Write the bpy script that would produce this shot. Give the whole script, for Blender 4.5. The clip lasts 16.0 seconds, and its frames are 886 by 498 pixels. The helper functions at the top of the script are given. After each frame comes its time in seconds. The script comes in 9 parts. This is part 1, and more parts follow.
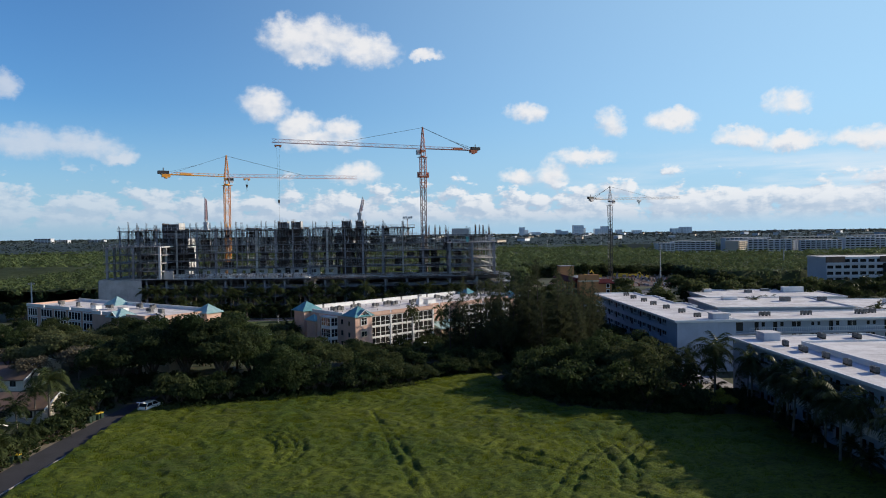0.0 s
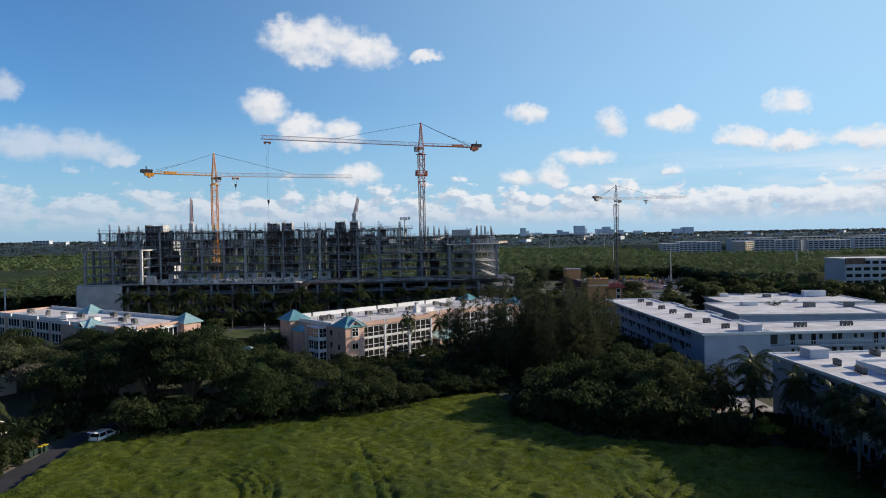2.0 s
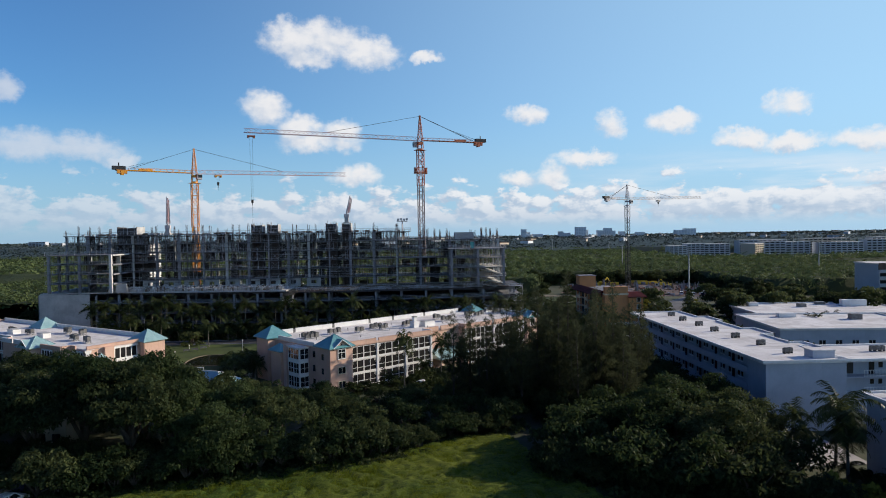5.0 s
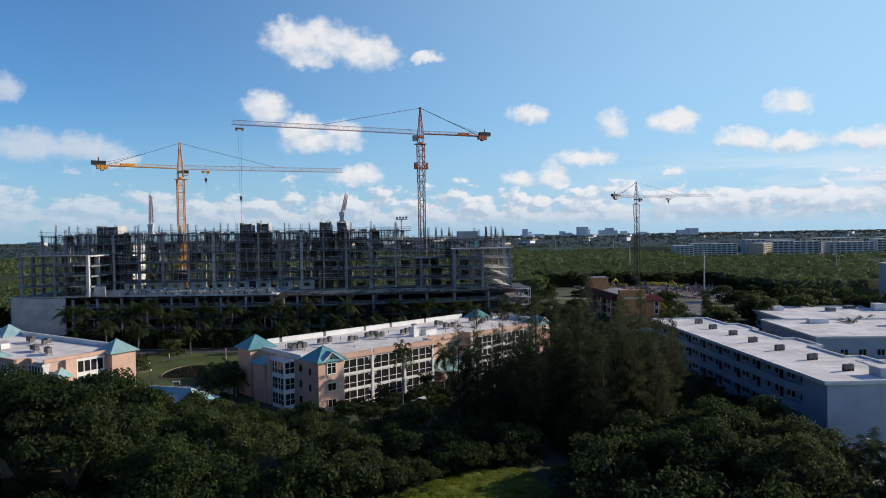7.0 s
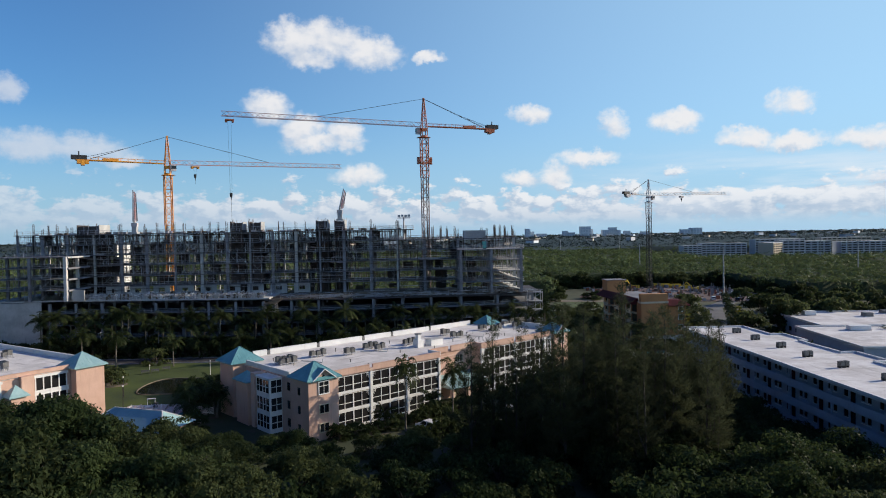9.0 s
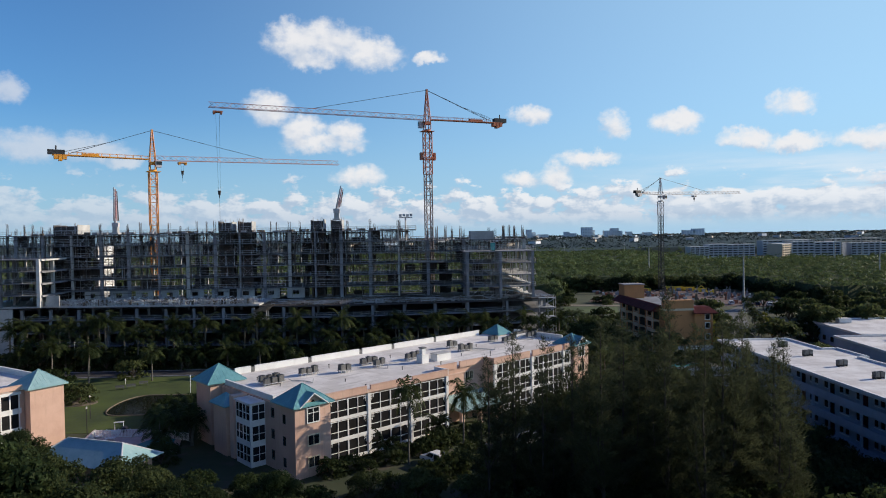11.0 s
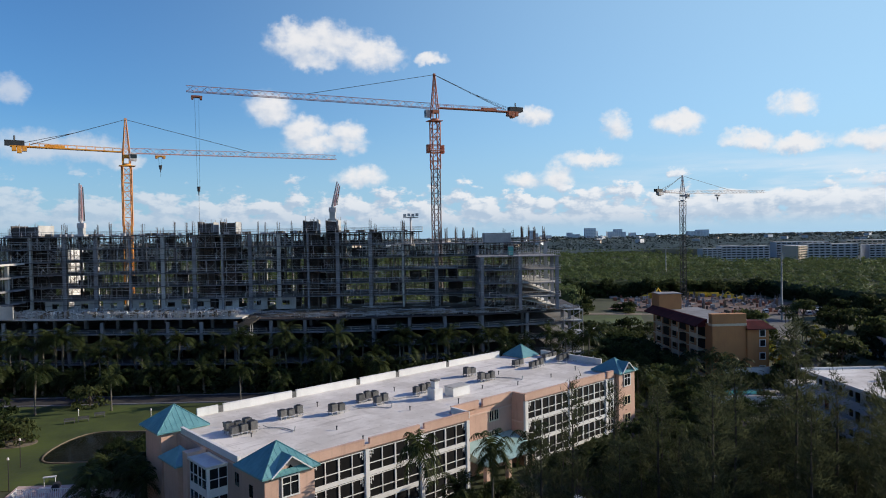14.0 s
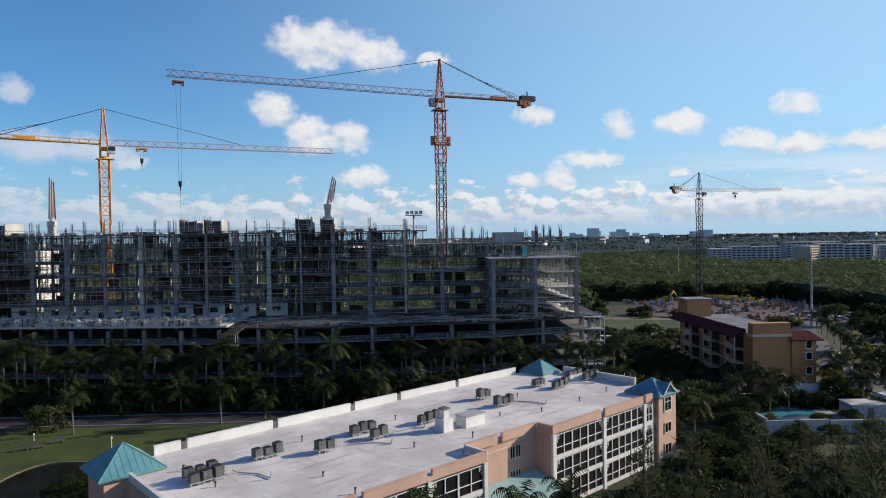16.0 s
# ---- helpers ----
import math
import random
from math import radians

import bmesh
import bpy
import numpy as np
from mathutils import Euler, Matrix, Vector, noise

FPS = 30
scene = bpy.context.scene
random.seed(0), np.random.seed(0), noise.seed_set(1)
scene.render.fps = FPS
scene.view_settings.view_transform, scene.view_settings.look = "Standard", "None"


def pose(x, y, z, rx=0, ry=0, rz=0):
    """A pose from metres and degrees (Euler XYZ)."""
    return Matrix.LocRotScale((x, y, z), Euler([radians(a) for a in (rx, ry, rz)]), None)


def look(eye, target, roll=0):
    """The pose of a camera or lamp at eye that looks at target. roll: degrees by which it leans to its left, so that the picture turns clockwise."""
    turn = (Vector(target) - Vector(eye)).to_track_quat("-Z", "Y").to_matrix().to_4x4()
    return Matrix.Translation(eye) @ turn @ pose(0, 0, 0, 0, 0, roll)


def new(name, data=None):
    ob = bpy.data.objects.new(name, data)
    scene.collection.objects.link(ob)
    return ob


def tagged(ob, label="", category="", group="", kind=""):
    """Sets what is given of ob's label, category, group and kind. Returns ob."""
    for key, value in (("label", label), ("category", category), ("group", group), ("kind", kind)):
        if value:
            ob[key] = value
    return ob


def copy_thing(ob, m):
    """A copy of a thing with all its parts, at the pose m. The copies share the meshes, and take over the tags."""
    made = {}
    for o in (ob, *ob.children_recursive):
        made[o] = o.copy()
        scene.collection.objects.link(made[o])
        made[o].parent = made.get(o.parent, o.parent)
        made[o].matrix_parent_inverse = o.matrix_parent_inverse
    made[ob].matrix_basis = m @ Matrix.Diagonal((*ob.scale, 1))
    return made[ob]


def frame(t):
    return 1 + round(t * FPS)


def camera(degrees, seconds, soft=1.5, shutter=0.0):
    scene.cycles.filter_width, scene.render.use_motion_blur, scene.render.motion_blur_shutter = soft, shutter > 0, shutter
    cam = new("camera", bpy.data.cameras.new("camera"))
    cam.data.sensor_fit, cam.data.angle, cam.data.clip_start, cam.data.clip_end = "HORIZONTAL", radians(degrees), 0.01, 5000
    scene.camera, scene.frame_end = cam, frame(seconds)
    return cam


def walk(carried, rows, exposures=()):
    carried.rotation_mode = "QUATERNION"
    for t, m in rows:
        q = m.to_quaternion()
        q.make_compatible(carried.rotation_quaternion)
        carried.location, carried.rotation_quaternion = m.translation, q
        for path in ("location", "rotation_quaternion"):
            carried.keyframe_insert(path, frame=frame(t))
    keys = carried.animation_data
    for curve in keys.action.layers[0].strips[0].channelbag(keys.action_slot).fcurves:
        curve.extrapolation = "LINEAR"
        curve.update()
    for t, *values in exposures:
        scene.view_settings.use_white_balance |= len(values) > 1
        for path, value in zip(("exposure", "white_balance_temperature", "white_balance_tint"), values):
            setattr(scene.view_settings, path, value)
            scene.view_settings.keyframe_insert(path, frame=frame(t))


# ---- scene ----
cam = camera(67.1, 16.0, soft=1.0)
METRES, EYE, TILT, LEAN, TURN = 125.0, 31.0, 0.0, 0.0, -2.2
ROWS = [
    (0.0, 0.0, 0.0, 0.0, -0.02, -1.46, 0.8),
    (0.5, 0.0012, 0.0312, 0.0, -0.01, -1.45, 0.84),
    (1.0, 0.0023, 0.0623, 0.0004, 0.01, -1.43, 0.88),
    (1.5, 0.0032, 0.0937, 0.0011, 0.02, -1.41, 0.92),
    (2.0, 0.0039, 0.1253, 0.0021, 0.04, -1.39, 0.95),
    (2.5, 0.0037, 0.1568, 0.0033, 0.05, -1.38, 0.96),
    (3.0, 0.0028, 0.1878, 0.0052, 0.04, -1.37, 0.96),
    (3.5, 0.0018, 0.219, 0.0066, 0.03, -1.33, 0.95),
    (4.0, 0.001, 0.2504, 0.0077, 0.03, -1.31, 0.93),
    (6.5, -0.0008, 0.4082, 0.0052, 0.08, -1.28, 0.97),
    (7.0, -0.0027, 0.4392, 0.0049, 0.12, -1.29, 0.97),
    (7.5, -0.0047, 0.4702, 0.0046, 0.15, -1.3, 0.98),
    (8.0, -0.0066, 0.5011, 0.004, 0.19, -1.31, 0.98),
    (8.5, -0.009, 0.5323, 0.0036, 0.24, -1.3, 1.0),
    (9.0, -0.0118, 0.5634, 0.0037, 0.27, -1.3, 1.02),
    (11.5, -0.0251, 0.7155, 0.0044, 0.34, -1.23, 0.98),
    (12.0, -0.0283, 0.7472, 0.0048, 0.37, -1.23, 0.98),
    (12.5, -0.0318, 0.7767, 0.0053, 0.38, -1.24, 0.95),
    (13.0, -0.0352, 0.8082, 0.0063, 0.38, -1.22, 0.93),
    (13.5, -0.0381, 0.8397, 0.0075, 0.42, -1.21, 0.93),
    (14.0, -0.0413, 0.8721, 0.0078, 0.45, -1.17, 0.94),
    (14.5, -0.0439, 0.9035, 0.0084, 0.49, -1.15, 0.92),
    (15.0, -0.0467, 0.9344, 0.0087, 0.51, -1.17, 0.91),
    (15.5, -0.0483, 0.9659, 0.0083, 0.57, -1.16, 0.9),
    (16.0, -0.0505, 0.9974, 0.0069, 0.62, -1.16, 0.91),
]
walk(cam, [(t, pose(0, 0, EYE, TILT, LEAN, TURN) @ pose(METRES * x, METRES * y, METRES * z, 90 + pitch, roll, yaw)) for t, x, y, z, yaw, pitch, roll in ROWS])


# ---- daylight: a low sun from ahead and to the right, blue sky with small cumulus ----
SUN_EL, SUN_AZ = 21.5, 76.5          # degrees; azimuth clockwise from +y
sun_way = Vector((math.sin(radians(SUN_AZ)) * math.cos(radians(SUN_EL)), math.cos(radians(SUN_AZ)) * math.cos(radians(SUN_EL)), math.sin(radians(SUN_EL))))
sun = new("sun", bpy.data.lights.new("sun", "SUN"))
sun.data.energy, sun.data.angle, sun.data.color = 5.0, radians(0.55), (1.0, 0.86, 0.68)
sun.matrix_basis = look(sun_way * 900, (0, 0, 0))
scene.view_settings.exposure = 0.0

# azimuth, elevation, half width, half height of the single clouds, in degrees
CLOUDS = [(-8.3, 15.8, 4.1, 1.8), (-4.1, 15.0, 3.0, 1.3), (-10.6, 16.0, 1.9, 1.5), (-8.8, 14.5, 2.0, 1.0), (1.0, 14.6, 1.4, 0.5), (-12.4, 10.6, 2.0, 1.3),
          (-9.8, 9.1, 1.8, 1.2), (-8.2, 7.9, 3.7, 1.0), (-6.3, 8.6, 1.6, 1.1), (9.5, 9.9, 1.7, 0.9), (16.3, 8.8, 1.2, 1.3), (21.3, 8.6, 2.1, 0.9), (29.4, 9.4, 1.6, 1.0)]
CLOUDS += [(26.3, 7.2, 2.1, 0.7), (29.7, 6.5, 2.5, 0.7), (34.7, 6.3, 2.2, 0.9), (14.5, 6.2, 2.7, 0.7), (11.4, 4.9, 1.8, 1.1), (8.8, 4.5, 1.6, 0.7),
           (-29.2, 7.0, 3.2, 1.2), (-26.2, 6.9, 3.3, 1.1), (-30.9, 10.7, 1.3, 1.0), (-23.5, 6.0, 1.5, 0.6), (-5.2, 5.1, 2.1, 1.1)]


class Net:
    """Small helper to write node trees in one line a node."""

    def __init__(self, tree):
        self.tree = tree
        tree.nodes.clear()

    def node(self, kind):
        return self.tree.nodes.new(kind)

    def put(self, value, socket):
        if isinstance(value, bpy.types.NodeSocket):
            self.tree.links.new(value, socket)
        elif value is not None:
            socket.default_value = value

    def math(self, op, a, b=None, c=None, clamp=False):
        n = self.node("ShaderNodeMath")
        n.operation, n.use_clamp = op, clamp
        for v, s in zip((a, b, c), n.inputs):
            self.put(v, s)
        return n.outputs[0]

    def vec(self, op, a, b=None, scale=None):
        n = self.node("ShaderNodeVectorMath")
        n.operation = op
        self.put(a, n.inputs[0])
        self.put(b, n.inputs[1])
        if scale is not None:
            self.put(scale, n.inputs["Scale"])
        return n.outputs["Value"] if op in ("DOT_PRODUCT", "LENGTH", "DISTANCE") else n.outputs[0]

    def noise(self, vector, scale, detail=4.0, rough=0.55, colour=False, distortion=0.0):
        n = self.node("ShaderNodeTexNoise")
        self.put(vector, n.inputs["Vector"])
        n.inputs["Scale"].default_value, n.inputs["Detail"].default_value, n.inputs["Roughness"].default_value = scale, detail, rough
        n.inputs["Distortion"].default_value = distortion
        return n.outputs["Color" if colour else "Fac"]

    def ramp(self, value, a, b, lo=0.0, hi=1.0):
        n = self.node("ShaderNodeMapRange")
        n.interpolation_type = "SMOOTHSTEP"
        for v, s in zip((value, a, b, lo, hi), n.inputs):
            self.put(v, s)
        return n.outputs[0]

    def mix(self, fac, a, b, blend="MIX"):
        n = self.node("ShaderNodeMix")
        n.data_type, n.blend_type = "RGBA", blend
        self.put(fac, n.inputs[0])
        for v, s in ((a, n.inputs[6]), (b, n.inputs[7])):
            self.put((*v, 1.0) if isinstance(v, tuple) and len(v) == 3 else v, s)
        return n.outputs[2]


world = bpy.data.worlds.new("world")
scene.world = world
world.use_nodes = True
net = Net(world.node_tree)
sky = net.node("ShaderNodeTexSky")
sky.sky_type, sky.sun_disc = "NISHITA", False
sky.sun_elevation, sky.sun_rotation = radians(SUN_EL), radians(SUN_AZ)
sky.altitude, sky.air_density, sky.dust_density, sky.ozone_density = 0.0, 1.0, 0.6, 2.2
way = net.node("ShaderNodeTexCoord").outputs["Generated"]
xyz = net.node("ShaderNodeSeparateXYZ")
net.put(way, xyz.inputs[0])
azimuth = net.math("MULTIPLY", net.math("ARCTAN2", xyz.outputs[0], xyz.outputs[1]), 57.2958)
height = net.math("MULTIPLY", net.math("ARCSINE", xyz.outputs[2]), 57.2958)
flat = net.node("ShaderNodeCombineXYZ")
net.put(azimuth, flat.inputs[0]), net.put(height, flat.inputs[1])
plane = flat.outputs[0]
coarse = net.vec("SCALE", net.vec("SUBTRACT", net.noise(plane, 0.42, 3.0, 0.5, colour=True), (0.5, 0.5, 0.5)), scale=1.5)
curl = net.vec("SCALE", net.vec("SUBTRACT", net.noise(plane, 1.5, 5.0, 0.62, colour=True), (0.5, 0.5, 0.5)), scale=1.0)
bent = net.vec("ADD", plane, net.vec("ADD", coarse, curl))


def cloud_field(place):
    """How deep a place of the sky lies in the nearest cloud: 1 in its middle, 0 at its rim."""
    nearest = None
    for az, el, wide, high in CLOUDS:
        off = net.vec("MULTIPLY", net.vec("SUBTRACT", place, (az, el, 0.0)), (1 / wide, 1 / high, 0.0))
        d = net.vec("DOT_PRODUCT", off, off)
        nearest = d if nearest is None else net.math("SMOOTH_MIN", nearest, d, 0.35)
    return net.math("SUBTRACT", 1.0, nearest)


field = cloud_field(bent)
field_sunward = cloud_field(net.vec("ADD", bent, (0.5, 0.9, 0.0)))
puff_place = net.vec("MULTIPLY", plane, (0.85, 1.15, 1.0))
puff = net.noise(puff_place, 0.62, 8.0, 0.58)
puff_soft = net.noise(puff_place, 0.8, 4.0, 0.5)
puff_over = net.noise(net.vec("ADD", puff_place, (0.35, 0.5, 0.0)), 0.8, 4.0, 0.5)
body = net.math("ADD", field, net.math("MULTIPLY", net.math("SUBTRACT", puff, 0.5), 2.6))
single = net.math("MULTIPLY", net.ramp(body, -0.45, 1.05), net.ramp(field, -1.5, -0.3))
single = net.math("MULTIPLY", single, net.ramp(azimuth, -24.0, -14.0, 0.72, 0.94))
# the bank of cumulus low over the horizon, and thin sheets higher up to the right
bank_place = net.vec("MULTIPLY", plane, (0.5, 0.85, 1.0))
bank_noise = net.noise(bank_place, 0.8, 8.0, 0.57)
bank_over = net.noise(net.vec("ADD", bank_place, (0.22, 0.38, 0.0)), 0.8, 6.0, 0.55)
bank_edge = net.ramp(height, 5.8, 1.6, 0.64, 0.36)
bank_core = net.math("SUBTRACT", bank_noise, bank_edge)
bank = net.math("MULTIPLY", net.ramp(bank_core, -0.02, 0.09), net.math("MULTIPLY", net.ramp(height, 0.1, 1.5), net.ramp(height, 6.2, 4.6)))
sheet_place = net.vec("MULTIPLY", plane, (0.10, 0.9, 1.0))
sheet = net.math("MULTIPLY", net.ramp(net.noise(sheet_place, 1.0, 5.0, 0.55), 0.36, 0.7), net.math("MULTIPLY", net.ramp(azimuth, 6.0, 32.0), net.math("MULTIPLY", net.ramp(height, 1.0, 2.2), net.ramp(height, 7.5, 3.5))))
relief = net.math("MULTIPLY", net.math("SUBTRACT", puff_soft, puff_over), 1.5)
lit_side = net.math("MULTIPLY", net.math("SUBTRACT", field, field_sunward), 0.5)
shade = net.ramp(net.math("ADD", relief, lit_side), -0.8, 0.55)
shade = net.math("MULTIPLY", shade, net.ramp(azimuth, -30.0, -12.0, 0.42, 1.0))
cloud = net.mix(shade, (7.2, 8.2, 9.8), (11.6, 11.5, 11.6))
bank_lit = net.ramp(net.math("SUBTRACT", bank_noise, bank_over), -0.11, 0.1)
bank_lit = net.math("MULTIPLY", bank_lit, net.ramp(azimuth, -32.0, 8.0, 0.55, 1.0))
bank_tone = net.mix(net.math("MULTIPLY", bank_lit, net.ramp(height, 0.8, 3.2, 0.35, 1.0)), (5.9, 7.3, 9.2), (11.6, 11.7, 12.0))
blue = net.mix(1.0, sky.outputs[0], (0.81, 1.42, 2.02), "MULTIPLY")
blue = net.mix(net.ramp(azimuth, -35.0, 45.0, 0.0, 0.72), blue, (6.2, 9.5, 11.9))
air = net.mix(net.ramp(height, 11.0, -1.0, 0.0, 0.7), blue, (5.2, 7.9, 10.9))
away = net.ramp(net.vec("DOT_PRODUCT", way, (math.sin(radians(SUN_AZ)), math.cos(radians(SUN_AZ)), 0.0)), -0.95, -0.36, 0.2, 1.0)
deep = net.math("MULTIPLY", away, net.ramp(height, 20.0, 48.0, 1.0, 0.27))
air = net.vec("SCALE", air, scale=deep)
air = net.mix(net.ramp(height, 22.0, 60.0), air, net.vec("MULTIPLY", air, (0.8, 0.92, 2.25)))
colour = net.mix(net.math("MULTIPLY", bank, net.ramp(azimuth, -34.0, -8.0, 0.66, 0.9)), air, bank_tone)
colour = net.mix(net.math("MULTIPLY", sheet, 0.65), colour, (11.0, 11.5, 12.2))
colour = net.mix(single, colour, cloud)
back = net.node("ShaderNodeBackground")
net.put(colour, back.inputs[0])
back.inputs[1].default_value = 0.075
net.put(back.outputs[0], net.node("ShaderNodeOutputWorld").inputs[0])


# ---- materials ----
def material(name, base, other=None, scale=0.6, fine=9.0, rough=0.8, bump=0.15, metal=0.0, patch=0.5, vary=0.0, streak=0.0, spec=0.5):
    """A surface of two mixed tones: broad patches and fine grain, a little relief; vary: tone changes from object to object; streak: dirt running down."""
    m = bpy.data.materials.new(name)
    m.use_nodes = True
    n = Net(m.node_tree)
    coord = n.node("ShaderNodeTexCoord").outputs["Object"]
    info = n.node("ShaderNodeObjectInfo").outputs["Random"]
    place = n.vec("ADD", coord, n.vec("SCALE", (31.0, 17.0, 9.0), scale=info)) if vary else coord
    other = other or tuple(c * 0.72 for c in base)
    broad = n.noise(place, scale, 4.0, 0.6)
    grain = n.noise(place, fine, 3.0, 0.6)
    fac = n.ramp(n.math("ADD", n.math("MULTIPLY", broad, 0.7), n.math("MULTIPLY", grain, 0.3)), 0.5 - patch * 0.35, 0.5 + patch * 0.35)
    tone = n.mix(fac, other, base)
    if streak:
        runs = n.noise(n.vec("MULTIPLY", place, (1.6, 1.6, 0.12)), 1.3, 5.0, 0.65)
        tone = n.mix(n.math("MULTIPLY", n.ramp(runs, 0.52, 0.8), streak), tone, tuple(c * 0.45 for c in other))
    if vary:
        tone = n.mix(n.math("MULTIPLY", info, vary), tone, tuple(c * 0.5 for c in other))
    shader = n.node("ShaderNodeBsdfPrincipled")
    n.put(tone, shader.inputs["Base Color"])
    n.put(n.ramp(grain, 0.3, 0.7, max(rough - 0.12, 0.02), min(rough + 0.1, 1.0)), shader.inputs["Roughness"])
    shader.inputs["Metallic"].default_value = metal
    shader.inputs["Specular IOR Level"].default_value = spec
    if bump:
        b = n.node("ShaderNodeBump")
        b.inputs["Strength"].default_value, b.inputs["Distance"].default_value = bump, 0.05
        n.put(grain, b.inputs["Height"])
        n.put(b.outputs[0], shader.inputs["Normal"])
    n.put(shader.outputs[0], n.node("ShaderNodeOutputMaterial").inputs[0])
    return m


def leaf_material(name, dark, light, translucent=0.3, patch=0.12, gloss=0.55):
    """Foliage: every leaf clump its own tone, broad patches, and light passing through."""
    m = bpy.data.materials.new(name)
    m.use_nodes = True
    n = Net(m.node_tree)
    coord = n.node("ShaderNodeTexCoord").outputs["Object"]
    island = n.node("ShaderNodeNewGeometry").outputs["Random Per Island"]
    info = n.node("ShaderNodeObjectInfo").outputs["Random"]
    fac = n.math("ADD", n.math("MULTIPLY", island, 0.38), n.math("MULTIPLY", n.noise(coord, patch, 4.0, 0.65), 0.62))
    fac = n.math("ADD", fac, n.math("MULTIPLY", n.math("SUBTRACT", info, 0.5), 0.35))
    tone = n.mix(n.ramp(fac, 0.2, 0.85), dark, light)
    shader = n.node("ShaderNodeBsdfPrincipled")
    n.put(tone, shader.inputs["Base Color"])
    shader.inputs["Roughness"].default_value = gloss
    shader.inputs["Specular IOR Level"].default_value = 0.04
    thin = n.node("ShaderNodeBsdfTranslucent")
    n.put(n.mix(0.5, tone, light), thin.inputs[0])
    both = n.node("ShaderNodeMixShader")
    both.inputs[0].default_value = translucent
    n.put(shader.outputs[0], both.inputs[1]), n.put(thin.outputs[0], both.inputs[2])
    n.put(both.outputs[0], n.node("ShaderNodeOutputMaterial").inputs[0])
    return m


def glass_material(name, tint, rough=0.06):
    """Dark glazing of far windows: a glossy pane over a dim room."""
    m = bpy.data.materials.new(name)
    m.use_nodes = True
    n = Net(m.node_tree)
    info = n.node("ShaderNodeObjectInfo").outputs["Random"]
    coord = n.node("ShaderNodeTexCoord").outputs["Object"]
    shader = n.node("ShaderNodeBsdfPrincipled")
    curtain = n.ramp(n.noise(n.vec("MULTIPLY", coord, (1.0, 1.0, 0.15)), 0.9, 2.0), 0.56, 0.66)
    n.put(n.mix(n.math("MULTIPLY", curtain, n.math("MULTIPLY", info, 0.5)), tint, tuple(min(1, c * 4 + 0.05) for c in tint)), shader.inputs["Base Color"])
    shader.inputs["Roughness"].default_value = rough
    n.put(shader.outputs[0], n.node("ShaderNodeOutputMaterial").inputs[0])
    return m


# grey concrete with the blue of sky light tinted into it
CONCRETE = material("sky_tinted_raw_concrete", (0.31, 0.315, 0.345), (0.15, 0.152, 0.17), 0.25, 5.0, 0.9, 0.3, streak=0.5)
CONCRETE_WHITE = material("pale_concrete", (0.52, 0.52, 0.51), (0.34, 0.34, 0.335), 0.3, 5.0, 0.88, 0.2, streak=0.35)
FORMWORK = material("formwork_plywood", (0.26, 0.2, 0.14), (0.09, 0.075, 0.06), 0.4, 6.0, 0.85, 0.3, vary=0.4)
STEEL = material("galvanised_steel", (0.5, 0.5, 0.53), (0.26, 0.26, 0.28), 0.8, 8.0, 0.5, 0.1, metal=0.3)
RUST = material("rusty_rebar", (0.16, 0.11, 0.085), (0.07, 0.055, 0.05), 0.8, 8.0, 0.85, 0.2)
CRANE_RED = material("orange_red_crane_paint", (0.52, 0.15, 0.06), (0.36, 0.11, 0.06), 0.3, 4.0, 0.5, 0.05)
CRANE_ORANGE = material("yellow_orange_crane_paint", (0.85, 0.36, 0.03), (0.6, 0.24, 0.03), 0.3, 4.0, 0.5, 0.05)
CRANE_WHITE = material("pale_crane_paint", (0.62, 0.6, 0.6), (0.45, 0.4, 0.4), 0.3, 4.0, 0.5, 0.05)
CRANE_AMBER = material("amber_crane_paint", (0.78, 0.33, 0.1), (0.6, 0.25, 0.09), 0.3, 4.0, 0.5, 0.05)
CRANE_BROWN = material("faded_red_brown_mast", (0.26, 0.19, 0.18), (0.16, 0.12, 0.12), 0.3, 4.0, 0.6, 0.05)
CRANE_JIB = material("faded_red_jib_paint", (0.55, 0.3, 0.3), (0.42, 0.26, 0.28), 0.3, 4.0, 0.5, 0.05)
DARK_STEEL = material("dark_steel", (0.05, 0.05, 0.055), (0.03, 0.03, 0.03), 0.8, 8.0, 0.55, 0.1, metal=0.3)
PINK = material("salmon_stucco", (0.66, 0.44, 0.345), (0.54, 0.345, 0.265), 0.22, 7.0, 0.9, 0.25, streak=0.3)
PINK_PALE = material("pale_salmon_trim", (0.7, 0.5, 0.4), (0.6, 0.42, 0.33), 0.3, 7.0, 0.88, 0.2, streak=0.2)
WHITE = material("white_paint", (0.8, 0.8, 0.79), (0.66, 0.66, 0.65), 0.3, 6.0, 0.7, 0.1, streak=0.2)
# white stucco dimmed and blued: shade of the gallery fronts put into its colour
WHITE_WALL = material("blue_shaded_white_stucco", (0.45, 0.5, 0.58), (0.35, 0.39, 0.47), 0.2, 6.0, 0.85, 0.2, streak=0.25)


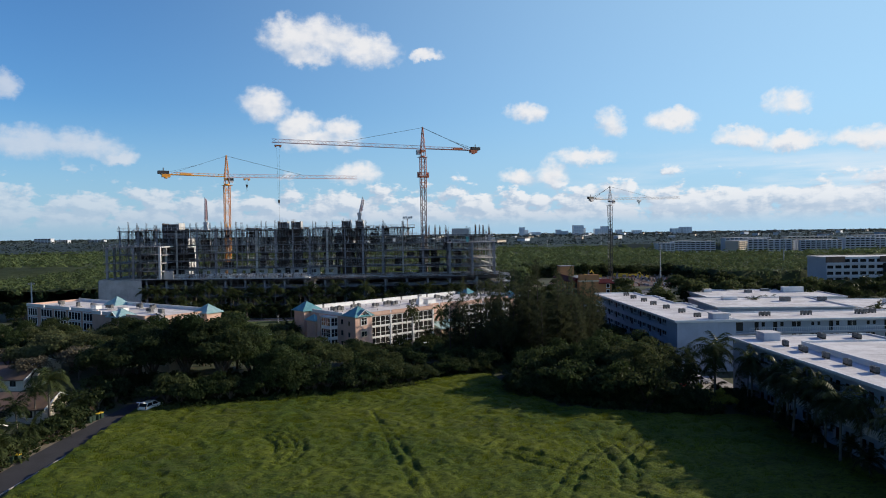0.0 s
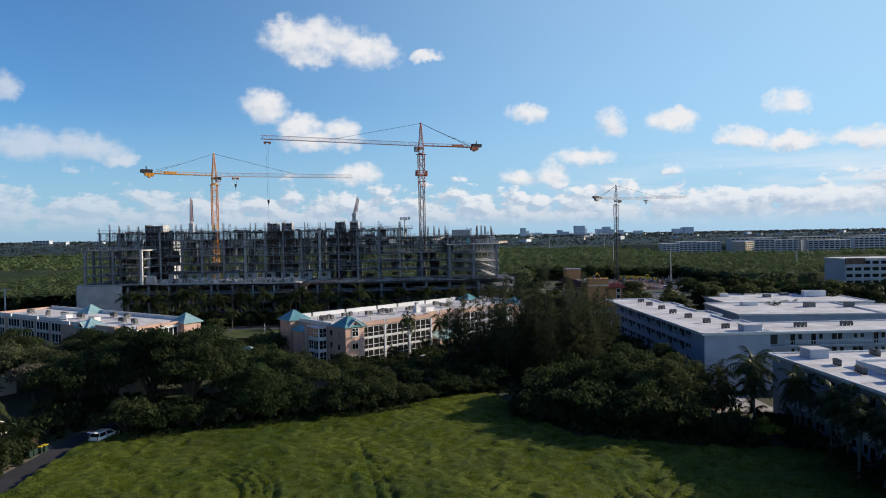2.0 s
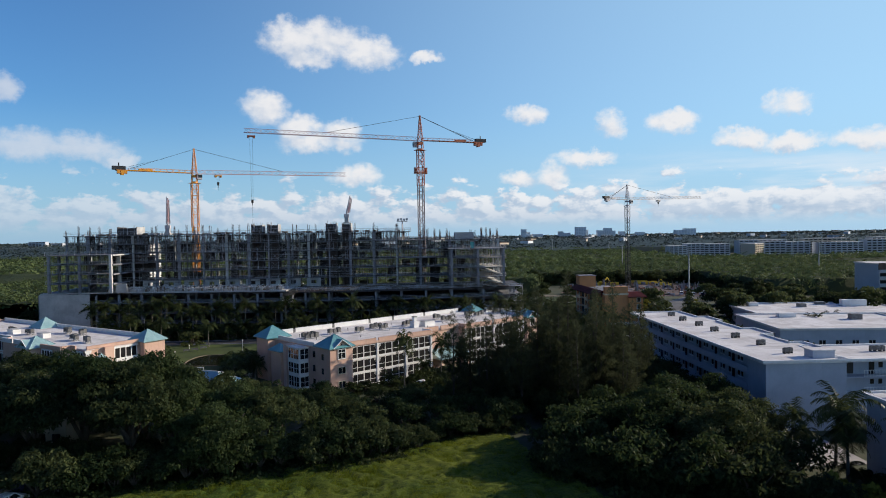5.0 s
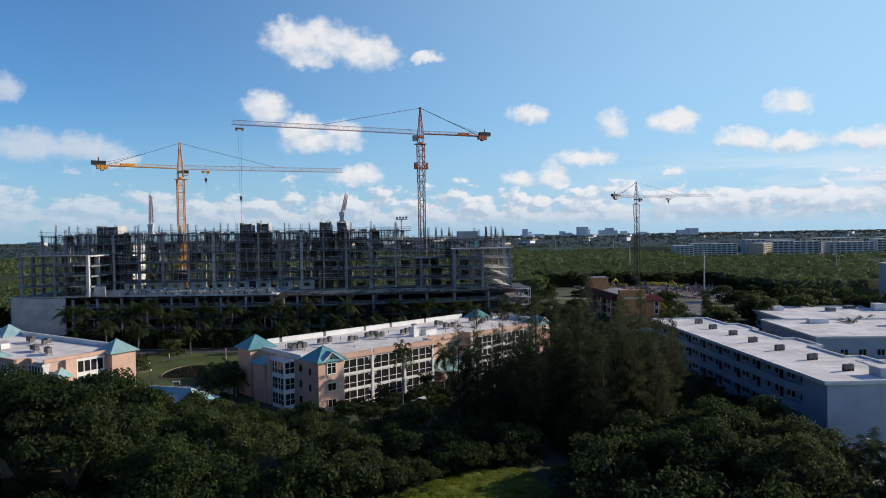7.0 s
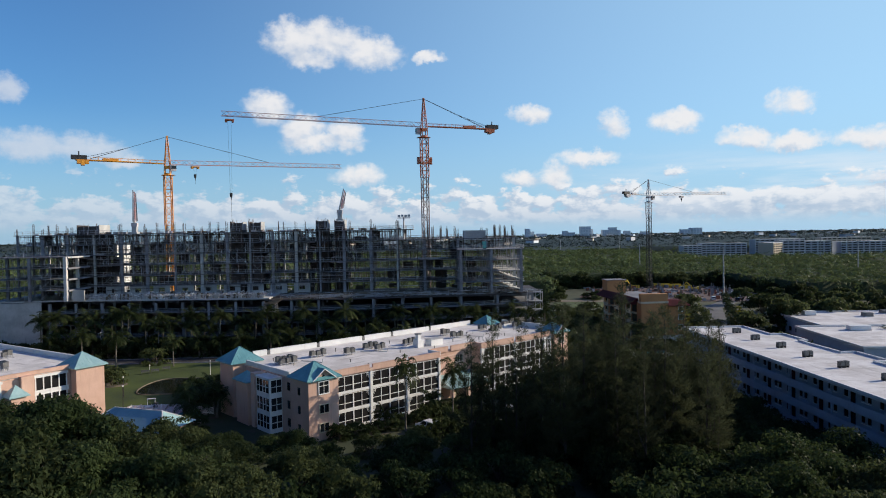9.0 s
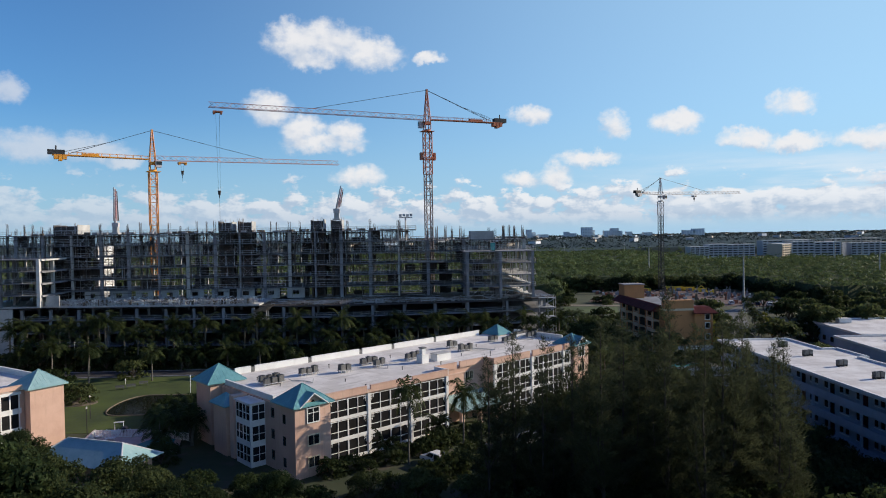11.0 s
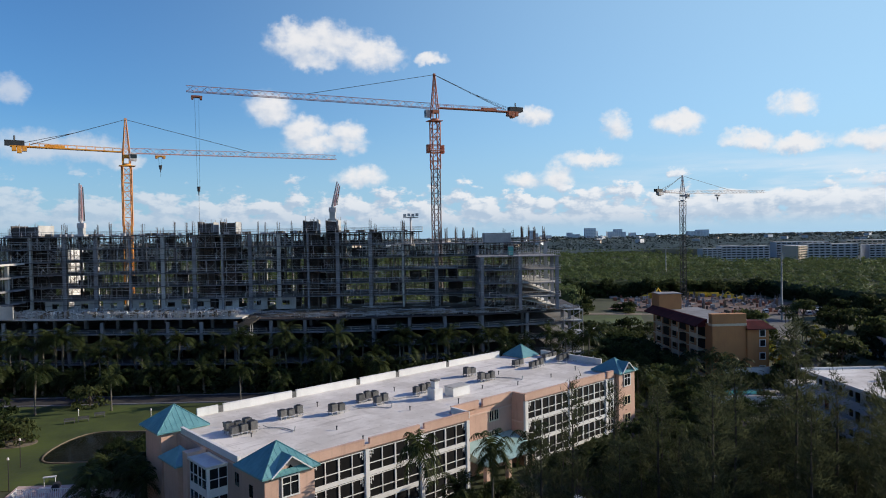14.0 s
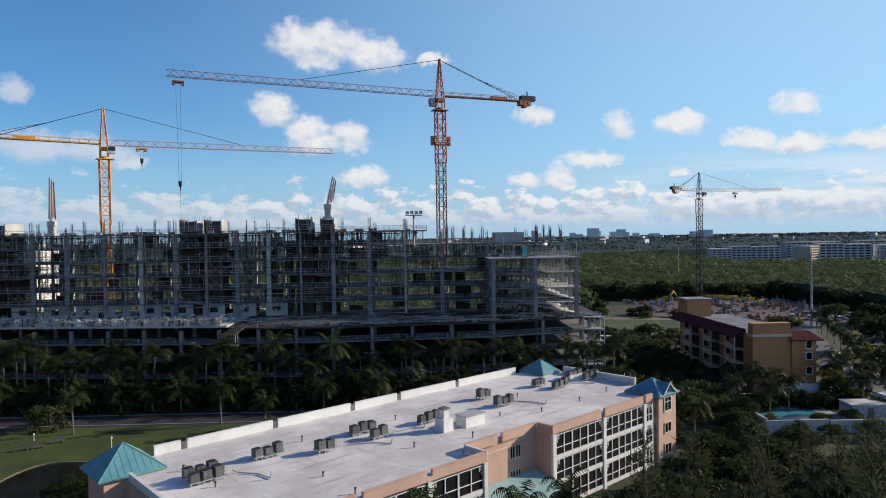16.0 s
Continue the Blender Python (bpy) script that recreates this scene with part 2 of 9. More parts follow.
def roof_material(name, base, stain, dark):
    """A flat roof: broad weathering, long dirty runs, patches of repair and small dark spots."""
    m = bpy.data.materials.new(name)
    m.use_nodes = True
    n = Net(m.node_tree)
    coord = n.node("ShaderNodeTexCoord").outputs["Object"]
    tone = n.mix(n.ramp(n.noise(coord, 0.16, 6.0, 0.65), 0.36, 0.64), stain, base)
    runs = n.noise(n.vec("MULTIPLY", coord, (0.12, 0.9, 1.0)), 1.0, 6.0, 0.68)
    tone = n.mix(n.ramp(runs, 0.52, 0.72, 0.0, 0.6), tone, dark)
    runs2 = n.noise(n.vec("MULTIPLY", coord, (1.0, 0.14, 1.0)), 0.8, 5.0, 0.65)
    tone = n.mix(n.ramp(runs2, 0.56, 0.75, 0.0, 0.45), tone, dark)
    spots = n.noise(coord, 1.7, 3.0, 0.6)
    tone = n.mix(n.ramp(spots, 0.64, 0.74, 0.0, 0.6), tone, dark)
    lap = n.node("ShaderNodeTexBrick")
    lap.offset = 0.37
    n.put(coord, lap.inputs["Vector"])
    for key, value in (("Scale", 1.0), ("Mortar Size", 0.02), ("Brick Width", 9.0), ("Row Height", 1.0), ("Mortar Smooth", 0.6)):
        lap.inputs[key].default_value = value
    tone = n.mix(n.math("MULTIPLY", lap.outputs["Fac"], 0.16), tone, dark)
    shader = n.node("ShaderNodeBsdfPrincipled")
    n.put(tone, shader.inputs["Base Color"])
    shader.inputs["Roughness"].default_value = 0.88
    shader.inputs["Specular IOR Level"].default_value = 0.3
    b = n.node("ShaderNodeBump")
    b.inputs["Strength"].default_value, b.inputs["Distance"].default_value = 0.35, 0.06
    n.put(n.math("ADD", spots, runs), b.inputs["Height"])
    n.put(b.outputs[0], shader.inputs["Normal"])
    n.put(shader.outputs[0], n.node("ShaderNodeOutputMaterial").inputs[0])
    return m


ROOF = roof_material("weathered_pale_roof_membrane", (0.8, 0.77, 0.73), (0.6, 0.57, 0.53), (0.36, 0.33, 0.3))
ROOF_WHITE = roof_material("white_roof_coating", (0.76, 0.75, 0.73), (0.55, 0.53, 0.51), (0.31, 0.29, 0.27))
TEAL = material("teal_metal_roof", (0.18, 0.4, 0.41), (0.11, 0.29, 0.31), 0.5, 6.0, 0.42, 0.08, metal=0.15, streak=0.3)
# teal paled in its colour to stand for sky reflected by the roof metal
TEAL_PALE = material("sky_sheen_teal_roof", (0.36, 0.53, 0.52), (0.25, 0.43, 0.43), 0.5, 6.0, 0.42, 0.08, metal=0.15, streak=0.3)
GLASS = glass_material("dark_window_glass", (0.012, 0.015, 0.018))
SCREEN = material("dark_insect_screen", (0.02, 0.02, 0.022), (0.009, 0.009, 0.01), 0.5, 8.0, 0.6, 0.0, vary=0.5, spec=0.12)
AC_GREY = material("grey_air_conditioner_casing", (0.22, 0.22, 0.215), (0.1, 0.1, 0.1), 1.5, 12.0, 0.6, 0.1, metal=0.2, vary=0.4)
ORANGE_WALL = material("ochre_orange_stucco", (0.52, 0.25, 0.1), (0.42, 0.2, 0.085), 0.2, 6.0, 0.9, 0.2, streak=0.25)
CREAM = material("cream_trim", (0.68, 0.58, 0.42), (0.55, 0.46, 0.33), 0.3, 6.0, 0.85, 0.1)
TILE_DARK = material("dark_red_roof_tile", (0.1, 0.022, 0.026), (0.05, 0.014, 0.018), 0.6, 7.0, 0.9, 0.3, spec=0.08)
TILE_BROWN = material("brown_shingle_roof", (0.2, 0.13, 0.09), (0.11, 0.075, 0.06), 0.5, 5.0, 0.9, 0.35)
ASPHALT = material("worn_asphalt", (0.036, 0.036, 0.039), (0.022, 0.022, 0.024), 0.25, 8.0, 0.92, 0.2)
PAVING = material("pale_concrete_paving", (0.42, 0.4, 0.37), (0.28, 0.27, 0.25), 0.4, 6.0, 0.9, 0.15)
SAND = material("sandy_soil", (0.24, 0.2, 0.14), (0.12, 0.1, 0.07), 0.15, 3.0, 0.95, 0.3)
BARK = material("grey_brown_bark", (0.11, 0.09, 0.07), (0.06, 0.05, 0.04), 1.2, 9.0, 0.95, 0.5)
BARK_PINE = material("dark_casuarina_bark", (0.055, 0.047, 0.04), (0.03, 0.026, 0.022), 1.2, 9.0, 0.95, 0.5)
PALM_BARK = material("pale_palm_trunk", (0.19, 0.175, 0.15), (0.1, 0.092, 0.078), 1.0, 9.0, 0.9, 0.4)
FENCE_BROWN = material("brown_timber_fence", (0.07, 0.042, 0.03), (0.04, 0.025, 0.02), 0.8, 9.0, 0.9, 0.3, vary=0.3)
PLASTIC_DARK = material("dark_green_bin_plastic", (0.02, 0.05, 0.035), (0.012, 0.03, 0.02), 1.0, 9.0, 0.5, 0.0)
YELLOW = material("yellow_plastic", (0.8, 0.55, 0.04), (0.65, 0.42, 0.03), 1.0, 9.0, 0.5, 0.0)
RED_DIRT = material("rust_red_formwork", (0.34, 0.12, 0.07), (0.2, 0.08, 0.05), 0.5, 5.0, 0.85, 0.2)
CAR_PAINT = material("white_car_paint", (0.8, 0.8, 0.8), (0.74, 0.74, 0.75), 0.6, 3.0, 0.25, 0.0)
RUBBER = material("black_rubber", (0.02, 0.02, 0.02), (0.012, 0.012, 0.012), 2.0, 9.0, 0.8, 0.0)
POOL = material("pool_water", (0.1, 0.38, 0.42), (0.07, 0.3, 0.35), 0.4, 2.0, 0.06, 0.1)
POND = material("dark_pond_water", (0.018, 0.022, 0.016), (0.012, 0.014, 0.011), 0.2, 2.0, 0.06, 0.06)
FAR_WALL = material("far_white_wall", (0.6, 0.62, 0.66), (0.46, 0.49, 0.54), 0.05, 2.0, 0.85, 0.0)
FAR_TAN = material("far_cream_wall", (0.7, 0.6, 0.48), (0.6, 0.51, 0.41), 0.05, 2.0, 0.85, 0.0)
# facade and pane colours below carry painted distance haze, panes nearly as pale as walls
HAZE_BLUE = material("haze_painted_far_facade", (0.76, 0.8, 0.84), (0.68, 0.73, 0.79), 0.02, 0.3, 0.9, 0.0)
HAZE_PANE = material("haze_painted_far_window", (0.5, 0.56, 0.64), (0.44, 0.5, 0.58), 0.02, 0.3, 0.9, 0.0)
LEAF_DARK = leaf_material("dark_broadleaf_foliage", (0.015, 0.028, 0.012), (0.06, 0.085, 0.032), 0.42)
LEAF_OLIVE = leaf_material("olive_broadleaf_foliage", (0.02, 0.033, 0.015), (0.085, 0.105, 0.042), 0.44)
LEAF_MID = leaf_material("green_roadside_foliage", (0.016, 0.028, 0.012), (0.062, 0.08, 0.03), 0.36)
LEAF_PINE = leaf_material("feathery_casuarina_foliage", (0.018, 0.027, 0.016), (0.084, 0.096, 0.05), 0.48)
LEAF_PALM = leaf_material("palm_fronds", (0.01, 0.019, 0.008), (0.068, 0.086, 0.032), 0.34, 0.5, 0.35)
LEAF_MANGROVE = leaf_material("mangrove_foliage", (0.044, 0.068, 0.028), (0.135, 0.175, 0.07), 0.3, 0.03)
# bluish distance haze is mixed straight into these leaf tones
LEAF_FAR = leaf_material("haze_tinted_far_foliage", (0.034, 0.05, 0.046), (0.078, 0.096, 0.084), 0.1, 0.006)
LEAF_YELLOW = leaf_material("yellow_green_foliage", (0.11, 0.12, 0.02), (0.27, 0.25, 0.04), 0.3)
LEAF_PALE = leaf_material("pale_olive_foliage", (0.045, 0.056, 0.026), (0.15, 0.165, 0.075), 0.4)
LEAF_DEAD = leaf_material("dry_grey_foliage", (0.06, 0.055, 0.04), (0.15, 0.135, 0.095), 0.2)
LEAF_GRASS = leaf_material("grass_tufts", (0.026, 0.058, 0.007), (0.195, 0.23, 0.027), 0.5, 0.06)


lump = bpy.data.materials.new("mangrove_crown_foliage")
lump.use_nodes = True
n = Net(lump.node_tree)
coord = n.node("ShaderNodeTexCoord").outputs["Object"]
island = n.node("ShaderNodeNewGeometry").outputs["Random Per Island"]
leafy = n.noise(coord, 1.3, 5.0, 0.7)
fac = n.math("ADD", n.math("MULTIPLY", island, 0.35), n.math("ADD", n.math("MULTIPLY", leafy, 0.45), n.math("MULTIPLY", n.noise(coord, 0.02, 3.0), 0.3)))
shader = n.node("ShaderNodeBsdfPrincipled")
n.put(n.mix(n.ramp(fac, 0.3, 0.8), (0.028, 0.04, 0.017), (0.06, 0.076, 0.032)), shader.inputs["Base Color"])
shader.inputs["Roughness"].default_value, shader.inputs["Specular IOR Level"].default_value = 0.85, 0.1
b = n.node("ShaderNodeBump")
b.inputs["Strength"].default_value, b.inputs["Distance"].default_value = 0.6, 0.5
n.put(leafy, b.inputs["Height"])
n.put(b.outputs[0], shader.inputs["Normal"])
n.put(shader.outputs[0], n.node("ShaderNodeOutputMaterial").inputs[0])
CROWN_FAR = lump


# ---- mesh helpers ----
class Solid:
    """Collects boxes, beams and faces for one mesh, in the coordinates of its thing."""

    def __init__(self):
        self.verts, self.faces = [], []

    def face(self, *points):
        k = len(self.verts)
        self.verts += [tuple(p) for p in points]
        self.faces.append(tuple(range(k, k + len(points))))

    def box(self, x0, x1, y0, y1, z0, z1):
        k = len(self.verts)
        self.verts += [(x0, y0, z0), (x1, y0, z0), (x1, y1, z0), (x0, y1, z0), (x0, y0, z1), (x1, y0, z1), (x1, y1, z1), (x0, y1, z1)]
        self.faces += [(k, k + 3, k + 2, k + 1), (k + 4, k + 5, k + 6, k + 7), (k, k + 1, k + 5, k + 4), (k + 1, k + 2, k + 6, k + 5), (k + 2, k + 3, k + 7, k + 6), (k + 3, k, k + 4, k + 7)]

    def ridged(self, x, y, a, b, z0, z1, ribs):
        """A box with louvre ridges all round, in one piece."""
        k = len(self.verts)
        rings = []
        for i in range(ribs):
            h = (z1 - z0) / ribs
            rings += [(z0 + h * i, 1.0), (z0 + h * (i + 0.55), 1.0), (z0 + h * (i + 0.6), 0.95), (z0 + h * (i + 0.95), 0.95)]
        rings.append((z1, 1.0))
        for z, f in rings:
            self.verts += [(x - a * f, y - b * f, z), (x + a * f, y - b * f, z), (x + a * f, y + b * f, z), (x - a * f, y + b * f, z)]
        for i in range(len(rings) - 1):
            for j in range(4):
                e = (j + 1) % 4
                self.faces.append((k + 4 * i + j, k + 4 * i + e, k + 4 * i + 4 + e, k + 4 * i + 4 + j))
        m = k + 4 * (len(rings) - 1)
        self.faces += [(k + 3, k + 2, k + 1, k), (m, m + 1, m + 2, m + 3)]

    def prism(self, outline, z0, z1):
        """A plate or block over an outline that runs counter-clockwise."""
        k, n = len(self.verts), len(outline)
        self.verts += [(x, y, z0) for x, y in outline] + [(x, y, z1) for x, y in outline]
        self.faces += [tuple(range(k + n - 1, k - 1, -1)), tuple(range(k + n, k + 2 * n))]
        self.faces += [(k + i, k + (i + 1) % n, k + n + (i + 1) % n, k + n + i) for i in range(n)]

    def beam(self, p, q, w, sides=4, w2=None):
        """A bar from p to q, w wide."""
        p, q = Vector(p), Vector(q)
        d = q - p
        a = d.orthogonal().normalized() if abs(d.z) > 1e-6 and (abs(d.x) + abs(d.y)) < 1e-6 else d.cross(Vector((0, 0, 1))).normalized() if (abs(d.x) + abs(d.y)) > 1e-9 else Vector((1, 0, 0))
        b = d.cross(a).normalized()
        k, w2 = len(self.verts), w if w2 is None else w2
        for end, ww in ((p, w), (q, w2)):
            for i in range(sides):
                t = 2 * math.pi * (i + 0.5) / sides
                r = ww / 2 * (1.414 if sides == 4 else 1)
                self.verts.append(tuple(end + a * (r * math.cos(t)) + b * (r * math.sin(t))))
        self.faces += [(k + i, k + (i + 1) % sides, k + sides + (i + 1) % sides, k + sides + i) for i in range(sides)]
        self.faces += [tuple(range(k + sides - 1, k - 1, -1)), tuple(range(k + sides, k + 2 * sides))]

    def tube(self, points, radii, sides=6):
        for (p, q), (r, s) in zip(zip(points, points[1:]), zip(radii, radii[1:])):
            self.beam(p, q, 2 * r, sides, 2 * s)

    def hip(self, x0, x1, y0, y1, z0, z1, thick=0.15):
        """A pyramid roof."""
        c = ((x0 + x1) / 2, (y0 + y1) / 2, z1)
        corners = [(x0, y0), (x1, y0), (x1, y1), (x0, y1)]
        for i in range(4):
            a, b = corners[i], corners[(i + 1) % 4]
            self.face((*a, z0), (*b, z0), c)
            self.face((*a, z0 - thick), (*b, z0 - thick), (*b, z0), (*a, z0))
        self.face(*[(*p, z0 - thick) for p in reversed(corners)])

    def mesh(self, name):
        me = bpy.data.meshes.new(name)
        me.from_pydata(self.verts, [], self.faces)
        me.update()
        return me


def thing(name, m, label, category, group="", kind=""):
    ob = new(name)
    ob.empty_display_size = 0.5
    ob.matrix_basis = m
    return tagged(ob, label, category, group, kind)


def part(name, solid, mat, parent=None, label="", smooth=False, kind=""):
    me = solid if isinstance(solid, bpy.types.Mesh) else solid.mesh(name)
    if not me.materials:
        me.materials.append(mat)
    if smooth:
        me.polygons.foreach_set("use_smooth", [True] * len(me.polygons))
    ob = new(name, me)
    ob.parent = parent
    return tagged(ob, label, kind=kind)


def boxed(name, mat, parent, *dims, label=""):
    s = Solid()
    s.box(*dims)
    return part(name, s, mat, parent, label)


def mesh_from(name, verts, faces_n, mat, smooth=False):
    """A mesh out of an array of corners, faces_n corners a face, none shared."""
    me = bpy.data.meshes.new(name)
    n = len(verts)
    me.vertices.add(n)
    me.vertices.foreach_set("co", np.ascontiguousarray(verts, dtype=np.float32).ravel())
    me.loops.add(n)
    me.loops.foreach_set("vertex_index", np.arange(n, dtype=np.int32))
    me.polygons.add(n // faces_n)
    me.polygons.foreach_set("loop_start", np.arange(0, n, faces_n, dtype=np.int32))
    if smooth:
        me.polygons.foreach_set("use_smooth", np.ones(n // faces_n, dtype=bool))
    me.materials.append(mat)
    me.update(calc_edges=True)
    return me


def grid_mesh(name, xs, ys, zs, mat, keep=None, smooth=True):
    """A sheet over xs, ys with heights zs[j, i]; keep: which cells stay."""
    nx, ny = len(xs), len(ys)
    X, Y = np.meshgrid(xs, ys)
    co = np.stack([X, Y, zs], -1).reshape(-1, 3)
    i, j = np.meshgrid(np.arange(nx - 1), np.arange(ny - 1))
    a = (j * nx + i)
    quads = np.stack([a, a + 1, a + nx + 1, a + nx], -1)
    quads = quads[keep] if keep is not None else quads.reshape(-1, 4)
    me = bpy.data.meshes.new(name)
    me.vertices.add(len(co))
    me.vertices.foreach_set("co", co.astype(np.float32).ravel())
    me.loops.add(quads.size)
    me.loops.foreach_set("vertex_index", quads.astype(np.int32).ravel())
    me.polygons.add(len(quads))
    me.polygons.foreach_set("loop_start", np.arange(0, quads.size, 4, dtype=np.int32))
    if smooth:
        me.polygons.foreach_set("use_smooth", np.ones(len(quads), dtype=bool))
    me.materials.append(mat)
    me.update(calc_edges=True)
    return me


def value_noise(x, y, scale, seed):
    """Smooth noise from 0 to 1 for arrays x, y."""
    r = np.random.RandomState(seed)
    table = r.rand(256, 256)
    u, v = x / scale, y / scale
    i, j = np.floor(u).astype(int), np.floor(v).astype(int)
    f, g = u - i, v - j
    f, g = f * f * (3 - 2 * f), g * g * (3 - 2 * g)
    at = lambda a, b: table[a % 256, b % 256]
    return (at(i, j) * (1 - f) + at(i + 1, j) * f) * (1 - g) + (at(i, j + 1) * (1 - f) + at(i + 1, j + 1) * f) * g


# ---- ground, field, roads, water ----
def field_edge(x):
    """How far the meadow reaches, at x."""
    return np.interp(x, [-50, -30, -5, 8, 15, 18, 24, 40, 56], [118, 123.5, 130.5, 139.5, 140, 128, 112, 106, 104])


ground_mat = bpy.data.materials.new("ground_of_soil_and_low_green")
ground_mat.use_nodes = True
n = Net(ground_mat.node_tree)
coord = n.node("ShaderNodeTexCoord").outputs["Object"]
green = n.mix(n.ramp(n.noise(coord, 0.03, 6.0, 0.65), 0.35, 0.65), (0.022, 0.036, 0.012), (0.05, 0.06, 0.022))
soil = n.mix(n.ramp(n.noise(coord, 0.35, 5.0, 0.6), 0.5, 0.72), green, (0.07, 0.058, 0.04))
shader = n.node("ShaderNodeBsdfPrincipled")
n.put(soil, shader.inputs["Base Color"])
shader.inputs["Roughness"].default_value = 0.95
n.put(shader.outputs[0], n.node("ShaderNodeOutputMaterial").inputs[0])
s = Solid()
for a, b in ((-6000, 6000),):
    s.face((a, -1500, 0), (b, -1500, 0), (b, 4700, 0), (a, 4700, 0))
tagged(part("ground", s, ground_mat), "flat green and brown coastal ground reaching the horizon", "ground", kind="structure")

# the meadow: rough mown grass with wheel tracks
grass_mat = bpy.data.materials.new("meadow_grass")
grass_mat.use_nodes = True
n = Net(grass_mat.node_tree)
coord = n.node("ShaderNodeTexCoord").outputs["Object"]
broad = n.noise(coord, 0.06, 5.0, 0.6)
tuft = n.noise(n.vec("MULTIPLY", coord, (0.6, 1.1, 1.0)), 1.9, 8.0, 0.72)
fine = n.noise(coord, 4.0, 6.0, 0.75)
tone = n.mix(n.ramp(broad, 0.35, 0.65), (0.041, 0.077, 0.008), (0.115, 0.14, 0.015))
tone = n.mix(n.ramp(n.noise(n.vec("MULTIPLY", coord, (0.07, 0.16, 1.0)), 1.0, 5.0, 0.65), 0.52, 0.68, 0.0, 0.6), tone, (0.06, 0.066, 0.02))
tone = n.mix(n.ramp(tuft, 0.44, 0.62, 0.0, 0.75), tone, (0.014, 0.032, 0.004))
tone = n.mix(n.ramp(fine, 0.5, 0.68, 0.0, 0.75), tone, (0.17, 0.18, 0.03))
shader = n.node("ShaderNodeBsdfPrincipled")
n.put(tone, shader.inputs["Base Color"])
shader.inputs["Roughness"].default_value = 0.9
shader.inputs["Specular IOR Level"].default_value = 0.15
b = n.node("ShaderNodeBump")
b.inputs["Strength"].default_value, b.inputs["Distance"].default_value = 0.9, 0.25
n.put(n.math("ADD", tuft, n.math("MULTIPLY", fine, 0.4)), b.inputs["Height"])
n.put(b.outputs[0], shader.inputs["Normal"])
n.put(shader.outputs[0], n.node("ShaderNodeOutputMaterial").inputs[0])


def tracks(x, y):
    """Depth of the wheel ruts that wind over the meadow."""
    deep = np.zeros_like(x)
    wob = 0.5 * (value_noise(x, y, 5, 61) - 0.5)
    for cx, cy, r, lo, hi in ((-29.5, 94, 9.0, -0.2, 1.3), (-29.5, 94, 10.3, -0.5, 1.5), (-29.5, 94, 11.7, -0.5, 1.6), (-29.5, 94, 12.9, -0.6, 1.7), (13.2, 93.5, 2.4, 1.2, 4.6), (13.2, 93.5, 4.1, 1.6, 4.2),
                              (66, 60, 51, 2.2, 3.3), (66, 60, 53, 2.2, 3.3), (60, 70, 35, 2.3, 3.0), (60, 70, 37, 2.3, 3.0), (-30, 60, 16, 0.6, 1.4)):
        d = np.hypot(x - cx, y - cy) + wob
        turn = np.arctan2(y - cy, x - cx)
        deep += ((turn > lo) & (turn < hi)) * np.exp(-((d - r) / 0.3) ** 2)
    for ax, ay, bx, by in ((-8.0, 114, -5.4, 100.6), (-5.4, 100.6, -1.4, 81.6), (-1.4, 81.6, 4.0, 58.0), (-6.4, 108, -3.2, 97.9), (-3.2, 97.9, 0.3, 82.3), (0.3, 82.3, 5.6, 58.0),
                           (11.5, 90.5, 20, 80.8), (20, 80.8, 34, 66), (13.5, 92, 22.5, 82), (25.2, 95.6, 25.6, 83), (27.5, 95, 28.4, 82), (2, 76, 9, 72), (9, 72, 18, 71)):
        t = np.clip(((x - ax) * (bx - ax) + (y - ay) * (by - ay)) / ((bx - ax) ** 2 + (by - ay) ** 2), 0, 1)
        deep += np.exp(-((np.hypot(x - ax - t * (bx - ax), y - ay - t * (by - ay)) + 0.6 * wob) / 0.33) ** 2)
    return np.clip(deep, 0, 1)


xs, ys = np.arange(-51.0, 58.0, 0.4), np.arange(28.0, 146.0, 0.4)
X, Y = np.meshgrid(xs, ys)
Z = 0.14 + 0.35 * (value_noise(X, Y, 9, 1) - 0.5) + 0.26 * (value_noise(X, Y, 2.1, 2)) + 0.2 * value_noise(X + 0.6 * Y, Y, 1.3, 4) + 0.42 * value_noise(X, Y, 0.8, 3) - 0.27 * tracks(X, Y)
XC, YC = X[:-1, :-1], Y[:-1, :-1]
inside = (YC < field_edge(XC) + 2) & (XC > -49.5 - 0.02 * (YC - 80)) & (XC < 56)
meadow = new("meadow", grid_mesh("meadow", xs, ys, np.maximum(Z, 0.03), grass_mat, inside))
tagged(meadow, "open meadow of rough sunlit grass with wheel tracks", "meadow", kind="structure")

r = np.random.RandomState(5)
N = 760000
px, py = r.uniform(-49, 55, N), 60 + 85 * np.sqrt(r.rand(N))
ok = (py < field_edge(px) + 2) & (tracks(px, py) < 0.3) & (value_noise(px, py, 2.1, 2) + 0.45 * r.rand(N) > 0.52)
px, py = px[ok], py[ok]
hgt, wid, turn = r.uniform(0.1, 0.46, len(px)), r.uniform(0.05, 0.12, len(px)), r.uniform(0, 6.28, len(px))
lean = r.uniform(-0.3, 0.3, (2, len(px)))
dx, dy = np.cos(turn) * wid, np.sin(turn) * wid
foot = 0.15 + 0.5 * (value_noise(px, py, 9, 1) - 0.5) + 0.2
tri = np.stack([np.stack([px - dx, py - dy, foot * 0 + 0.05], -1), np.stack([px + dx, py + dy, foot * 0 + 0.05], -1), np.stack([px + lean[0], py + lean[1], np.maximum(foot, 0.1) + hgt], -1)], 1)
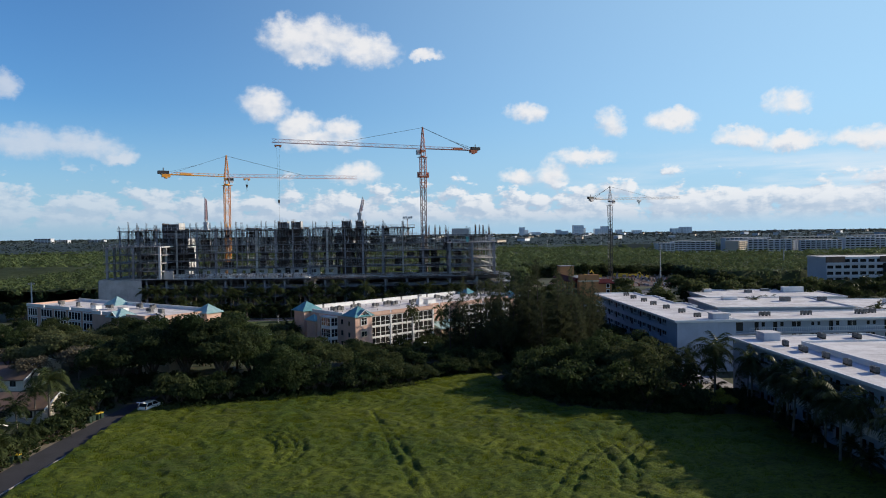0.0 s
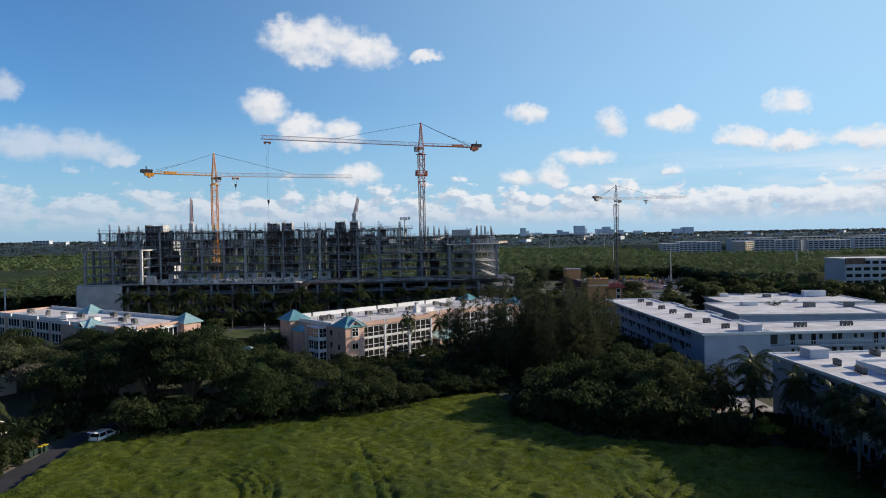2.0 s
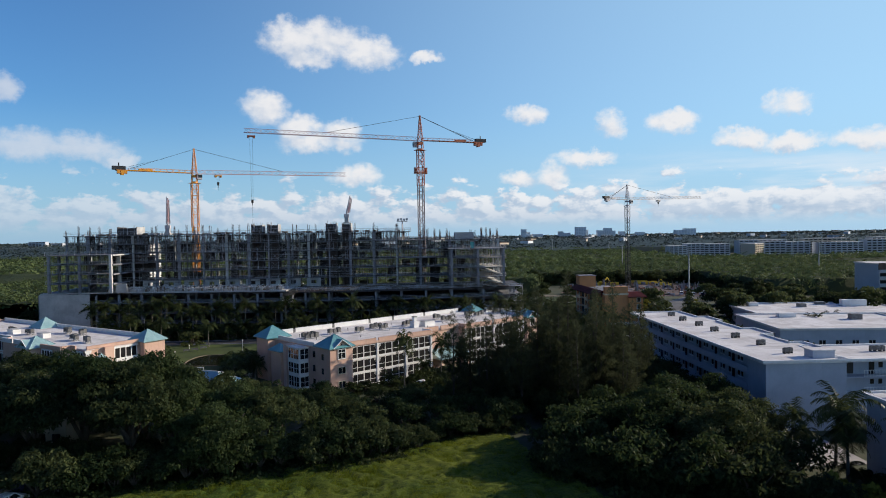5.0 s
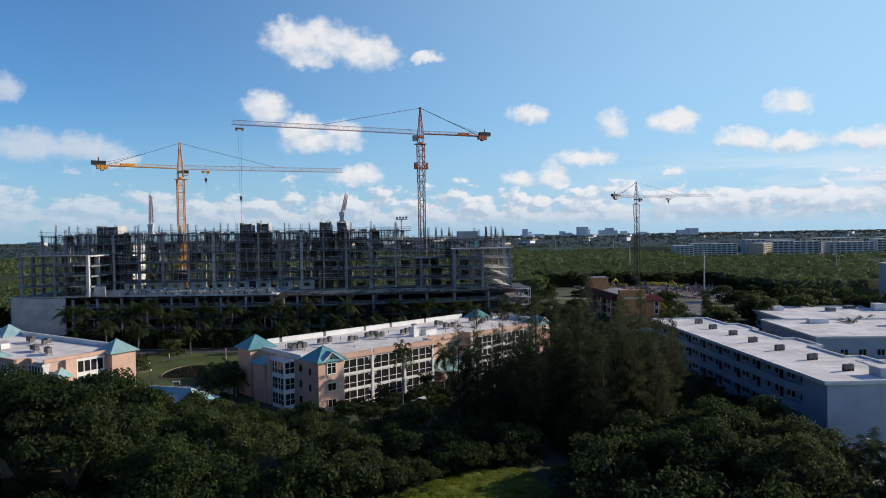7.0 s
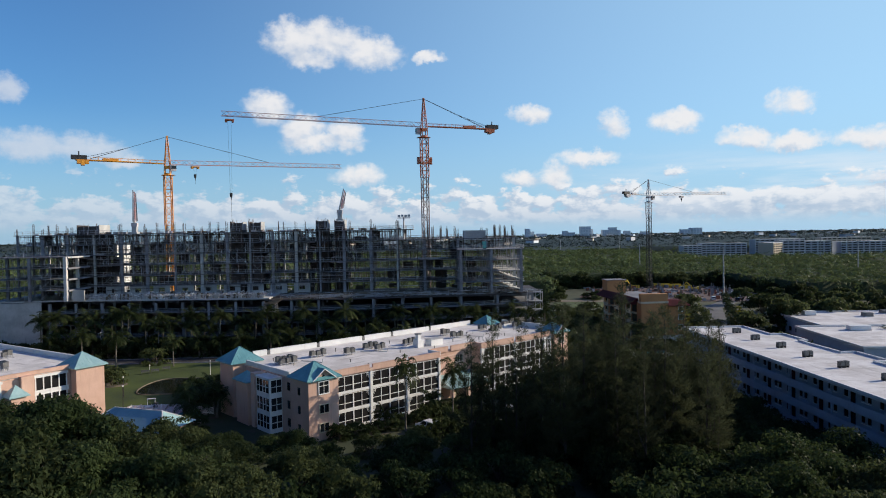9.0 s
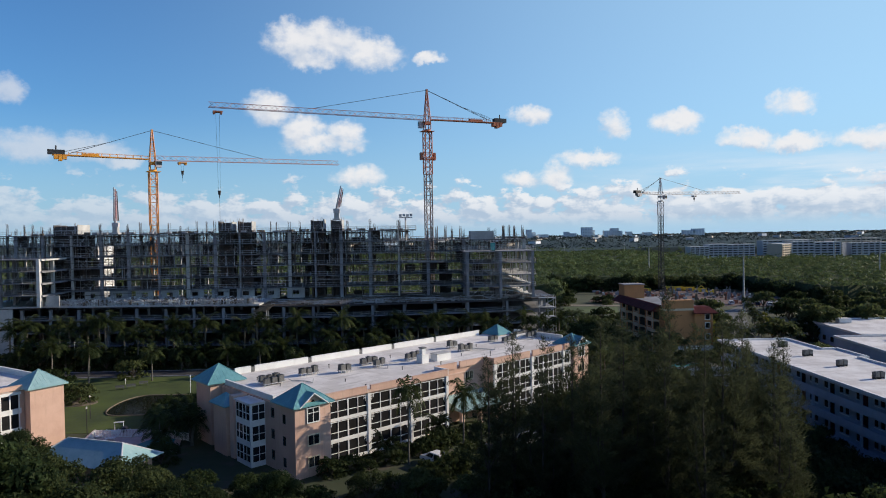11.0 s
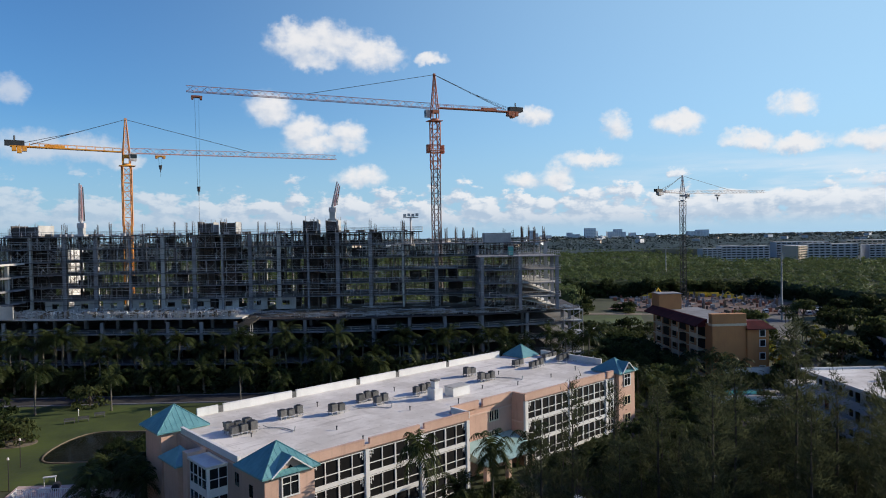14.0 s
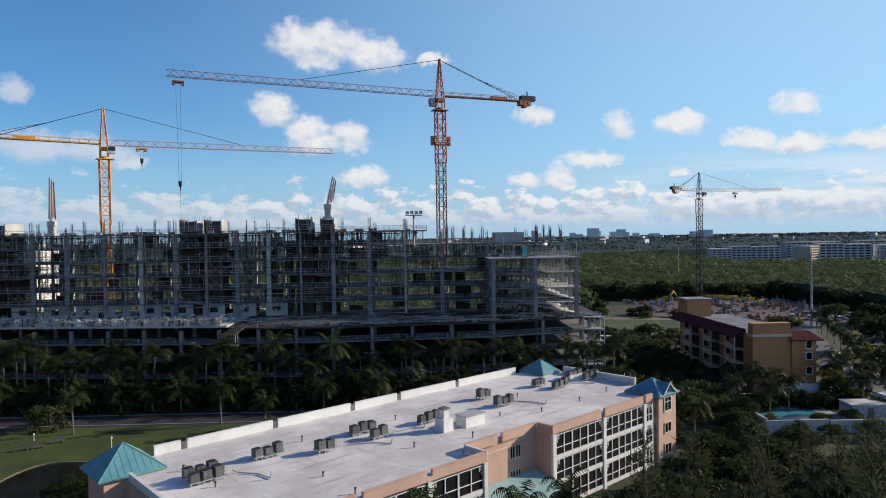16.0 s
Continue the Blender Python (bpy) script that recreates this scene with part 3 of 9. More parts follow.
tagged(new("grass", mesh_from("grass", tri.reshape(-1, 3), 3, LEAF_GRASS)), "tall uneven grass tufts over the meadow", "grass", kind="stuff")

# the lane along the meadow's edge
s = Solid()
edge = [(-57.2, 30), (-52.4, 30), (-50.6, 84), (-49.8, 104), (-48.9, 117), (-46.2, 126), (-47.0, 131), (-52.5, 131), (-54.0, 117), (-54.8, 104), (-55.6, 84)]
s.prism(edge, 0.0, 0.06)
tagged(part("road", s, ASPHALT), "narrow worn asphalt lane beside the meadow", "road", kind="structure")
s = Solid()
for (x, y), (x2, y2) in zip([(-52.4, 30), (-50.6, 84), (-49.8, 104), (-48.9, 117)], [(-50.6, 84), (-49.8, 104), (-48.9, 117), (-46.2, 126)]):
    s.beam((x, y, 0.08), (x2, y2, 0.08), 0.13)
tagged(part("kerb", s, PAVING), "thin pale concrete edging of the lane", "kerb", kind="structure")

# lawn, pond and drive between the two salmon houses, drive behind them, street and car park
s = Solid()
s.prism([(-95, 214), (-60, 196), (-40, 196), (-25, 214), (-14, 232), (-20, 240), (-95, 240)], 0.0, 0.05)
# strong light and dark patches paint sun and tree shade into the grass
lawn_mat = material("sun_and_shade_lawn_grass", (0.075, 0.108, 0.015), (0.026, 0.044, 0.008), 0.09, 2.0, 0.9, 0.3)
tagged(part("lawn", s, lawn_mat), "smooth mown lawn beside a pond", "lawn", kind="structure")
s = Solid()
s.prism([(-49.2 + 9.2 * math.cos(a) + (5 if math.cos(a) > 0 else 0), 214 + 9 * math.sin(a) + 1.5 * math.sin(3 * a)) for a in np.arange(0, 6.28, 0.16)], 0.0, 0.09)
tagged(part("water", s, POND), "dark still pond in the lawn", "pond", kind="structure")
s = Solid()
bank = [(-49.2 + 9.2 * math.cos(a) + (5 if math.cos(a) > 0 else 0), 214 + 9 * math.sin(a) + 1.5 * math.sin(3 * a), 0.1) for a in np.arange(0, 6.44, 0.16)]
for p, q in zip(bank, bank[1:]):
    s.beam(p, q, 0.2)
tagged(part("kerb", s, SAND), "sandy pond edge", "bank", kind="structure")
s = Solid()
s.prism([(-130, 241), (-20, 241), (30, 250), (60, 246), (60, 252), (30, 256), (-20, 247), (-130, 247)], 0.0, 0.06)
tagged(part("road", s, ASPHALT), "shaded asphalt drive below the palms", "road", kind="structure")
s = Solid()
for y0, y1 in ((240.6, 240.9), (247.0, 247.3)):
    s.box(-130, -20, y0, y1, 0.0, 0.16)
tagged(part("kerb", s, CONCRETE), "grey kerbs of the shaded drive", "kerb", kind="structure")
s = Solid()
s.prism([(5, 168), (18, 160), (52, 200), (54, 226), (40, 226), (22, 200)], 0.0, 0.06)
tagged(part("pavement", s, ASPHALT), "shaded car park in front of the salmon apartments", "car park", kind="structure")
s = Solid()
s.prism([(80, 222), (86, 222), (92, 262), (120, 330), (190, 420), (184, 424), (112, 332), (85, 264)], 0.0, 0.06)
tagged(part("road", s, material("grey_street", (0.14, 0.14, 0.142), (0.09, 0.09, 0.092), 0.2, 6.0, 0.9, 0.1)), "pale grey street lined with small palms", "road", kind="structure")
s = Solid()
s.prism([(50, 126), (62, 126), (62, 137), (52, 137)], 0.0, 0.07)
tagged(part("pavement", s, PAVING), "pale paved drive between the white blocks", "pavement", kind="structure")
s = Solid()
s.prism([(56, 343), (76, 339), (82, 362), (60, 366)], 0.0, 0.06)
tagged(part("lawn", s, lawn_mat), "small sunlit lawn by the building site", "lawn", kind="structure")
s = Solid()
s.prism([(45, 372), (92, 362), (92, 368), (46, 379)], 0.0, 0.07)
tagged(part("path", s, SAND), "sandy track past the small lawn", "path", kind="structure")


# ---- the concrete frame under construction ----
rng = random.Random(11)
TOWER = (-46.0, 280.0)
DECK = 14.0
LEVELS = [17.2, 20.4, 23.6, 26.8, 30.0, 33.2]
# slab concrete darkened in its colour to stand for shade between the floors
CONCRETE_DARK = material("shade_darkened_concrete", (0.23, 0.235, 0.262), (0.11, 0.113, 0.128), 0.25, 5.0, 0.9, 0.3, streak=0.4)
tower = thing("unfinished_building", pose(*TOWER, 0), "unfinished grey concrete frame building on a garage podium with scaffolding", "building")


class Site(Solid):
    """A solid written in world coordinates, kept in the tower's own."""

    def mesh(self, name):
        self.verts = [(x - TOWER[0], y - TOWER[1], z) for x, y, z in self.verts]
        return Solid.mesh(self, name)


MAIN_X = [-122, -114.5, -107, -99, -90.7, -83, -74.5, -66.3, -58.5, -51.5, -44.5, -37.3, -30, -22.5, -14.2, -6, 2.5, 13, 22, 30.5]
ROWS_Y = [279.3, 287.5, 296.5]
WEST, EAST = (-122, -101, 266.5), (12.6, 31.0, 267.0)

# dusty concrete made whiter, with direct sun put into its colour
DUSTY_SUNLIT = material("dusty_sun_whitened_screed", (0.66, 0.65, 0.63), (0.46, 0.455, 0.45), 0.3, 4.0, 0.9, 0.2)
# floor plates, each a part
for k, z in enumerate(LEVELS):
    s = Site()
    x1 = 31.2 if k < 5 else -1.0
    s.box(-122.8, x1, 278.4, 297.4, z - 0.2, z)
    if k < 4:
        s.box(WEST[0] - 0.8, WEST[1] + 0.6, WEST[2] - 0.6, 278.4, z - 0.2, z)
        e = Site()
        e.box(EAST[0] - 0.6, EAST[1] + 0.7, EAST[2] - 0.6, 278.4, z - 0.2, z)
        part("floor_plate", e, CONCRETE, tower)
        # white sheet laid where sun reaches these two floors, its light painted on
        if k < 2:
            e = Site()
            e.box(19.0, EAST[1] + 0.2, EAST[2] + 0.2, 296.0, z + 0.004, z + 0.04)
            part("screed", e, DUSTY_SUNLIT, tower, "dusty floor screed, whitened where the sun falls in")
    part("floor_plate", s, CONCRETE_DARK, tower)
# columns through all storeys, each a part
for i, x in enumerate(MAIN_X):
    for j, y in enumerate(ROWS_Y):
        s = Site()
        w, d = ((0.55, 0.3), (0.24, 0.34), (0.24, 0.34))[j] if (i + j) % 3 else ((0.3, 0.42), (0.22, 0.4), (0.22, 0.4))[j]
        top = 33.2 if x < 0 else 30.0
        s.box(x - w, x + w * 0.6, y - d, y + d, DECK, top - 0.2)
        # rear row takes paler concrete, which puts sunlight into its colour
        part("column", s, CONCRETE_WHITE if j == 2 or (j == 0 and i % 4 == 3) else CONCRETE, tower)
for wing, cols in ((WEST, (-121.6, -111.5, -101.2)), (EAST, (13.0, 22.0, 30.8))):
    for x in cols:
        for y in (wing[2], 273.0):
            s = Site()
            s.box(x - 0.38, x + 0.38, y - 0.38, y + 0.38, DECK, 26.6)
            # the west wing's sunward columns are whitened to look lit by the sun
            part("column", s, CONCRETE_WHITE if wing is WEST and x > -105 else CONCRETE, tower)

# near-black tone that paints interior shade onto shafts, props and partitions
SHADE_DARK = material("rough_interior_shade_tone", (0.1, 0.085, 0.08), (0.05, 0.045, 0.045), 0.4, 5.0, 0.9, 0.3)
# stair and lift shafts, and short walls of the lowest storey
for x0, x1, y0, y1, top, m in ((-106.5, -99.5, 284, 291, 36.0, CONCRETE), (-57.8, -53.8, 280.2, 284.6, 36.2, CONCRETE), (-52.2, -48.2, 280.2, 284.6, 36.2, CONCRETE), (-31.4, -27.6, 280.5, 284.5, 36.3, CONCRETE), (-25.6, -22.4, 280.2, 286, 36.2, CONCRETE)):
    s = Site()
    t = 0.3
    s.box(x0, x1, y1 - t, y1, DECK, top - 2.4)
    s.box(x0, x0 + t, y0, y1 - t, DECK, top - 2.4)
    s.box(x1 - t, x1, y0, y1 - t, DECK, top - 2.4)
    part("lift_shaft", s, m if m is CONCRETE_WHITE else SHADE_DARK, tower, "raw lift shaft rising above the roof slab, shade painted into its colour")
    s = Site()
    for z in [DECK] + LEVELS[:-1]:
        for k in range(7):
            xx = x0 + 0.4 + (x1 - x0 - 0.8) * k / 6
            s.beam((xx, y0 + 0.1, z), (xx, y0 + 0.1, z + 3.0), 0.07)
        for h in (0.7, 1.5, 2.3):
            s.beam((x0 + 0.3, y0 + 0.05, z + h), (x1 - 0.3, y0 + 0.05, z + h), 0.07)
        s.beam((x0 + 0.3, y0, z + 0.1), (x1 - 0.3, y0, z + 2.9), 0.07)
        s.beam((x1 - 0.3, y0, z + 0.1), (x0 + 0.3, y0, z + 2.9), 0.07)
    part("shaft_rebar", s, RUST, tower, "wall of rebar mesh in front of the shaft")
    s = Site()
    s.box(x0 + 0.2, x1 - 0.2, y0 + 0.2, y1 - 0.4, top - 2.6, top - 0.2)
    part("shaft_head", s, SHADE_DARK, tower)
    # right panel pale, left panel near black: sun and shade painted by side
    for sx in (x0, x1 - 0.25):
        s = Site()
        s.box(sx, sx + 0.25, y0 - 0.2, y1 + 0.1, top - 2.5, top + rng.uniform(0.0, 0.35))
        part("formwork_panel", s, CONCRETE_WHITE if sx > x0 else SHADE_DARK, tower, "formwork panel clamped to the shaft head")
    s = Site()
    for k in range(6):
        xx, yy = rng.uniform(x0, x1), rng.choice((y0, y1))
        s.beam((xx, yy, top - 2.5), (xx, yy, top + rng.uniform(0.3, 1.1)), 0.09)
    for yy in (y0 - 0.4, y1 + 0.3):
        s.beam((x0 - 0.5, yy, top - 1.4), (x1 + 0.5, yy, top - 1.4), 0.09)
    part("shaft_railing", s, STEEL, tower, kind="stuff")
for x0 in np.arange(-96, -34, 7.2):
    s = Site()
    s.box(x0, x0 + 1.6, 279.6, 279.9, DECK, 17.0)
    s.box(x0 + 1.6, x0 + 3.4, 279.6, 279.9, DECK, 15.0)
    s.box(x0 + 1.6, x0 + 3.4, 279.6, 279.9, 16.3, 17.0)
    s.box(x0 + 3.4, x0 + 5.0, 279.6, 279.9, DECK, 17.0)
    part("wall_panel", s, CONCRETE_WHITE, tower, "pale block wall with a square opening")
for z in [DECK + 0.5] + LEVELS[:4]:
    boxed("wall_panel", WHITE, tower, -101.0 - TOWER[0], -100.6 - TOWER[0], 297.6 - TOWER[1], 308.5 - TOWER[1], z + 0.1, z + 2.7, label="bright white sunlit wall strip behind the frame")
boxed("hoist_mast", STEEL, tower, -102.2 - TOWER[0], -101.0 - TOWER[0], 298.6 - TOWER[1], 308.0 - TOWER[1], 0.0, 30.0)
boxed("wall_panel", CONCRETE_WHITE, tower, -99.5 - TOWER[0], -96.2 - TOWER[0], 266.6 - TOWER[1], 266.9 - TOWER[1], DECK, 17.0)

# the garage podium
PODIUM = [3.4, 6.9, 10.4]
FRONT_L = [(-125, 267), (-105, 268.5), (-42.5, 263.0), (-42.5, 297), (-125, 297)]
FRONT_R = [(-42.5, 264.0), (-21, 263.0), (13, 266.0), (38, 273.0), (38, 297), (-42.5, 297)]
for z in PODIUM:
    for outline in (FRONT_L, FRONT_R):
        s = Site()
        s.prism(outline, z - 0.35, z)
        part("floor_plate", s, CONCRETE_DARK, tower)
s = Site()
s.prism(FRONT_L, DECK - 0.4, DECK)
part("podium_deck", s, CONCRETE_WHITE, tower, "pale dusty podium deck littered with material")
s = Site()
s.prism(FRONT_R, DECK - 0.95, DECK - 0.6)
part("podium_deck", s, material("film_faced_plywood", (0.07, 0.06, 0.062), (0.03, 0.028, 0.032), 0.3, 3.0, 0.8, 0.25), tower, "dark plywood formwork deck")


def front_y(x):
    return float(np.interp(x, [-125, -105, -42.6, -42.4, -21, 13, 38], [267, 268.5, 263, 264, 263, 266, 273]))


PODIUM_X = [-107.5, -99.8, -92, -84, -76, -68, -60.3, -52.4, -44.4, -36.4, -28.5, -20.8, -12.8, -4.4, 4.0, 12.9, 24.0, 35.0]
for x in PODIUM_X:
    for dy, w in ((0.9, 0.34), (9.0, 0.34), (19.0, 0.34)):
        s = Site()
        s.box(x - w, x + w, front_y(x) + dy - w, front_y(x) + dy + w, 0, DECK - 1.05)
        part("column", s, CONCRETE, tower)
boxed("side_wall", CONCRETE_WHITE, tower, -125.0 - TOWER[0], -108.6 - TOWER[0], 266.6 - TOWER[1], 266.95 - TOWER[1], 0.0, DECK - 0.45, label="blank bluish grey concrete wall")
boxed("side_wall", CONCRETE, tower, -125.3 - TOWER[0], -125.0 - TOWER[0], 266.6 - TOWER[1], 297 - TOWER[1], 0.0, DECK - 0.5)
boxed("rear_wall", CONCRETE, tower, -125.0 - TOWER[0], 38.0 - TOWER[0], 292.0 - TOWER[1], 292.3 - TOWER[1], 0.0, DECK - 1.2)
# low upstands along the garage floors
for z in PODIUM:
    s = Site()
    for x0, x1 in zip(PODIUM_X, PODIUM_X[1:]):
        s.beam((x0 + 0.5, front_y(x0) + 0.15, z + 0.42), (x1 - 0.5, front_y(x1) + 0.15, z + 0.42), 0.06)
        s.beam((x0 + 0.5, front_y(x0) + 0.15, z + 0.9), (x1 - 0.5, front_y(x1) + 0.15, z + 0.9), 0.06)
        for k in range(4):
            x = x0 + (x1 - x0) * (k + 0.5) / 4
            s.beam((x, front_y(x) + 0.15, z), (x, front_y(x) + 0.15, z + 0.95), 0.07)
    part("guard_rail", s, STEEL, tower)

# strips added over the slab edges; top strip and piers whitened as painted sun
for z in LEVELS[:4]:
    boxed("edge_beam", DUSTY_SUNLIT if z > 26 else CONCRETE, tower, -100.4 - TOWER[0], -100.05 - TOWER[0], 265.8 - TOWER[1], 278.3 - TOWER[1], z - 0.45, z + 0.02)
boxed("corner_pier", DUSTY_SUNLIT, tower, -101.3 - TOWER[0], -100.45 - TOWER[0], 265.2 - TOWER[1], 266.1 - TOWER[1], DECK, 26.8, label="corner pier painted pale for sunlight")
boxed("corner_pier", DUSTY_SUNLIT, tower, -100.4 - TOWER[0], -99.9 - TOWER[0], 268.0 - TOWER[1], 270.4 - TOWER[1], DECK, 16.6, label="wall stub painted pale for sunlight")
# guard rails at the slab edges
for k, z in enumerate(LEVELS):
    s = Site()
    x1 = 31 if k < 5 else -1
    runs = [((-122.6, 278.6), (x1, 278.6)), ((-122.6, 297.2), (x1, 297.2))]
    if k < 4:
        runs += [((WEST[0] - 0.6, WEST[2] - 0.4), (WEST[1] + 0.4, WEST[2] - 0.4)), ((EAST[0] - 0.4, EAST[2] - 0.4), (EAST[1] + 0.5, EAST[2] - 0.4)), ((EAST[1] + 0.5, EAST[2] - 0.4), (EAST[1] + 0.5, 297))]
    for (ax, ay), (bx, by) in runs:
        for h in (0.55, 1.1):
            s.beam((ax, ay, z + h), (bx, by, z + h), 0.07)
        n_posts = int(math.hypot(bx - ax, by - ay) / 2.4)
        for i in range(n_posts + 1):
            f = i / n_posts
            s.beam((ax + f * (bx - ax), ay + f * (by - ay), z), (ax + f * (bx - ax), ay + f * (by - ay), z + 1.15), 0.08)
    part("guard_rail", s, STEEL, tower)

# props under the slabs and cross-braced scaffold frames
# the darkest of these three tones stands for shade deep inside the frame
props = {STEEL: Site(), RUST: Site(), SHADE_DARK: Site()}
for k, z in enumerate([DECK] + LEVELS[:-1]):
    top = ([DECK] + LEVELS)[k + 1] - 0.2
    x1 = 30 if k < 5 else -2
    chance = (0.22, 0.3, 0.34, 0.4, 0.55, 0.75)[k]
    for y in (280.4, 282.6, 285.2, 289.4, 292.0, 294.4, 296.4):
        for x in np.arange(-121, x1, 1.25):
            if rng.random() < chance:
                s = props[rng.choice((STEEL, RUST, SHADE_DARK, SHADE_DARK))]
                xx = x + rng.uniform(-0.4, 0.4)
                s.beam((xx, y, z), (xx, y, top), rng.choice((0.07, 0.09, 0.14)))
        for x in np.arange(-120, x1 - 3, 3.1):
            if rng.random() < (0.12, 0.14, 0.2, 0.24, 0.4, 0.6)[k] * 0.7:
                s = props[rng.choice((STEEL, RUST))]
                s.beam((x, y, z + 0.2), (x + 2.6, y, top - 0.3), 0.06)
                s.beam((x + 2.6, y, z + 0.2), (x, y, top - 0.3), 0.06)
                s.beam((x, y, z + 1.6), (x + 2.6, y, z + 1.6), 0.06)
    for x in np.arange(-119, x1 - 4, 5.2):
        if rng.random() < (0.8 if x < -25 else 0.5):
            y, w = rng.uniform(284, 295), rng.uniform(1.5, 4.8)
            props[SHADE_DARK].box(x, x + w, y, y + 0.15, z, z + rng.choice((1.2, 2.2, 2.9, 2.9)))
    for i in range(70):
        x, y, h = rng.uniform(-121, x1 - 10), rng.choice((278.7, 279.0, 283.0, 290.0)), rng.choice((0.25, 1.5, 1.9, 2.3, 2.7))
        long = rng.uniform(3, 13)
        props[rng.choice((STEEL, STEEL, RUST, SHADE_DARK))].beam((x, y, z + h), (min(x + long, x1), y, z + h + rng.uniform(-0.06, 0.06)), rng.choice((0.06, 0.08, 0.13)))
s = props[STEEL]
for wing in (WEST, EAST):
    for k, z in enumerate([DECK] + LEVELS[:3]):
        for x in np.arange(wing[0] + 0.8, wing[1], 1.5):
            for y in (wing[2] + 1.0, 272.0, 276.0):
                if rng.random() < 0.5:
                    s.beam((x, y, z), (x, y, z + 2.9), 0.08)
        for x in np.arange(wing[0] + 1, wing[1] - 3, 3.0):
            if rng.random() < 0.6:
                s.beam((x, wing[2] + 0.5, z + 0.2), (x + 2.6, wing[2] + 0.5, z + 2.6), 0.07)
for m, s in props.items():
    part("shoring", s, m, tower, "thin props, braces and partitions between the slabs, some darkened for shade", kind="stuff")

# light scaffold bays with crossed braces along the front
s = Site()
for k, z in enumerate([DECK] + LEVELS[:-1]):
    for x in np.arange(-121.5, 10 if k < 5 else -3, 2.45):
        if rng.random() < (0.1, 0.2, 0.3, 0.4, 0.55, 0.4)[k] * (1.0 if x < -35 else 0.45):
            for xx in (x, x + 2.3):
                s.beam((xx, 278.75, z), (xx, 278.75, z + 2.9), 0.06)
            s.beam((x, 278.75, z + 0.3), (x + 2.3, 278.75, z + 2.5), 0.045)
            s.beam((x + 2.3, 278.75, z + 0.3), (x, 278.75, z + 2.5), 0.045)
part("scaffold", s, STEEL, tower, "thin scaffold bays with crossed braces along the slab edges", kind="stuff")
# braced shoring seen against the sky under the top slab
s = Site()
for y in (279.4, 284.0, 291.0, 296.8):
    for x in np.arange(-121.5, -3, 1.55):
        s.beam((x + rng.uniform(-0.3, 0.3), y, 30.0), (x + rng.uniform(-0.3, 0.3), y, 33.0), 0.07)
        if rng.random() < 0.35:
            s.beam((x, y, 30.2), (x + 1.5, y, 32.6), 0.045)
            s.beam((x + 1.5, y, 30.2), (x, y, 32.6), 0.045)
    s.beam((-121.5, y, 32.6), (-3, y, 32.6), 0.16)
# shade under the top slab is painted into these props
part("shoring", s, SHADE_DARK, tower, "dense props under the fresh top slab, painted dark for shade", kind="stuff")

# starter bars standing over the columns
s = Site()
for x in MAIN_X:
    for y in ROWS_Y:
        z = 33.2 if x < 0 else 30.0
        if rng.random() < 0.2:
            continue
        tall = rng.uniform(1.4, 3.6)
        for i in range(9):
            xx, yy = x + rng.uniform(-0.45, 0.35), y + rng.uniform(-0.35, 0.35)
            s.beam((xx, yy, z), (xx + rng.uniform(-0.08, 0.08), yy, z + tall + rng.uniform(-0.5, 0.3)), 0.045)
        for h in (0.5, 1.0):
            s.beam((x - 0.45, y, z + h), (x + 0.35, y, z + h), 0.05)
for x in (3.6, 5, 7.6, 9.5, 12.0, 24.5, 26.2, 27.8, 30.2):
    for i in range(14):
        xx, yy = x + rng.uniform(-0.35, 0.35), 280 + rng.uniform(-0.4, 0.4)
        s.beam((xx, yy, 30), (xx, yy, 30 + rng.uniform(2.4, 4.2)), 0.06)
part("rebar", s, RUST, tower, "bundles of rusty starter bars standing over the columns", kind="stuff")

# clutter on the top slab and the decks
groups = {FORMWORK: Site(), CONCRETE_WHITE: Site(), STEEL: Site(), WHITE: Site()}
for i in range(900):
    m = rng.choice((FORMWORK, CONCRETE_WHITE, CONCRETE_WHITE, STEEL, WHITE))
    x = rng.uniform(-104, -44)
    y = front_y(x) + 0.4 + 10 * rng.random() ** 2.2
    w, d, h = rng.uniform(0.08, 0.7), rng.uniform(0.08, 0.4), rng.choice((0.1, 0.2, 0.3, 0.8, 1.4)) * rng.uniform(0.7, 1.2)
    groups[m].box(x - w / 2, x + w / 2, y - d / 2, y + d / 2, DECK, DECK + h)
    a, long = rng.uniform(0, 3.14), rng.uniform(0.8, 2.2)
    dx, dy = long * math.cos(a), min(long * math.sin(a), 1.2) * 0.4
    low = DECK + rng.uniform(0.1, 1.1)
    groups[m].beam((x - dx, y - dy, low), (x + dx, y + dy, low + rng.uniform(-0.1, 0.6)), rng.uniform(0.05, 0.13))
    groups[m].beam((x, y, DECK), (x + rng.uniform(-0.2, 0.2), y, DECK + rng.uniform(0.6, 1.6)), 0.06)
for i in range(150):
    m = rng.choice((FORMWORK, STEEL, STEEL))
    x, y = rng.uniform(-41, 36), rng.uniform(266, 277.5)
    if y < front_y(x) + 0.6:
        continue
    w, d, h = rng.uniform(0.3, 2.4), rng.uniform(0.2, 0.8), rng.uniform(0.08, 0.4)
    groups[m].box(x - w / 2, x + w / 2, y - d / 2, y + d / 2, DECK - 0.6, DECK - 0.6 + h)
    long = rng.uniform(1.0, 4.5)
    groups[m].beam((x - long, y - 0.5, DECK - 0.3 + h), (x + long, y - 0.5 + rng.uniform(-0.3, 0.3), DECK - 0.3 + h + rng.uniform(-0.2, 0.2)), 0.08)
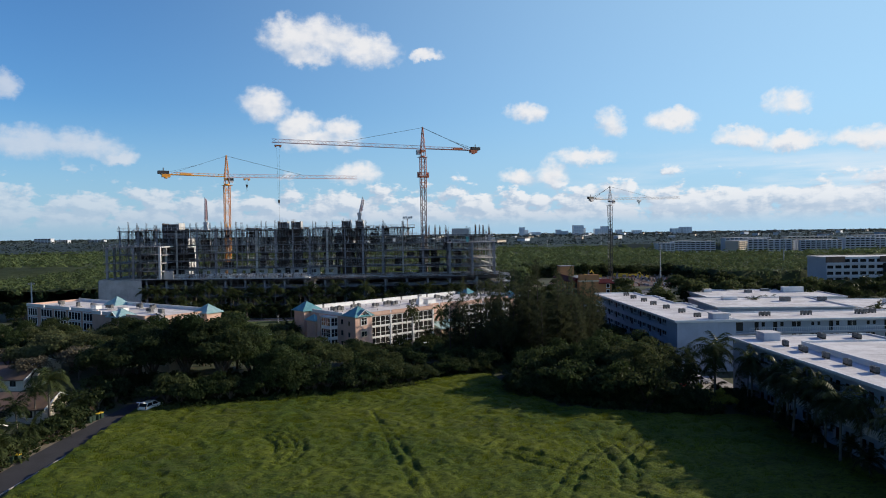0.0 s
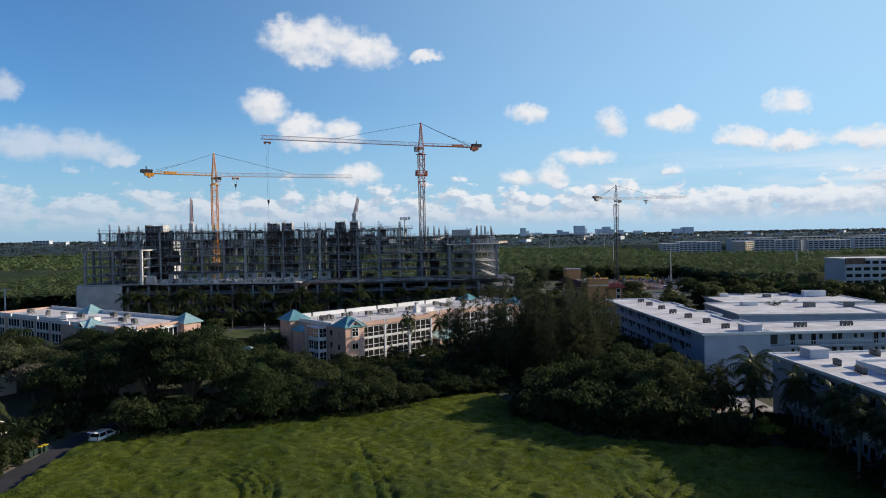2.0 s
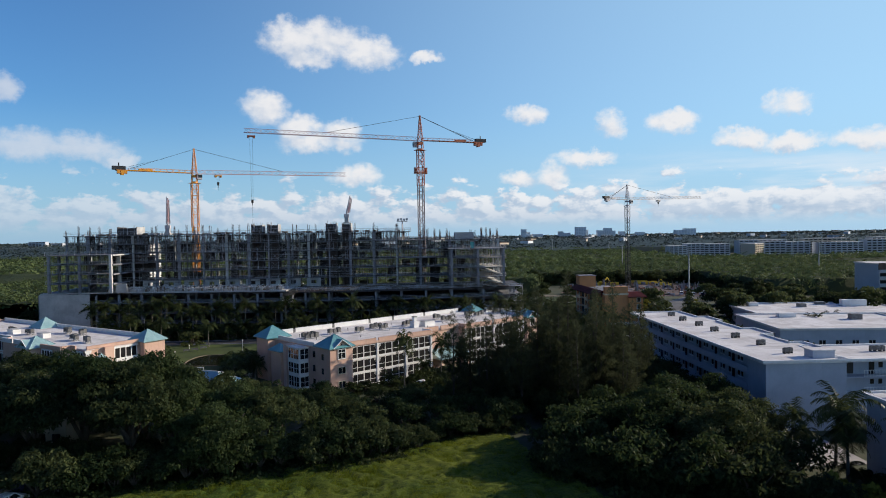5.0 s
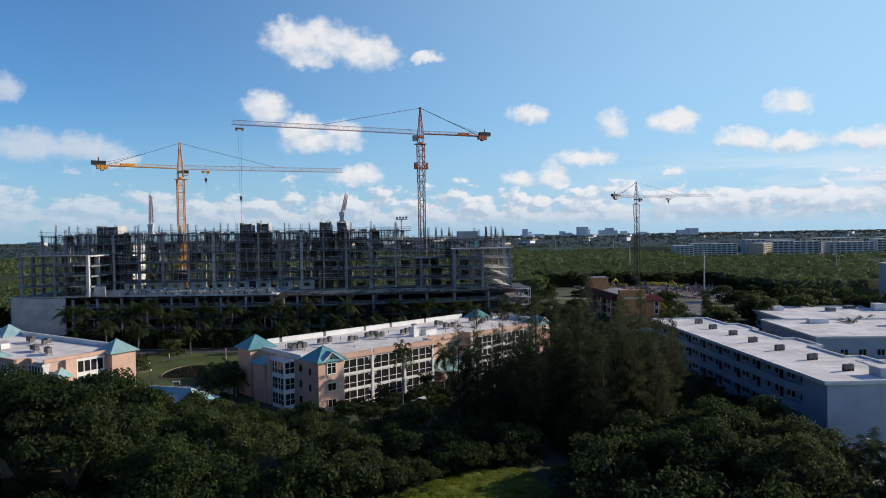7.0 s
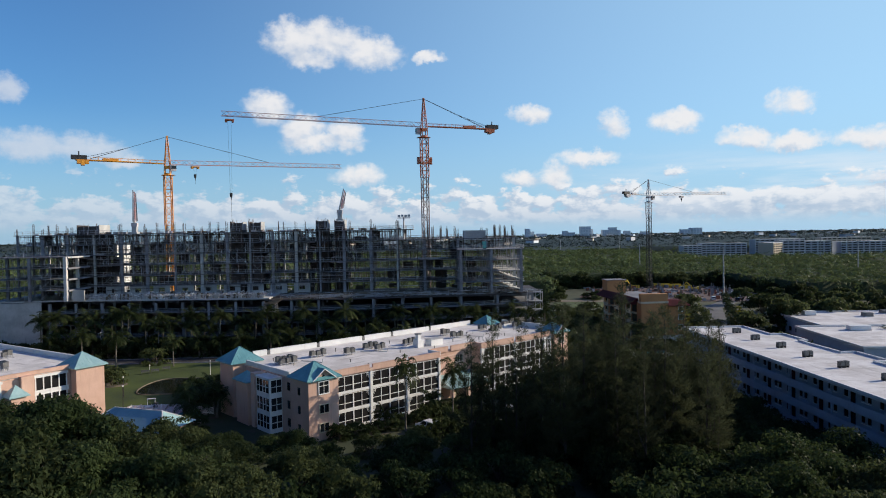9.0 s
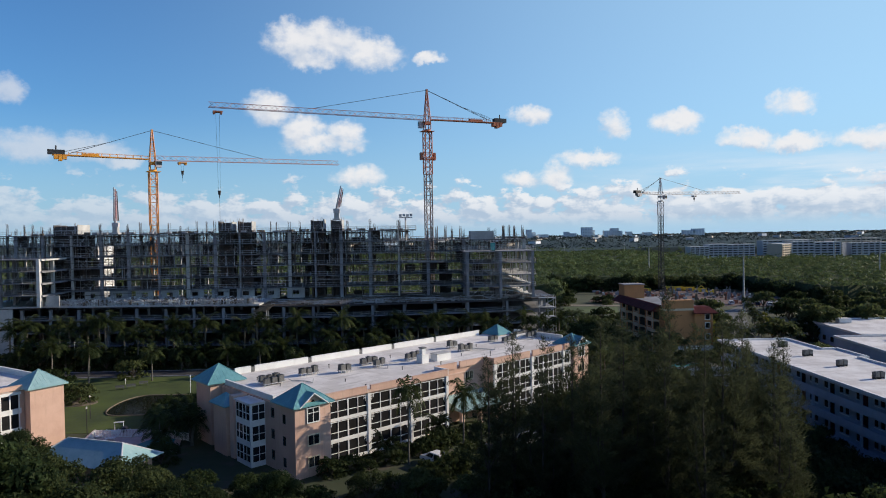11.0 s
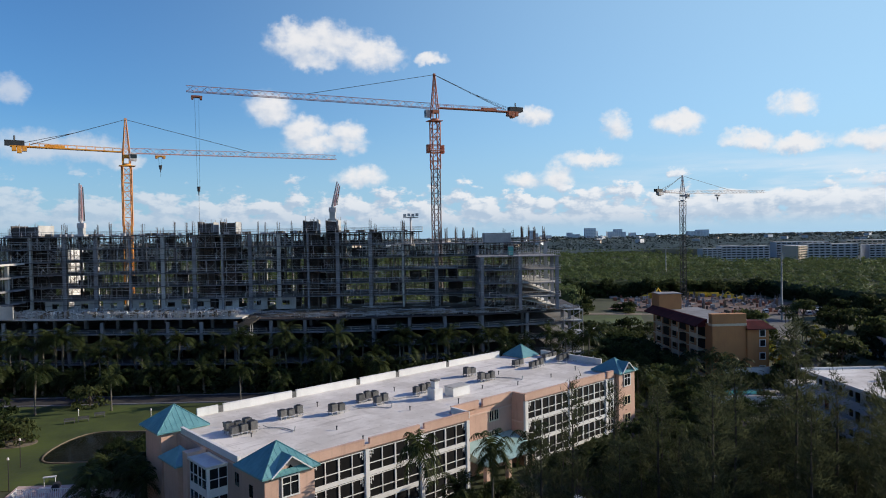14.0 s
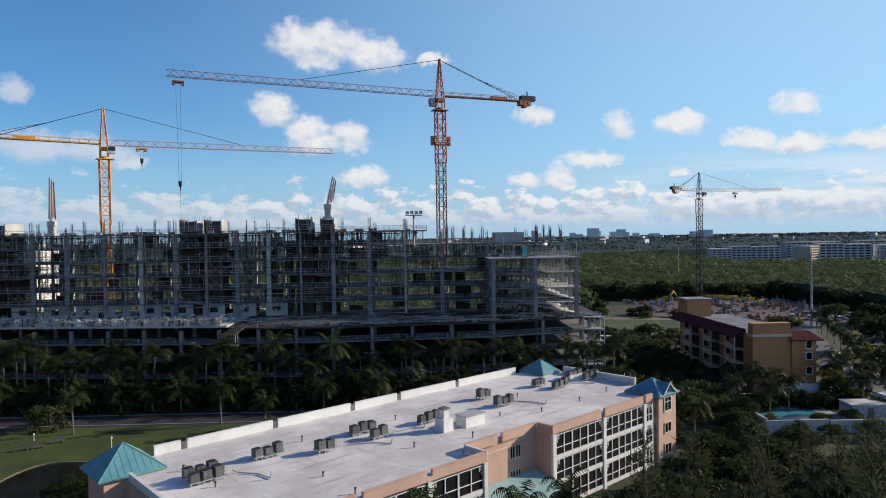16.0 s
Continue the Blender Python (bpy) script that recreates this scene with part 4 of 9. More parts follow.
for i in range(90):
    m = rng.choice((FORMWORK, STEEL))
    x, y = rng.uniform(-120, -4), rng.uniform(279.5, 296)
    w, d, h = rng.uniform(0.5, 2.2), rng.uniform(0.4, 1.2), rng.uniform(0.2, 0.75)
    groups[m].box(x - w / 2, x + w / 2, y - d / 2, y + d / 2, 33.2, 33.2 + h)
for i in range(70):
    m = rng.choice((FORMWORK, CONCRETE_WHITE))
    x, y, z = rng.uniform(24, 30.5), rng.uniform(268, 295), rng.choice([DECK - 0.6] + LEVELS[:2])
    if i % 3 == 0:
        groups[m].box(x - 0.6, x + 0.6, y - 0.3, y + 0.3, z, z + rng.uniform(0.1, 0.3))
for m, s in groups.items():
    part("building_material", s, m, tower, "stacked boards, pallets and loose material on the decks", kind="stuff")
# tilted formwork tables, joists and rails on the shaded deck
s, tables = Site(), Site()
for i in range(46):
    x = -38 + 50 * rng.random()
    y = front_y(x) + rng.uniform(0.3, 9.0)
    w, d, z, tip = rng.uniform(1.5, 3.6), rng.uniform(0.8, 1.6), DECK - 0.6 + rng.uniform(0.1, 0.9), rng.uniform(-0.25, 0.35)
    for k in range(5):
        f = k / 4 - 0.5
        tables.beam((x - w, y + d * f, z - tip), (x + w, y + d * f, z + tip), 0.1)
    for f in (-0.8, 0.0, 0.8):
        s.beam((x + w * f, y - d * 0.7, z + tip * f - 0.1), (x + w * f, y + d * 0.7, z + tip * f - 0.1), 0.12)
        s.beam((x + w * f, y, DECK - 0.6), (x + w * f, y, z + tip * f), 0.08)
for i in range(60):
    x = rng.uniform(-40, 30)
    long, y, z = rng.uniform(2, 7), front_y(x) + rng.uniform(0.1, 1.2), DECK - 0.6 + rng.uniform(0.1, 1.3)
    s.beam((x, y, z), (x + long, front_y(x + long) + 0.3, z + rng.uniform(-0.15, 0.15)), rng.choice((0.06, 0.08, 0.14)))
    s.beam((x, y, DECK - 0.6), (x, y, z + 0.3), 0.07)
part("formwork_table", tables, FORMWORK, tower, "tilted timber formwork tables on the shaded deck", kind="stuff")
part("falsework", s, STEEL, tower, "steel joists, posts and rails on the shaded deck", kind="stuff")
# stacked formwork where the pale deck ends
for k in range(7):
    s = Site()
    y0 = 259.8 + 0.35 * k
    s.box(-43.4 + 0.5 * k, -40.0 + 0.25 * k, y0, y0 + 0.5, DECK - 1.5 + 0.2 * k, DECK - 1.35 + 0.2 * k)
    s.box(-43.2 + 0.5 * k, -40.2 + 0.25 * k, y0 + 0.1, y0 + 0.3, DECK - 1.8 + 0.2 * k, DECK - 1.5 + 0.2 * k)
    part("formwork_board", s, FORMWORK, tower, "stacked timber formwork at the deck edge")
s = Site()
s.box(-43.6, -39.6, 259.6, 264.0, PODIUM[2] - 0.2, PODIUM[2])
for x in (-43.2, -40.0):
    for y in (260.2, 262.0):
        s.beam((x, y, PODIUM[2]), (x, y, DECK - 1.4), 0.09)
part("formwork_support", s, STEEL, tower)
# outside stair tower of scaffold at the end
s = Site()
for x in (33.0, 35.4, 37.6):
    for y in (270.0, 273.5):
        s.beam((x, y, 0), (x, y, DECK - 0.2), 0.12)
for k in range(5):
    z = 0.4 + 2.6 * k
    s.beam((33.0, 270, z), (37.6, 270, z + 2.6), 0.14)
    s.beam((33.0, 270, z + 2.6), (37.6, 270, z + 2.6), 0.1)
    s.box(33.0, 37.6, 270.2, 273.3, z + 2.5, z + 2.6)
part("scaffold_stair", s, STEEL, tower, "steel scaffold stair tower at the podium's end")

s = Site()
for x0, x1, y0, y1 in ((15.0, 21.8, 281.0, 281.3), (15.0, 15.3, 281.3, 288.0), (21.5, 21.8, 281.3, 288.0)):
    s.box(x0, x1, y0, y1, 30.0, 32.4)
part("stair_head", s, CONCRETE_WHITE, tower, "pale concrete stair walls standing on the top slab")

# ramps between the lowest floors at the end, painted white as if sunlit
for x0, z0, x1, z1 in ((19.0, 20.4, 31.5, 17.3), (18.0, 17.2, 31.5, 14.3)):
    s = Site()
    for y0, y1 in ((269.0, 277.5), (279.5, 296.0)):
        k = len(s.verts)
        s.box(x0, x1, y0, y1, 0, 0.25)
        s.verts[k:] = [(x, y, z + z0 + (z1 - z0) * (x - x0) / (x1 - x0)) for x, y, z in s.verts[k:]]
    part("ramp", s, DUSTY_SUNLIT, tower, "dusty concrete ramp between floors, sunlight put into its white")
# rack of floodlights on a post over the top slab
s = Site()
s.beam((-4.0, 283.0, 30.0), (-4.0, 283.0, 37.0), 0.35)
s.box(-6.0, -2.0, 282.7, 283.3, 36.6, 36.85)
for k in range(4):
    s.box(-5.9 + 1.05 * k, -5.1 + 1.05 * k, 282.4, 282.8, 36.95 + 0.1 * (k % 2), 37.7 + 0.1 * (k % 2))
part("floodlight_rack", s, STEEL, tower, "grey floodlight rack on a post")

# portable toilet on the wing's roof
wc = thing("portable_toilet", pose(20.2, 269.8, 26.8), "teal portable toilet standing on the concrete roof slab", "toilet")
teal_plastic = material("teal_plastic", (0.03, 0.3, 0.28), (0.02, 0.22, 0.21), 1.0, 6.0, 0.45, 0.0)
boxed("cabin", teal_plastic, wc, -0.6, 0.6, -0.6, 0.6, 0.12, 2.2)
boxed("door", material("pale_teal_plastic", (0.1, 0.42, 0.4), None, 1.0, 6.0, 0.45, 0.0), wc, -0.4, 0.4, -0.64, -0.61, 0.2, 2.0)
s = Solid()
s.box(-0.66, 0.66, -0.66, 0.66, 2.2, 2.3)
s.box(-0.5, 0.5, -0.5, 0.5, 2.3, 2.42)
part("roof", s, CONCRETE_WHITE, wc)
boxed("skid", DARK_STEEL, wc, -0.6, 0.6, -0.6, 0.6, 0.0, 0.12)


def placing_boom(x, y, z, tall, lean):
    ob = thing("concrete_placing_boom", pose(x, y, z), "folded white and red concrete placing boom standing on the roof", "concrete pump", "placing booms")
    s = Solid()
    s.box(-1.1, 1.1, -1.1, 1.1, 0, 0.5)
    s.box(-0.7, 0.7, -0.7, 0.7, 0.5, 2.2)
    part("pedestal", s, CONCRETE_WHITE, ob)
    s = Solid()
    s.box(-0.9, 0.9, -0.6, 0.6, 2.2, 3.4)
    s.beam((0, 0, 3.3), (lean * 0.25, 0, 4.6), 0.9, 8, 0.6)
    part("slewing_head", s, CRANE_WHITE, ob)
    for i, (dx, m, w) in enumerate(((-0.32, CRANE_WHITE, 0.5), (0.1, CRANE_JIB, 0.42), (0.45, CRANE_WHITE, 0.34))):
        s = Solid()
        s.beam((dx + lean * 0.2, (i - 1) * 0.35, 3.8), (dx * 0.7 + lean, (i - 1) * 0.3, tall - 0.5 * i), w, 4, w * 0.6)
        part("boom_arm", s, m, ob)
    s = Solid()
    s.beam((lean * 0.3 + 0.7, 0.3, 4.0), (lean + 0.4, 0.2, tall - 1.0), 0.16, 6)
    part("delivery_pipe", s, RUST, ob)
    return ob


placing_boom(-88.0, 282.6, 33.2, 13.6, 0.1)
placing_boom(-24.0, 281.8, 36.2, 10.0, 1.6)


# ---- tower cranes ----
def lattice(s, p, q, w, h, bays, chord, brace, triangle=False, up=None):
    """A lattice girder from p to q: square, or triangular with one chord on top."""
    p, q = Vector(p), Vector(q)
    d = (q - p).normalized()
    side = Vector((1, 0, 0)) if abs(d.z) > 0.9 else d.cross(Vector((0, 0, 1))).normalized()
    top = d.cross(side) * -1 if abs(d.z) > 0.9 else side.cross(d).normalized()
    corners = [(-w / 2, 0), (w / 2, 0), (0, h)] if triangle else [(-w / 2, -h / 2), (w / 2, -h / 2), (w / 2, h / 2), (-w / 2, h / 2)]
    at = lambda i, c: p + (q - p) * (i / bays) + side * corners[c][0] + top * corners[c][1]
    m = len(corners)
    for c in range(m):
        s.beam(at(0, c), at(bays, c), chord)
    for i in range(bays):
        for c in range(m):
            e = (c + 1) % m
            if triangle and c == 0:
                s.beam(at(i, 0), at(i, 1), brace)
                continue
            if i % 2:
                s.beam(at(i, c), at(i + 1, e), brace)
            else:
                s.beam(at(i, e), at(i + 1, c), brace)
            if not triangle:
                s.beam(at(i, c), at(i, e), brace)


def tower_crane(x, y, foot, joint, apex, yaw, reach, back, mast_mat, head_mat, jib_mat, back_mat, trolley_at, hook_drop, collar, label, mast_split=None, flat_top=False, sag=0.0):
    """A hammerhead crane. yaw: the way the jib points, degrees from +x."""
    ob = thing("tower_crane", pose(x, y, foot, 0, 0, yaw), label, "crane", "tower cranes")
    z = joint - foot
    lower = mast_split - foot if mast_split else z - 6.5
    w = 2.0
    s = Solid()
    lattice(s, (0, 0, 0.4), (0, 0, lower), w, w, max(4, int(lower / 2.3)), 0.25, 0.14)
    s.box(-2.4, 2.4, -2.4, 2.4, 0, 0.6)
    part("mast", s, mast_mat, ob)
    s = Solid()
    lattice(s, (0, 0, lower), (0, 0, z - 4.2), w + 0.25, w + 0.25, max(2, int((z - 4.2 - lower) / 2.2)), 0.26, 0.15)
    part("upper_mast", s, head_mat, ob)
    if collar:
        s = Solid()
        for h in (0.0, 1.1):
            for a, b in (((-1.9, -1.9), (1.9, -1.9)), ((1.9, -1.9), (1.9, 1.9)), ((1.9, 1.9), (-1.9, 1.9)), ((-1.9, 1.9), (-1.9, -1.9))):
                s.beam((*a, collar - foot + h), (*b, collar - foot + h), 0.12 if h else 0.3)
        for a in ((-1.9, -1.9), (1.9, -1.9), (1.9, 1.9), (-1.9, 1.9)):
            s.beam((*a, collar - foot), (*a, collar - foot + 1.2), 0.12)
        for a in ((-2.3, 0.0), (2.3, 0.0)):
            s.box(a[0] - 0.3, a[0] + 0.3, -0.6, 0.6, collar - foot - 0.5, collar - foot + 1.9)
        part("climbing_frame", s, head_mat, ob)
    s = Solid()
    s.beam((0, 0, z - 4.2), (0, 0, z - 3.7), 2.3, 14)
    part("slewing_ring", s, back_mat, ob)
    boxed("service_deck", back_mat, ob, -1.9, 2.2, -1.5, 1.5, z - 4.4, z - 4.25)
    boxed("slewing_frame", back_mat, ob, -1.0, 1.0, -1.0, 1.0, z - 2.1, z - 1.2)
    for a in ((-0.9, -0.9), (0.9, -0.9), (0.9, 0.9), (-0.9, 0.9)):
        s = Solid()
        s.beam((*a, z - 3.7), (*a, z - 2.1), 0.24)
        part("slewing_leg", s, back_mat, ob)
    s = Solid()
    s.box(0.5, 2.3, -2.3, -0.9, z - 3.0, z - 0.9)
    cab = part("cab", s, CRANE_WHITE, ob)
    boxed("window", GLASS, cab, 0.7, 2.34, -2.34, -1.1, z - 2.3, z - 1.2)
    top = apex - foot
    if not flat_top:
        s = Solid()
        for a in ((-0.9, -0.9), (0.9, -0.9), (0.9, 0.9), (-0.9, 0.9)):
            s.beam((*a, z - 1.2), (a[0] * 0.18, a[1] * 0.18, top), 0.2)
        for k in range(1, 6):
            f, g = k / 6, (k - 1) / 6
            r, r2 = 0.9 - 0.74 * f, 0.9 - 0.74 * g
            zz, z2 = z - 1.2 + f * (top - z + 1.2), z - 1.2 + g * (top - z + 1.2)
            for a, b in (((-1, -1), (1, -1)), ((1, -1), (1, 1)), ((1, 1), (-1, 1)), ((-1, 1), (-1, -1))):
                s.beam((a[0] * r, a[1] * r, zz), (b[0] * r, b[1] * r, zz), 0.1)
                s.beam((a[0] * r2, a[1] * r2, z2), (b[0] * r, b[1] * r, zz), 0.1)
        s.box(-0.3, 0.3, -0.3, 0.3, top - 0.2, top + 0.3)
        part("tower_head", s, head_mat, ob)
    tip = (reach, 0, z + sag)
    s = Solid()
    lattice(s, (1.2, 0, z - 0.7), tip, 1.35, 1.45, int(reach / 1.7), 0.15, 0.085, triangle=True)
    part("jib", s, jib_mat, ob)
    s = Solid()
    for yy in (-0.65, 0.65):
        s.beam((-1.2, yy, z - 0.5), (-back, yy, z - 0.3), 0.3)
        s.beam((-1.2, yy, z + 0.5), (-back + 5, yy, z + 0.6), 0.09)
        for k in range(int(back / 2.2)):
            s.beam((-1.2 - 2.2 * k, yy, z - 0.5), (-1.2 - 2.2 * k, yy, z + 0.55), 0.08)
    s.box(-back, -1.2, -0.6, 0.6, z - 0.62, z - 0.5)
    s.box(-back * 0.72, -back * 0.55, -0.7, 0.7, z - 0.5, z + 0.35)
    part("counter_jib", s, back_mat, ob)
    s = Solid()
    for k in range(3):
        s.box(-back + 0.4 + 1.15 * k, -back + 1.4 + 1.15 * k, -0.9, 0.9, z - 2.1 + 0.5 * (k != 1), z - 0.3)
    part("counterweight", s, back_mat, ob)
    s = Solid()
    s.box(-back - 1.2, -back + 3.2, -0.85, 0.85, z - 0.25, z + 1.1)
    s.beam((-back + 1.0, 0, z + 1.1), (-back + 1.0, 0, z + 2.4), 0.3)
    part("winch", s, DARK_STEEL, ob)
    s = Solid()
    if flat_top:
        s.beam((0, 0, z + 0.6), (0, 0, top), 0.3)
    s.beam((0, 0, top), (reach * 0.55, 0, z + 1.2 + sag * 0.55), 0.12)
    for yy in (-0.4, 0.4):
        s.beam((0, yy * 0.3, top), (-back + 4.5, yy, z + 0.2), 0.1)
        s.beam((-back * 0.42, yy * 0.7, (top + z) / 2), (-back + 1.5, yy, z + 0.2), 0.06)
    part("tie_bar", s, DARK_STEEL, ob)
    tz = z - 0.9 + sag * trolley_at / reach
    s = Solid()
    s.box(trolley_at - 1.3, trolley_at + 1.3, -0.9, 0.9, tz - 0.5, tz - 0.15)
    for dx in (-1.0, 1.0):
        s.box(trolley_at + dx - 0.25, trolley_at + dx + 0.25, -0.8, 0.8, tz - 1.0, tz - 0.5)
    part("trolley", s, back_mat, ob)
    s = Solid()
    for dx in (-0.5, 0.5):
        s.beam((trolley_at + dx, 0, tz - 0.6), (trolley_at + dx * 0.5, 0, tz - hook_drop), 0.05)
    part("hoist_cable", s, DARK_STEEL, ob)
    s = Solid()
    s.beam((trolley_at, 0, tz - hook_drop + 0.3), (trolley_at, 0, tz - hook_drop - 0.9), 0.95, 8, 0.7)
    s.beam((trolley_at, 0, tz - hook_drop - 0.9), (trolley_at, 0, tz - hook_drop - 1.9), 0.35, 6, 0.15)
    s.beam((trolley_at, 0, tz - hook_drop - 1.9), (trolley_at, 0, tz - hook_drop - 2.0 - hook_drop * 0.34), 0.05)
    part("hook_block", s, DARK_STEEL, ob)
    return ob


tower_crane(3.1, 301.0, 0.0, 69.0, 77.9, 201.0, 66.4, 27.2, CRANE_BROWN, CRANE_RED, CRANE_JIB, CRANE_RED, 64.0, 23.0, 56.0, "orange-red tower crane with grey mast rising behind the concrete frame", mast_split=51.0, sag=-0.3)
tower_crane(-84.0, 300.4, 0.0, 57.3, 66.0, 32.6, 64.5, 27.5, CRANE_ORANGE, CRANE_AMBER, CRANE_JIB, CRANE_ORANGE, 9.0, 3.2, 0, "yellow-orange tower crane with orange mast behind the concrete frame", mast_split=36.0, sag=0.7)
tower_crane(125.8, 431.0, 0.0, 51.0, 59.0, 34.3, 76.0, 20.0, DARK_STEEL, CRANE_WHITE, CRANE_WHITE, CRANE_WHITE, 30.0, 1.6, 0, "pale grey tower crane with dark mast over a distant building site", mast_split=40.0, sag=1.6)


# ---- the salmon apartment houses with teal roofs ----
FLOORS = (0.45, 3.3, 6.2)


def opening_frame(s, x0, x1, y, z0, z1, w=0.12, d=0.1):
    """Four bars round an opening that faces -y."""
    s.box(x0 - w, x1 + w, y - d, y, z1, z1 + w)
    s.box(x0 - w, x1 + w, y - d, y, z0 - w, z0)
    s.box(x0 - w, x0, y - d, y, z0, z1)
    s.box(x1, x1 + w, y - d, y, z0, z1)


def screened_bay(parent, x0, x1, y, panes, top=9.15):
    """Three storeys of screened balconies facing -y: dark screens, white mullions, slab bands and corner fretwork."""
    for f in FLOORS:
        wide = (x1 - x0) / panes
        bay = boxed("balcony_screen", SCREEN, parent, x0, x1, y + 0.06, y + 0.12, f + 0.18, f + 2.56, label="dark insect screen in white frames")
        s = Solid()
        for k in range(panes + 1):
            xx = x0 + wide * k
            w = 0.1 if k % 2 == 0 else 0.05
            s.box(xx - w, xx + w, y - 0.06, y + 0.05, f + 0.18, f + 2.56)
        s.box(x0, x1, y - 0.05, y + 0.04, f + 1.02, f + 1.1)
        s.box(x0, x1, y - 0.05, y + 0.04, f + 2.48, f + 2.56)
        for xx, sg in ((x0 + 0.1, 1), (x1 - 0.1, -1)):
            for a, b in ((0.0, 0.0), (0.28, 0.0), (0.0, -0.28), (0.28, -0.28), (0.0, -0.6)):
                s.box(xx + sg * a - 0.02, xx + sg * (a + 0.24) + 0.02, y - 0.04, y + 0.03, f + 2.43 + b, f + 2.48 + b)
                s.box(xx + sg * (a + 0.22) - 0.03, xx + sg * (a + 0.22) + 0.03, y - 0.04, y + 0.03, f + 2.24 + b, f + 2.45 + b)
        part("frame", s, WHITE, bay)
        boxed("slab_band", WHITE, parent, x0 - 0.1, x1 + 0.1, y - 0.1, y + 0.3, f - 0.25, f + 0.18)


def small_window(parent, x0, x1, y, z0, z1, arch=False):
    win = boxed("window", GLASS, parent, x0, x1, y - 0.03, y + 0.02, z0, z1)
    s = Solid()
    opening_frame(s, x0, x1, y - 0.02, z0, z1, 0.14, 0.08)
    s.box((x0 + x1) / 2 - 0.04, (x0 + x1) / 2 + 0.04, y - 0.07, y - 0.03, z0, z1)
    if arch:
        s.box(x0, x1, y - 0.07, y - 0.03, z0 + 1.15, z0 + 1.23)
    part("frame", s, CREAM if not arch else WHITE, win)
    if arch:
        s = Solid()
        mid = (x0 + x1) / 2
        s.face((x0, y - 0.03, z1), (x1, y - 0.03, z1), (x1, y - 0.03, z1 + 0.25), (mid, y - 0.03, z1 + 1.15), (x0, y - 0.03, z1 + 0.25))
        part("pane", s, GLASS, win)


def ribbed_hip(parent, x0, x1, y0, y1, z0, z1, mat):
    """A pyramid metal roof with standing seams and a white drip edge."""
    s = Solid()
    s.hip(x0, x1, y0, y1, z0, z1)
    roof = part("hip_roof", s, mat, parent, "teal standing-seam metal pyramid roof")
    s = Solid()
    c = Vector(((x0 + x1) / 2, (y0 + y1) / 2, z1))
    corners = [Vector((x0, y0, z0)), Vector((x1, y0, z0)), Vector((x1, y1, z0)), Vector((x0, y1, z0))]
    for i in range(4):
        a, b = corners[i], corners[(i + 1) % 4]
        s.beam(a, c, 0.1)
        for k in range(1, 10):
            f = k / 10
            foot = a.lerp(b, f)
            run = 1 - abs(2 * f - 1)
            s.beam(foot, foot.lerp(c, run) if f == 0.5 else foot + (c - (a + b) / 2) * run, 0.05)
    part("seam", s, mat, roof)
    return roof


def gable_tower(parent, x0, x1, y0, y1, eave, apex, mat, window=True):
    """A square corner tower with a pyramid roof and a small gable over its front window."""
    boxed("corner_tower", PINK, parent, x0, x1, y0, y1, 0, eave)
    ribbed_hip(parent, x0 - 0.45, x1 + 0.45, y0 - 0.45, y1 + 0.45, eave + 0.15, apex, mat)
    mid, half = (x0 + x1) / 2, (x1 - x0) * 0.36
    s = Solid()
    s.face((mid - half, y0 - 0.02, eave - 0.3), (mid + half, y0 - 0.02, eave - 0.3), (mid + half, y0 - 0.02, eave + 0.15), (mid, y0 - 0.02, eave + 1.5), (mid - half, y0 - 0.02, eave + 0.15))
    part("gable", s, PINK, parent)
    s = Solid()
    for sg in (-1, 1):
        a, b = (mid + sg * (half + 0.3), y0 - 0.4, eave + 0.0), (mid, y0 - 0.4, eave + 1.72)
        deep = Vector((0, 3.0, 0))
        s.face(a, b, Vector(b) + deep, Vector(a) + deep)
        s.face(Vector(a) - Vector((0, 0, 0.14)), Vector(b) - Vector((0, 0, 0.14)), b, a)
        s.face(Vector(a) - Vector((0, 0, 0.14)), Vector(a) + deep - Vector((0, 0, 0.14)), Vector(b) + deep - Vector((0, 0, 0.14)), Vector(b) - Vector((0, 0, 0.14)))
    part("gable_roof", s, mat, parent)
    s = Solid()
    for sg in (-1, 1):
        s.beam((mid + sg * (half + 0.25), y0 - 0.43, eave + 0.0), (mid, y0 - 0.43, eave + 1.66), 0.13)
    part("bargeboard", s, WHITE, parent)
    if window:
        small_window(parent, mid - 0.85, mid + 0.85, y0 - 0.03, 7.2, 9.0, arch=True)
        for z in (1.3, 4.2):
            small_window(parent, mid - 0.8, mid + 0.8, y0 - 0.03, z, z + 1.25)


def parapet(parent, runs, z0, z1, mat, thick=0.25, label=""):
    for (ax, ay), (bx, by) in runs:
        s = Solid()
        if abs(ax - bx) > abs(ay - by):
            s.box(min(ax, bx), max(ax, bx), ay - thick / 2, ay + thick / 2, z0, z1)
            s.box(min(ax, bx), max(ax, bx), ay - thick / 2 - 0.05, ay + thick / 2 + 0.05, z1, z1 + 0.08)
        else:
            s.box(ax - thick / 2, ax + thick / 2, min(ay, by), max(ay, by), z0, z1)
            s.box(ax - thick / 2 - 0.05, ax + thick / 2 + 0.05, min(ay, by), max(ay, by), z1, z1 + 0.08)
        part("parapet", s, mat, parent, label)


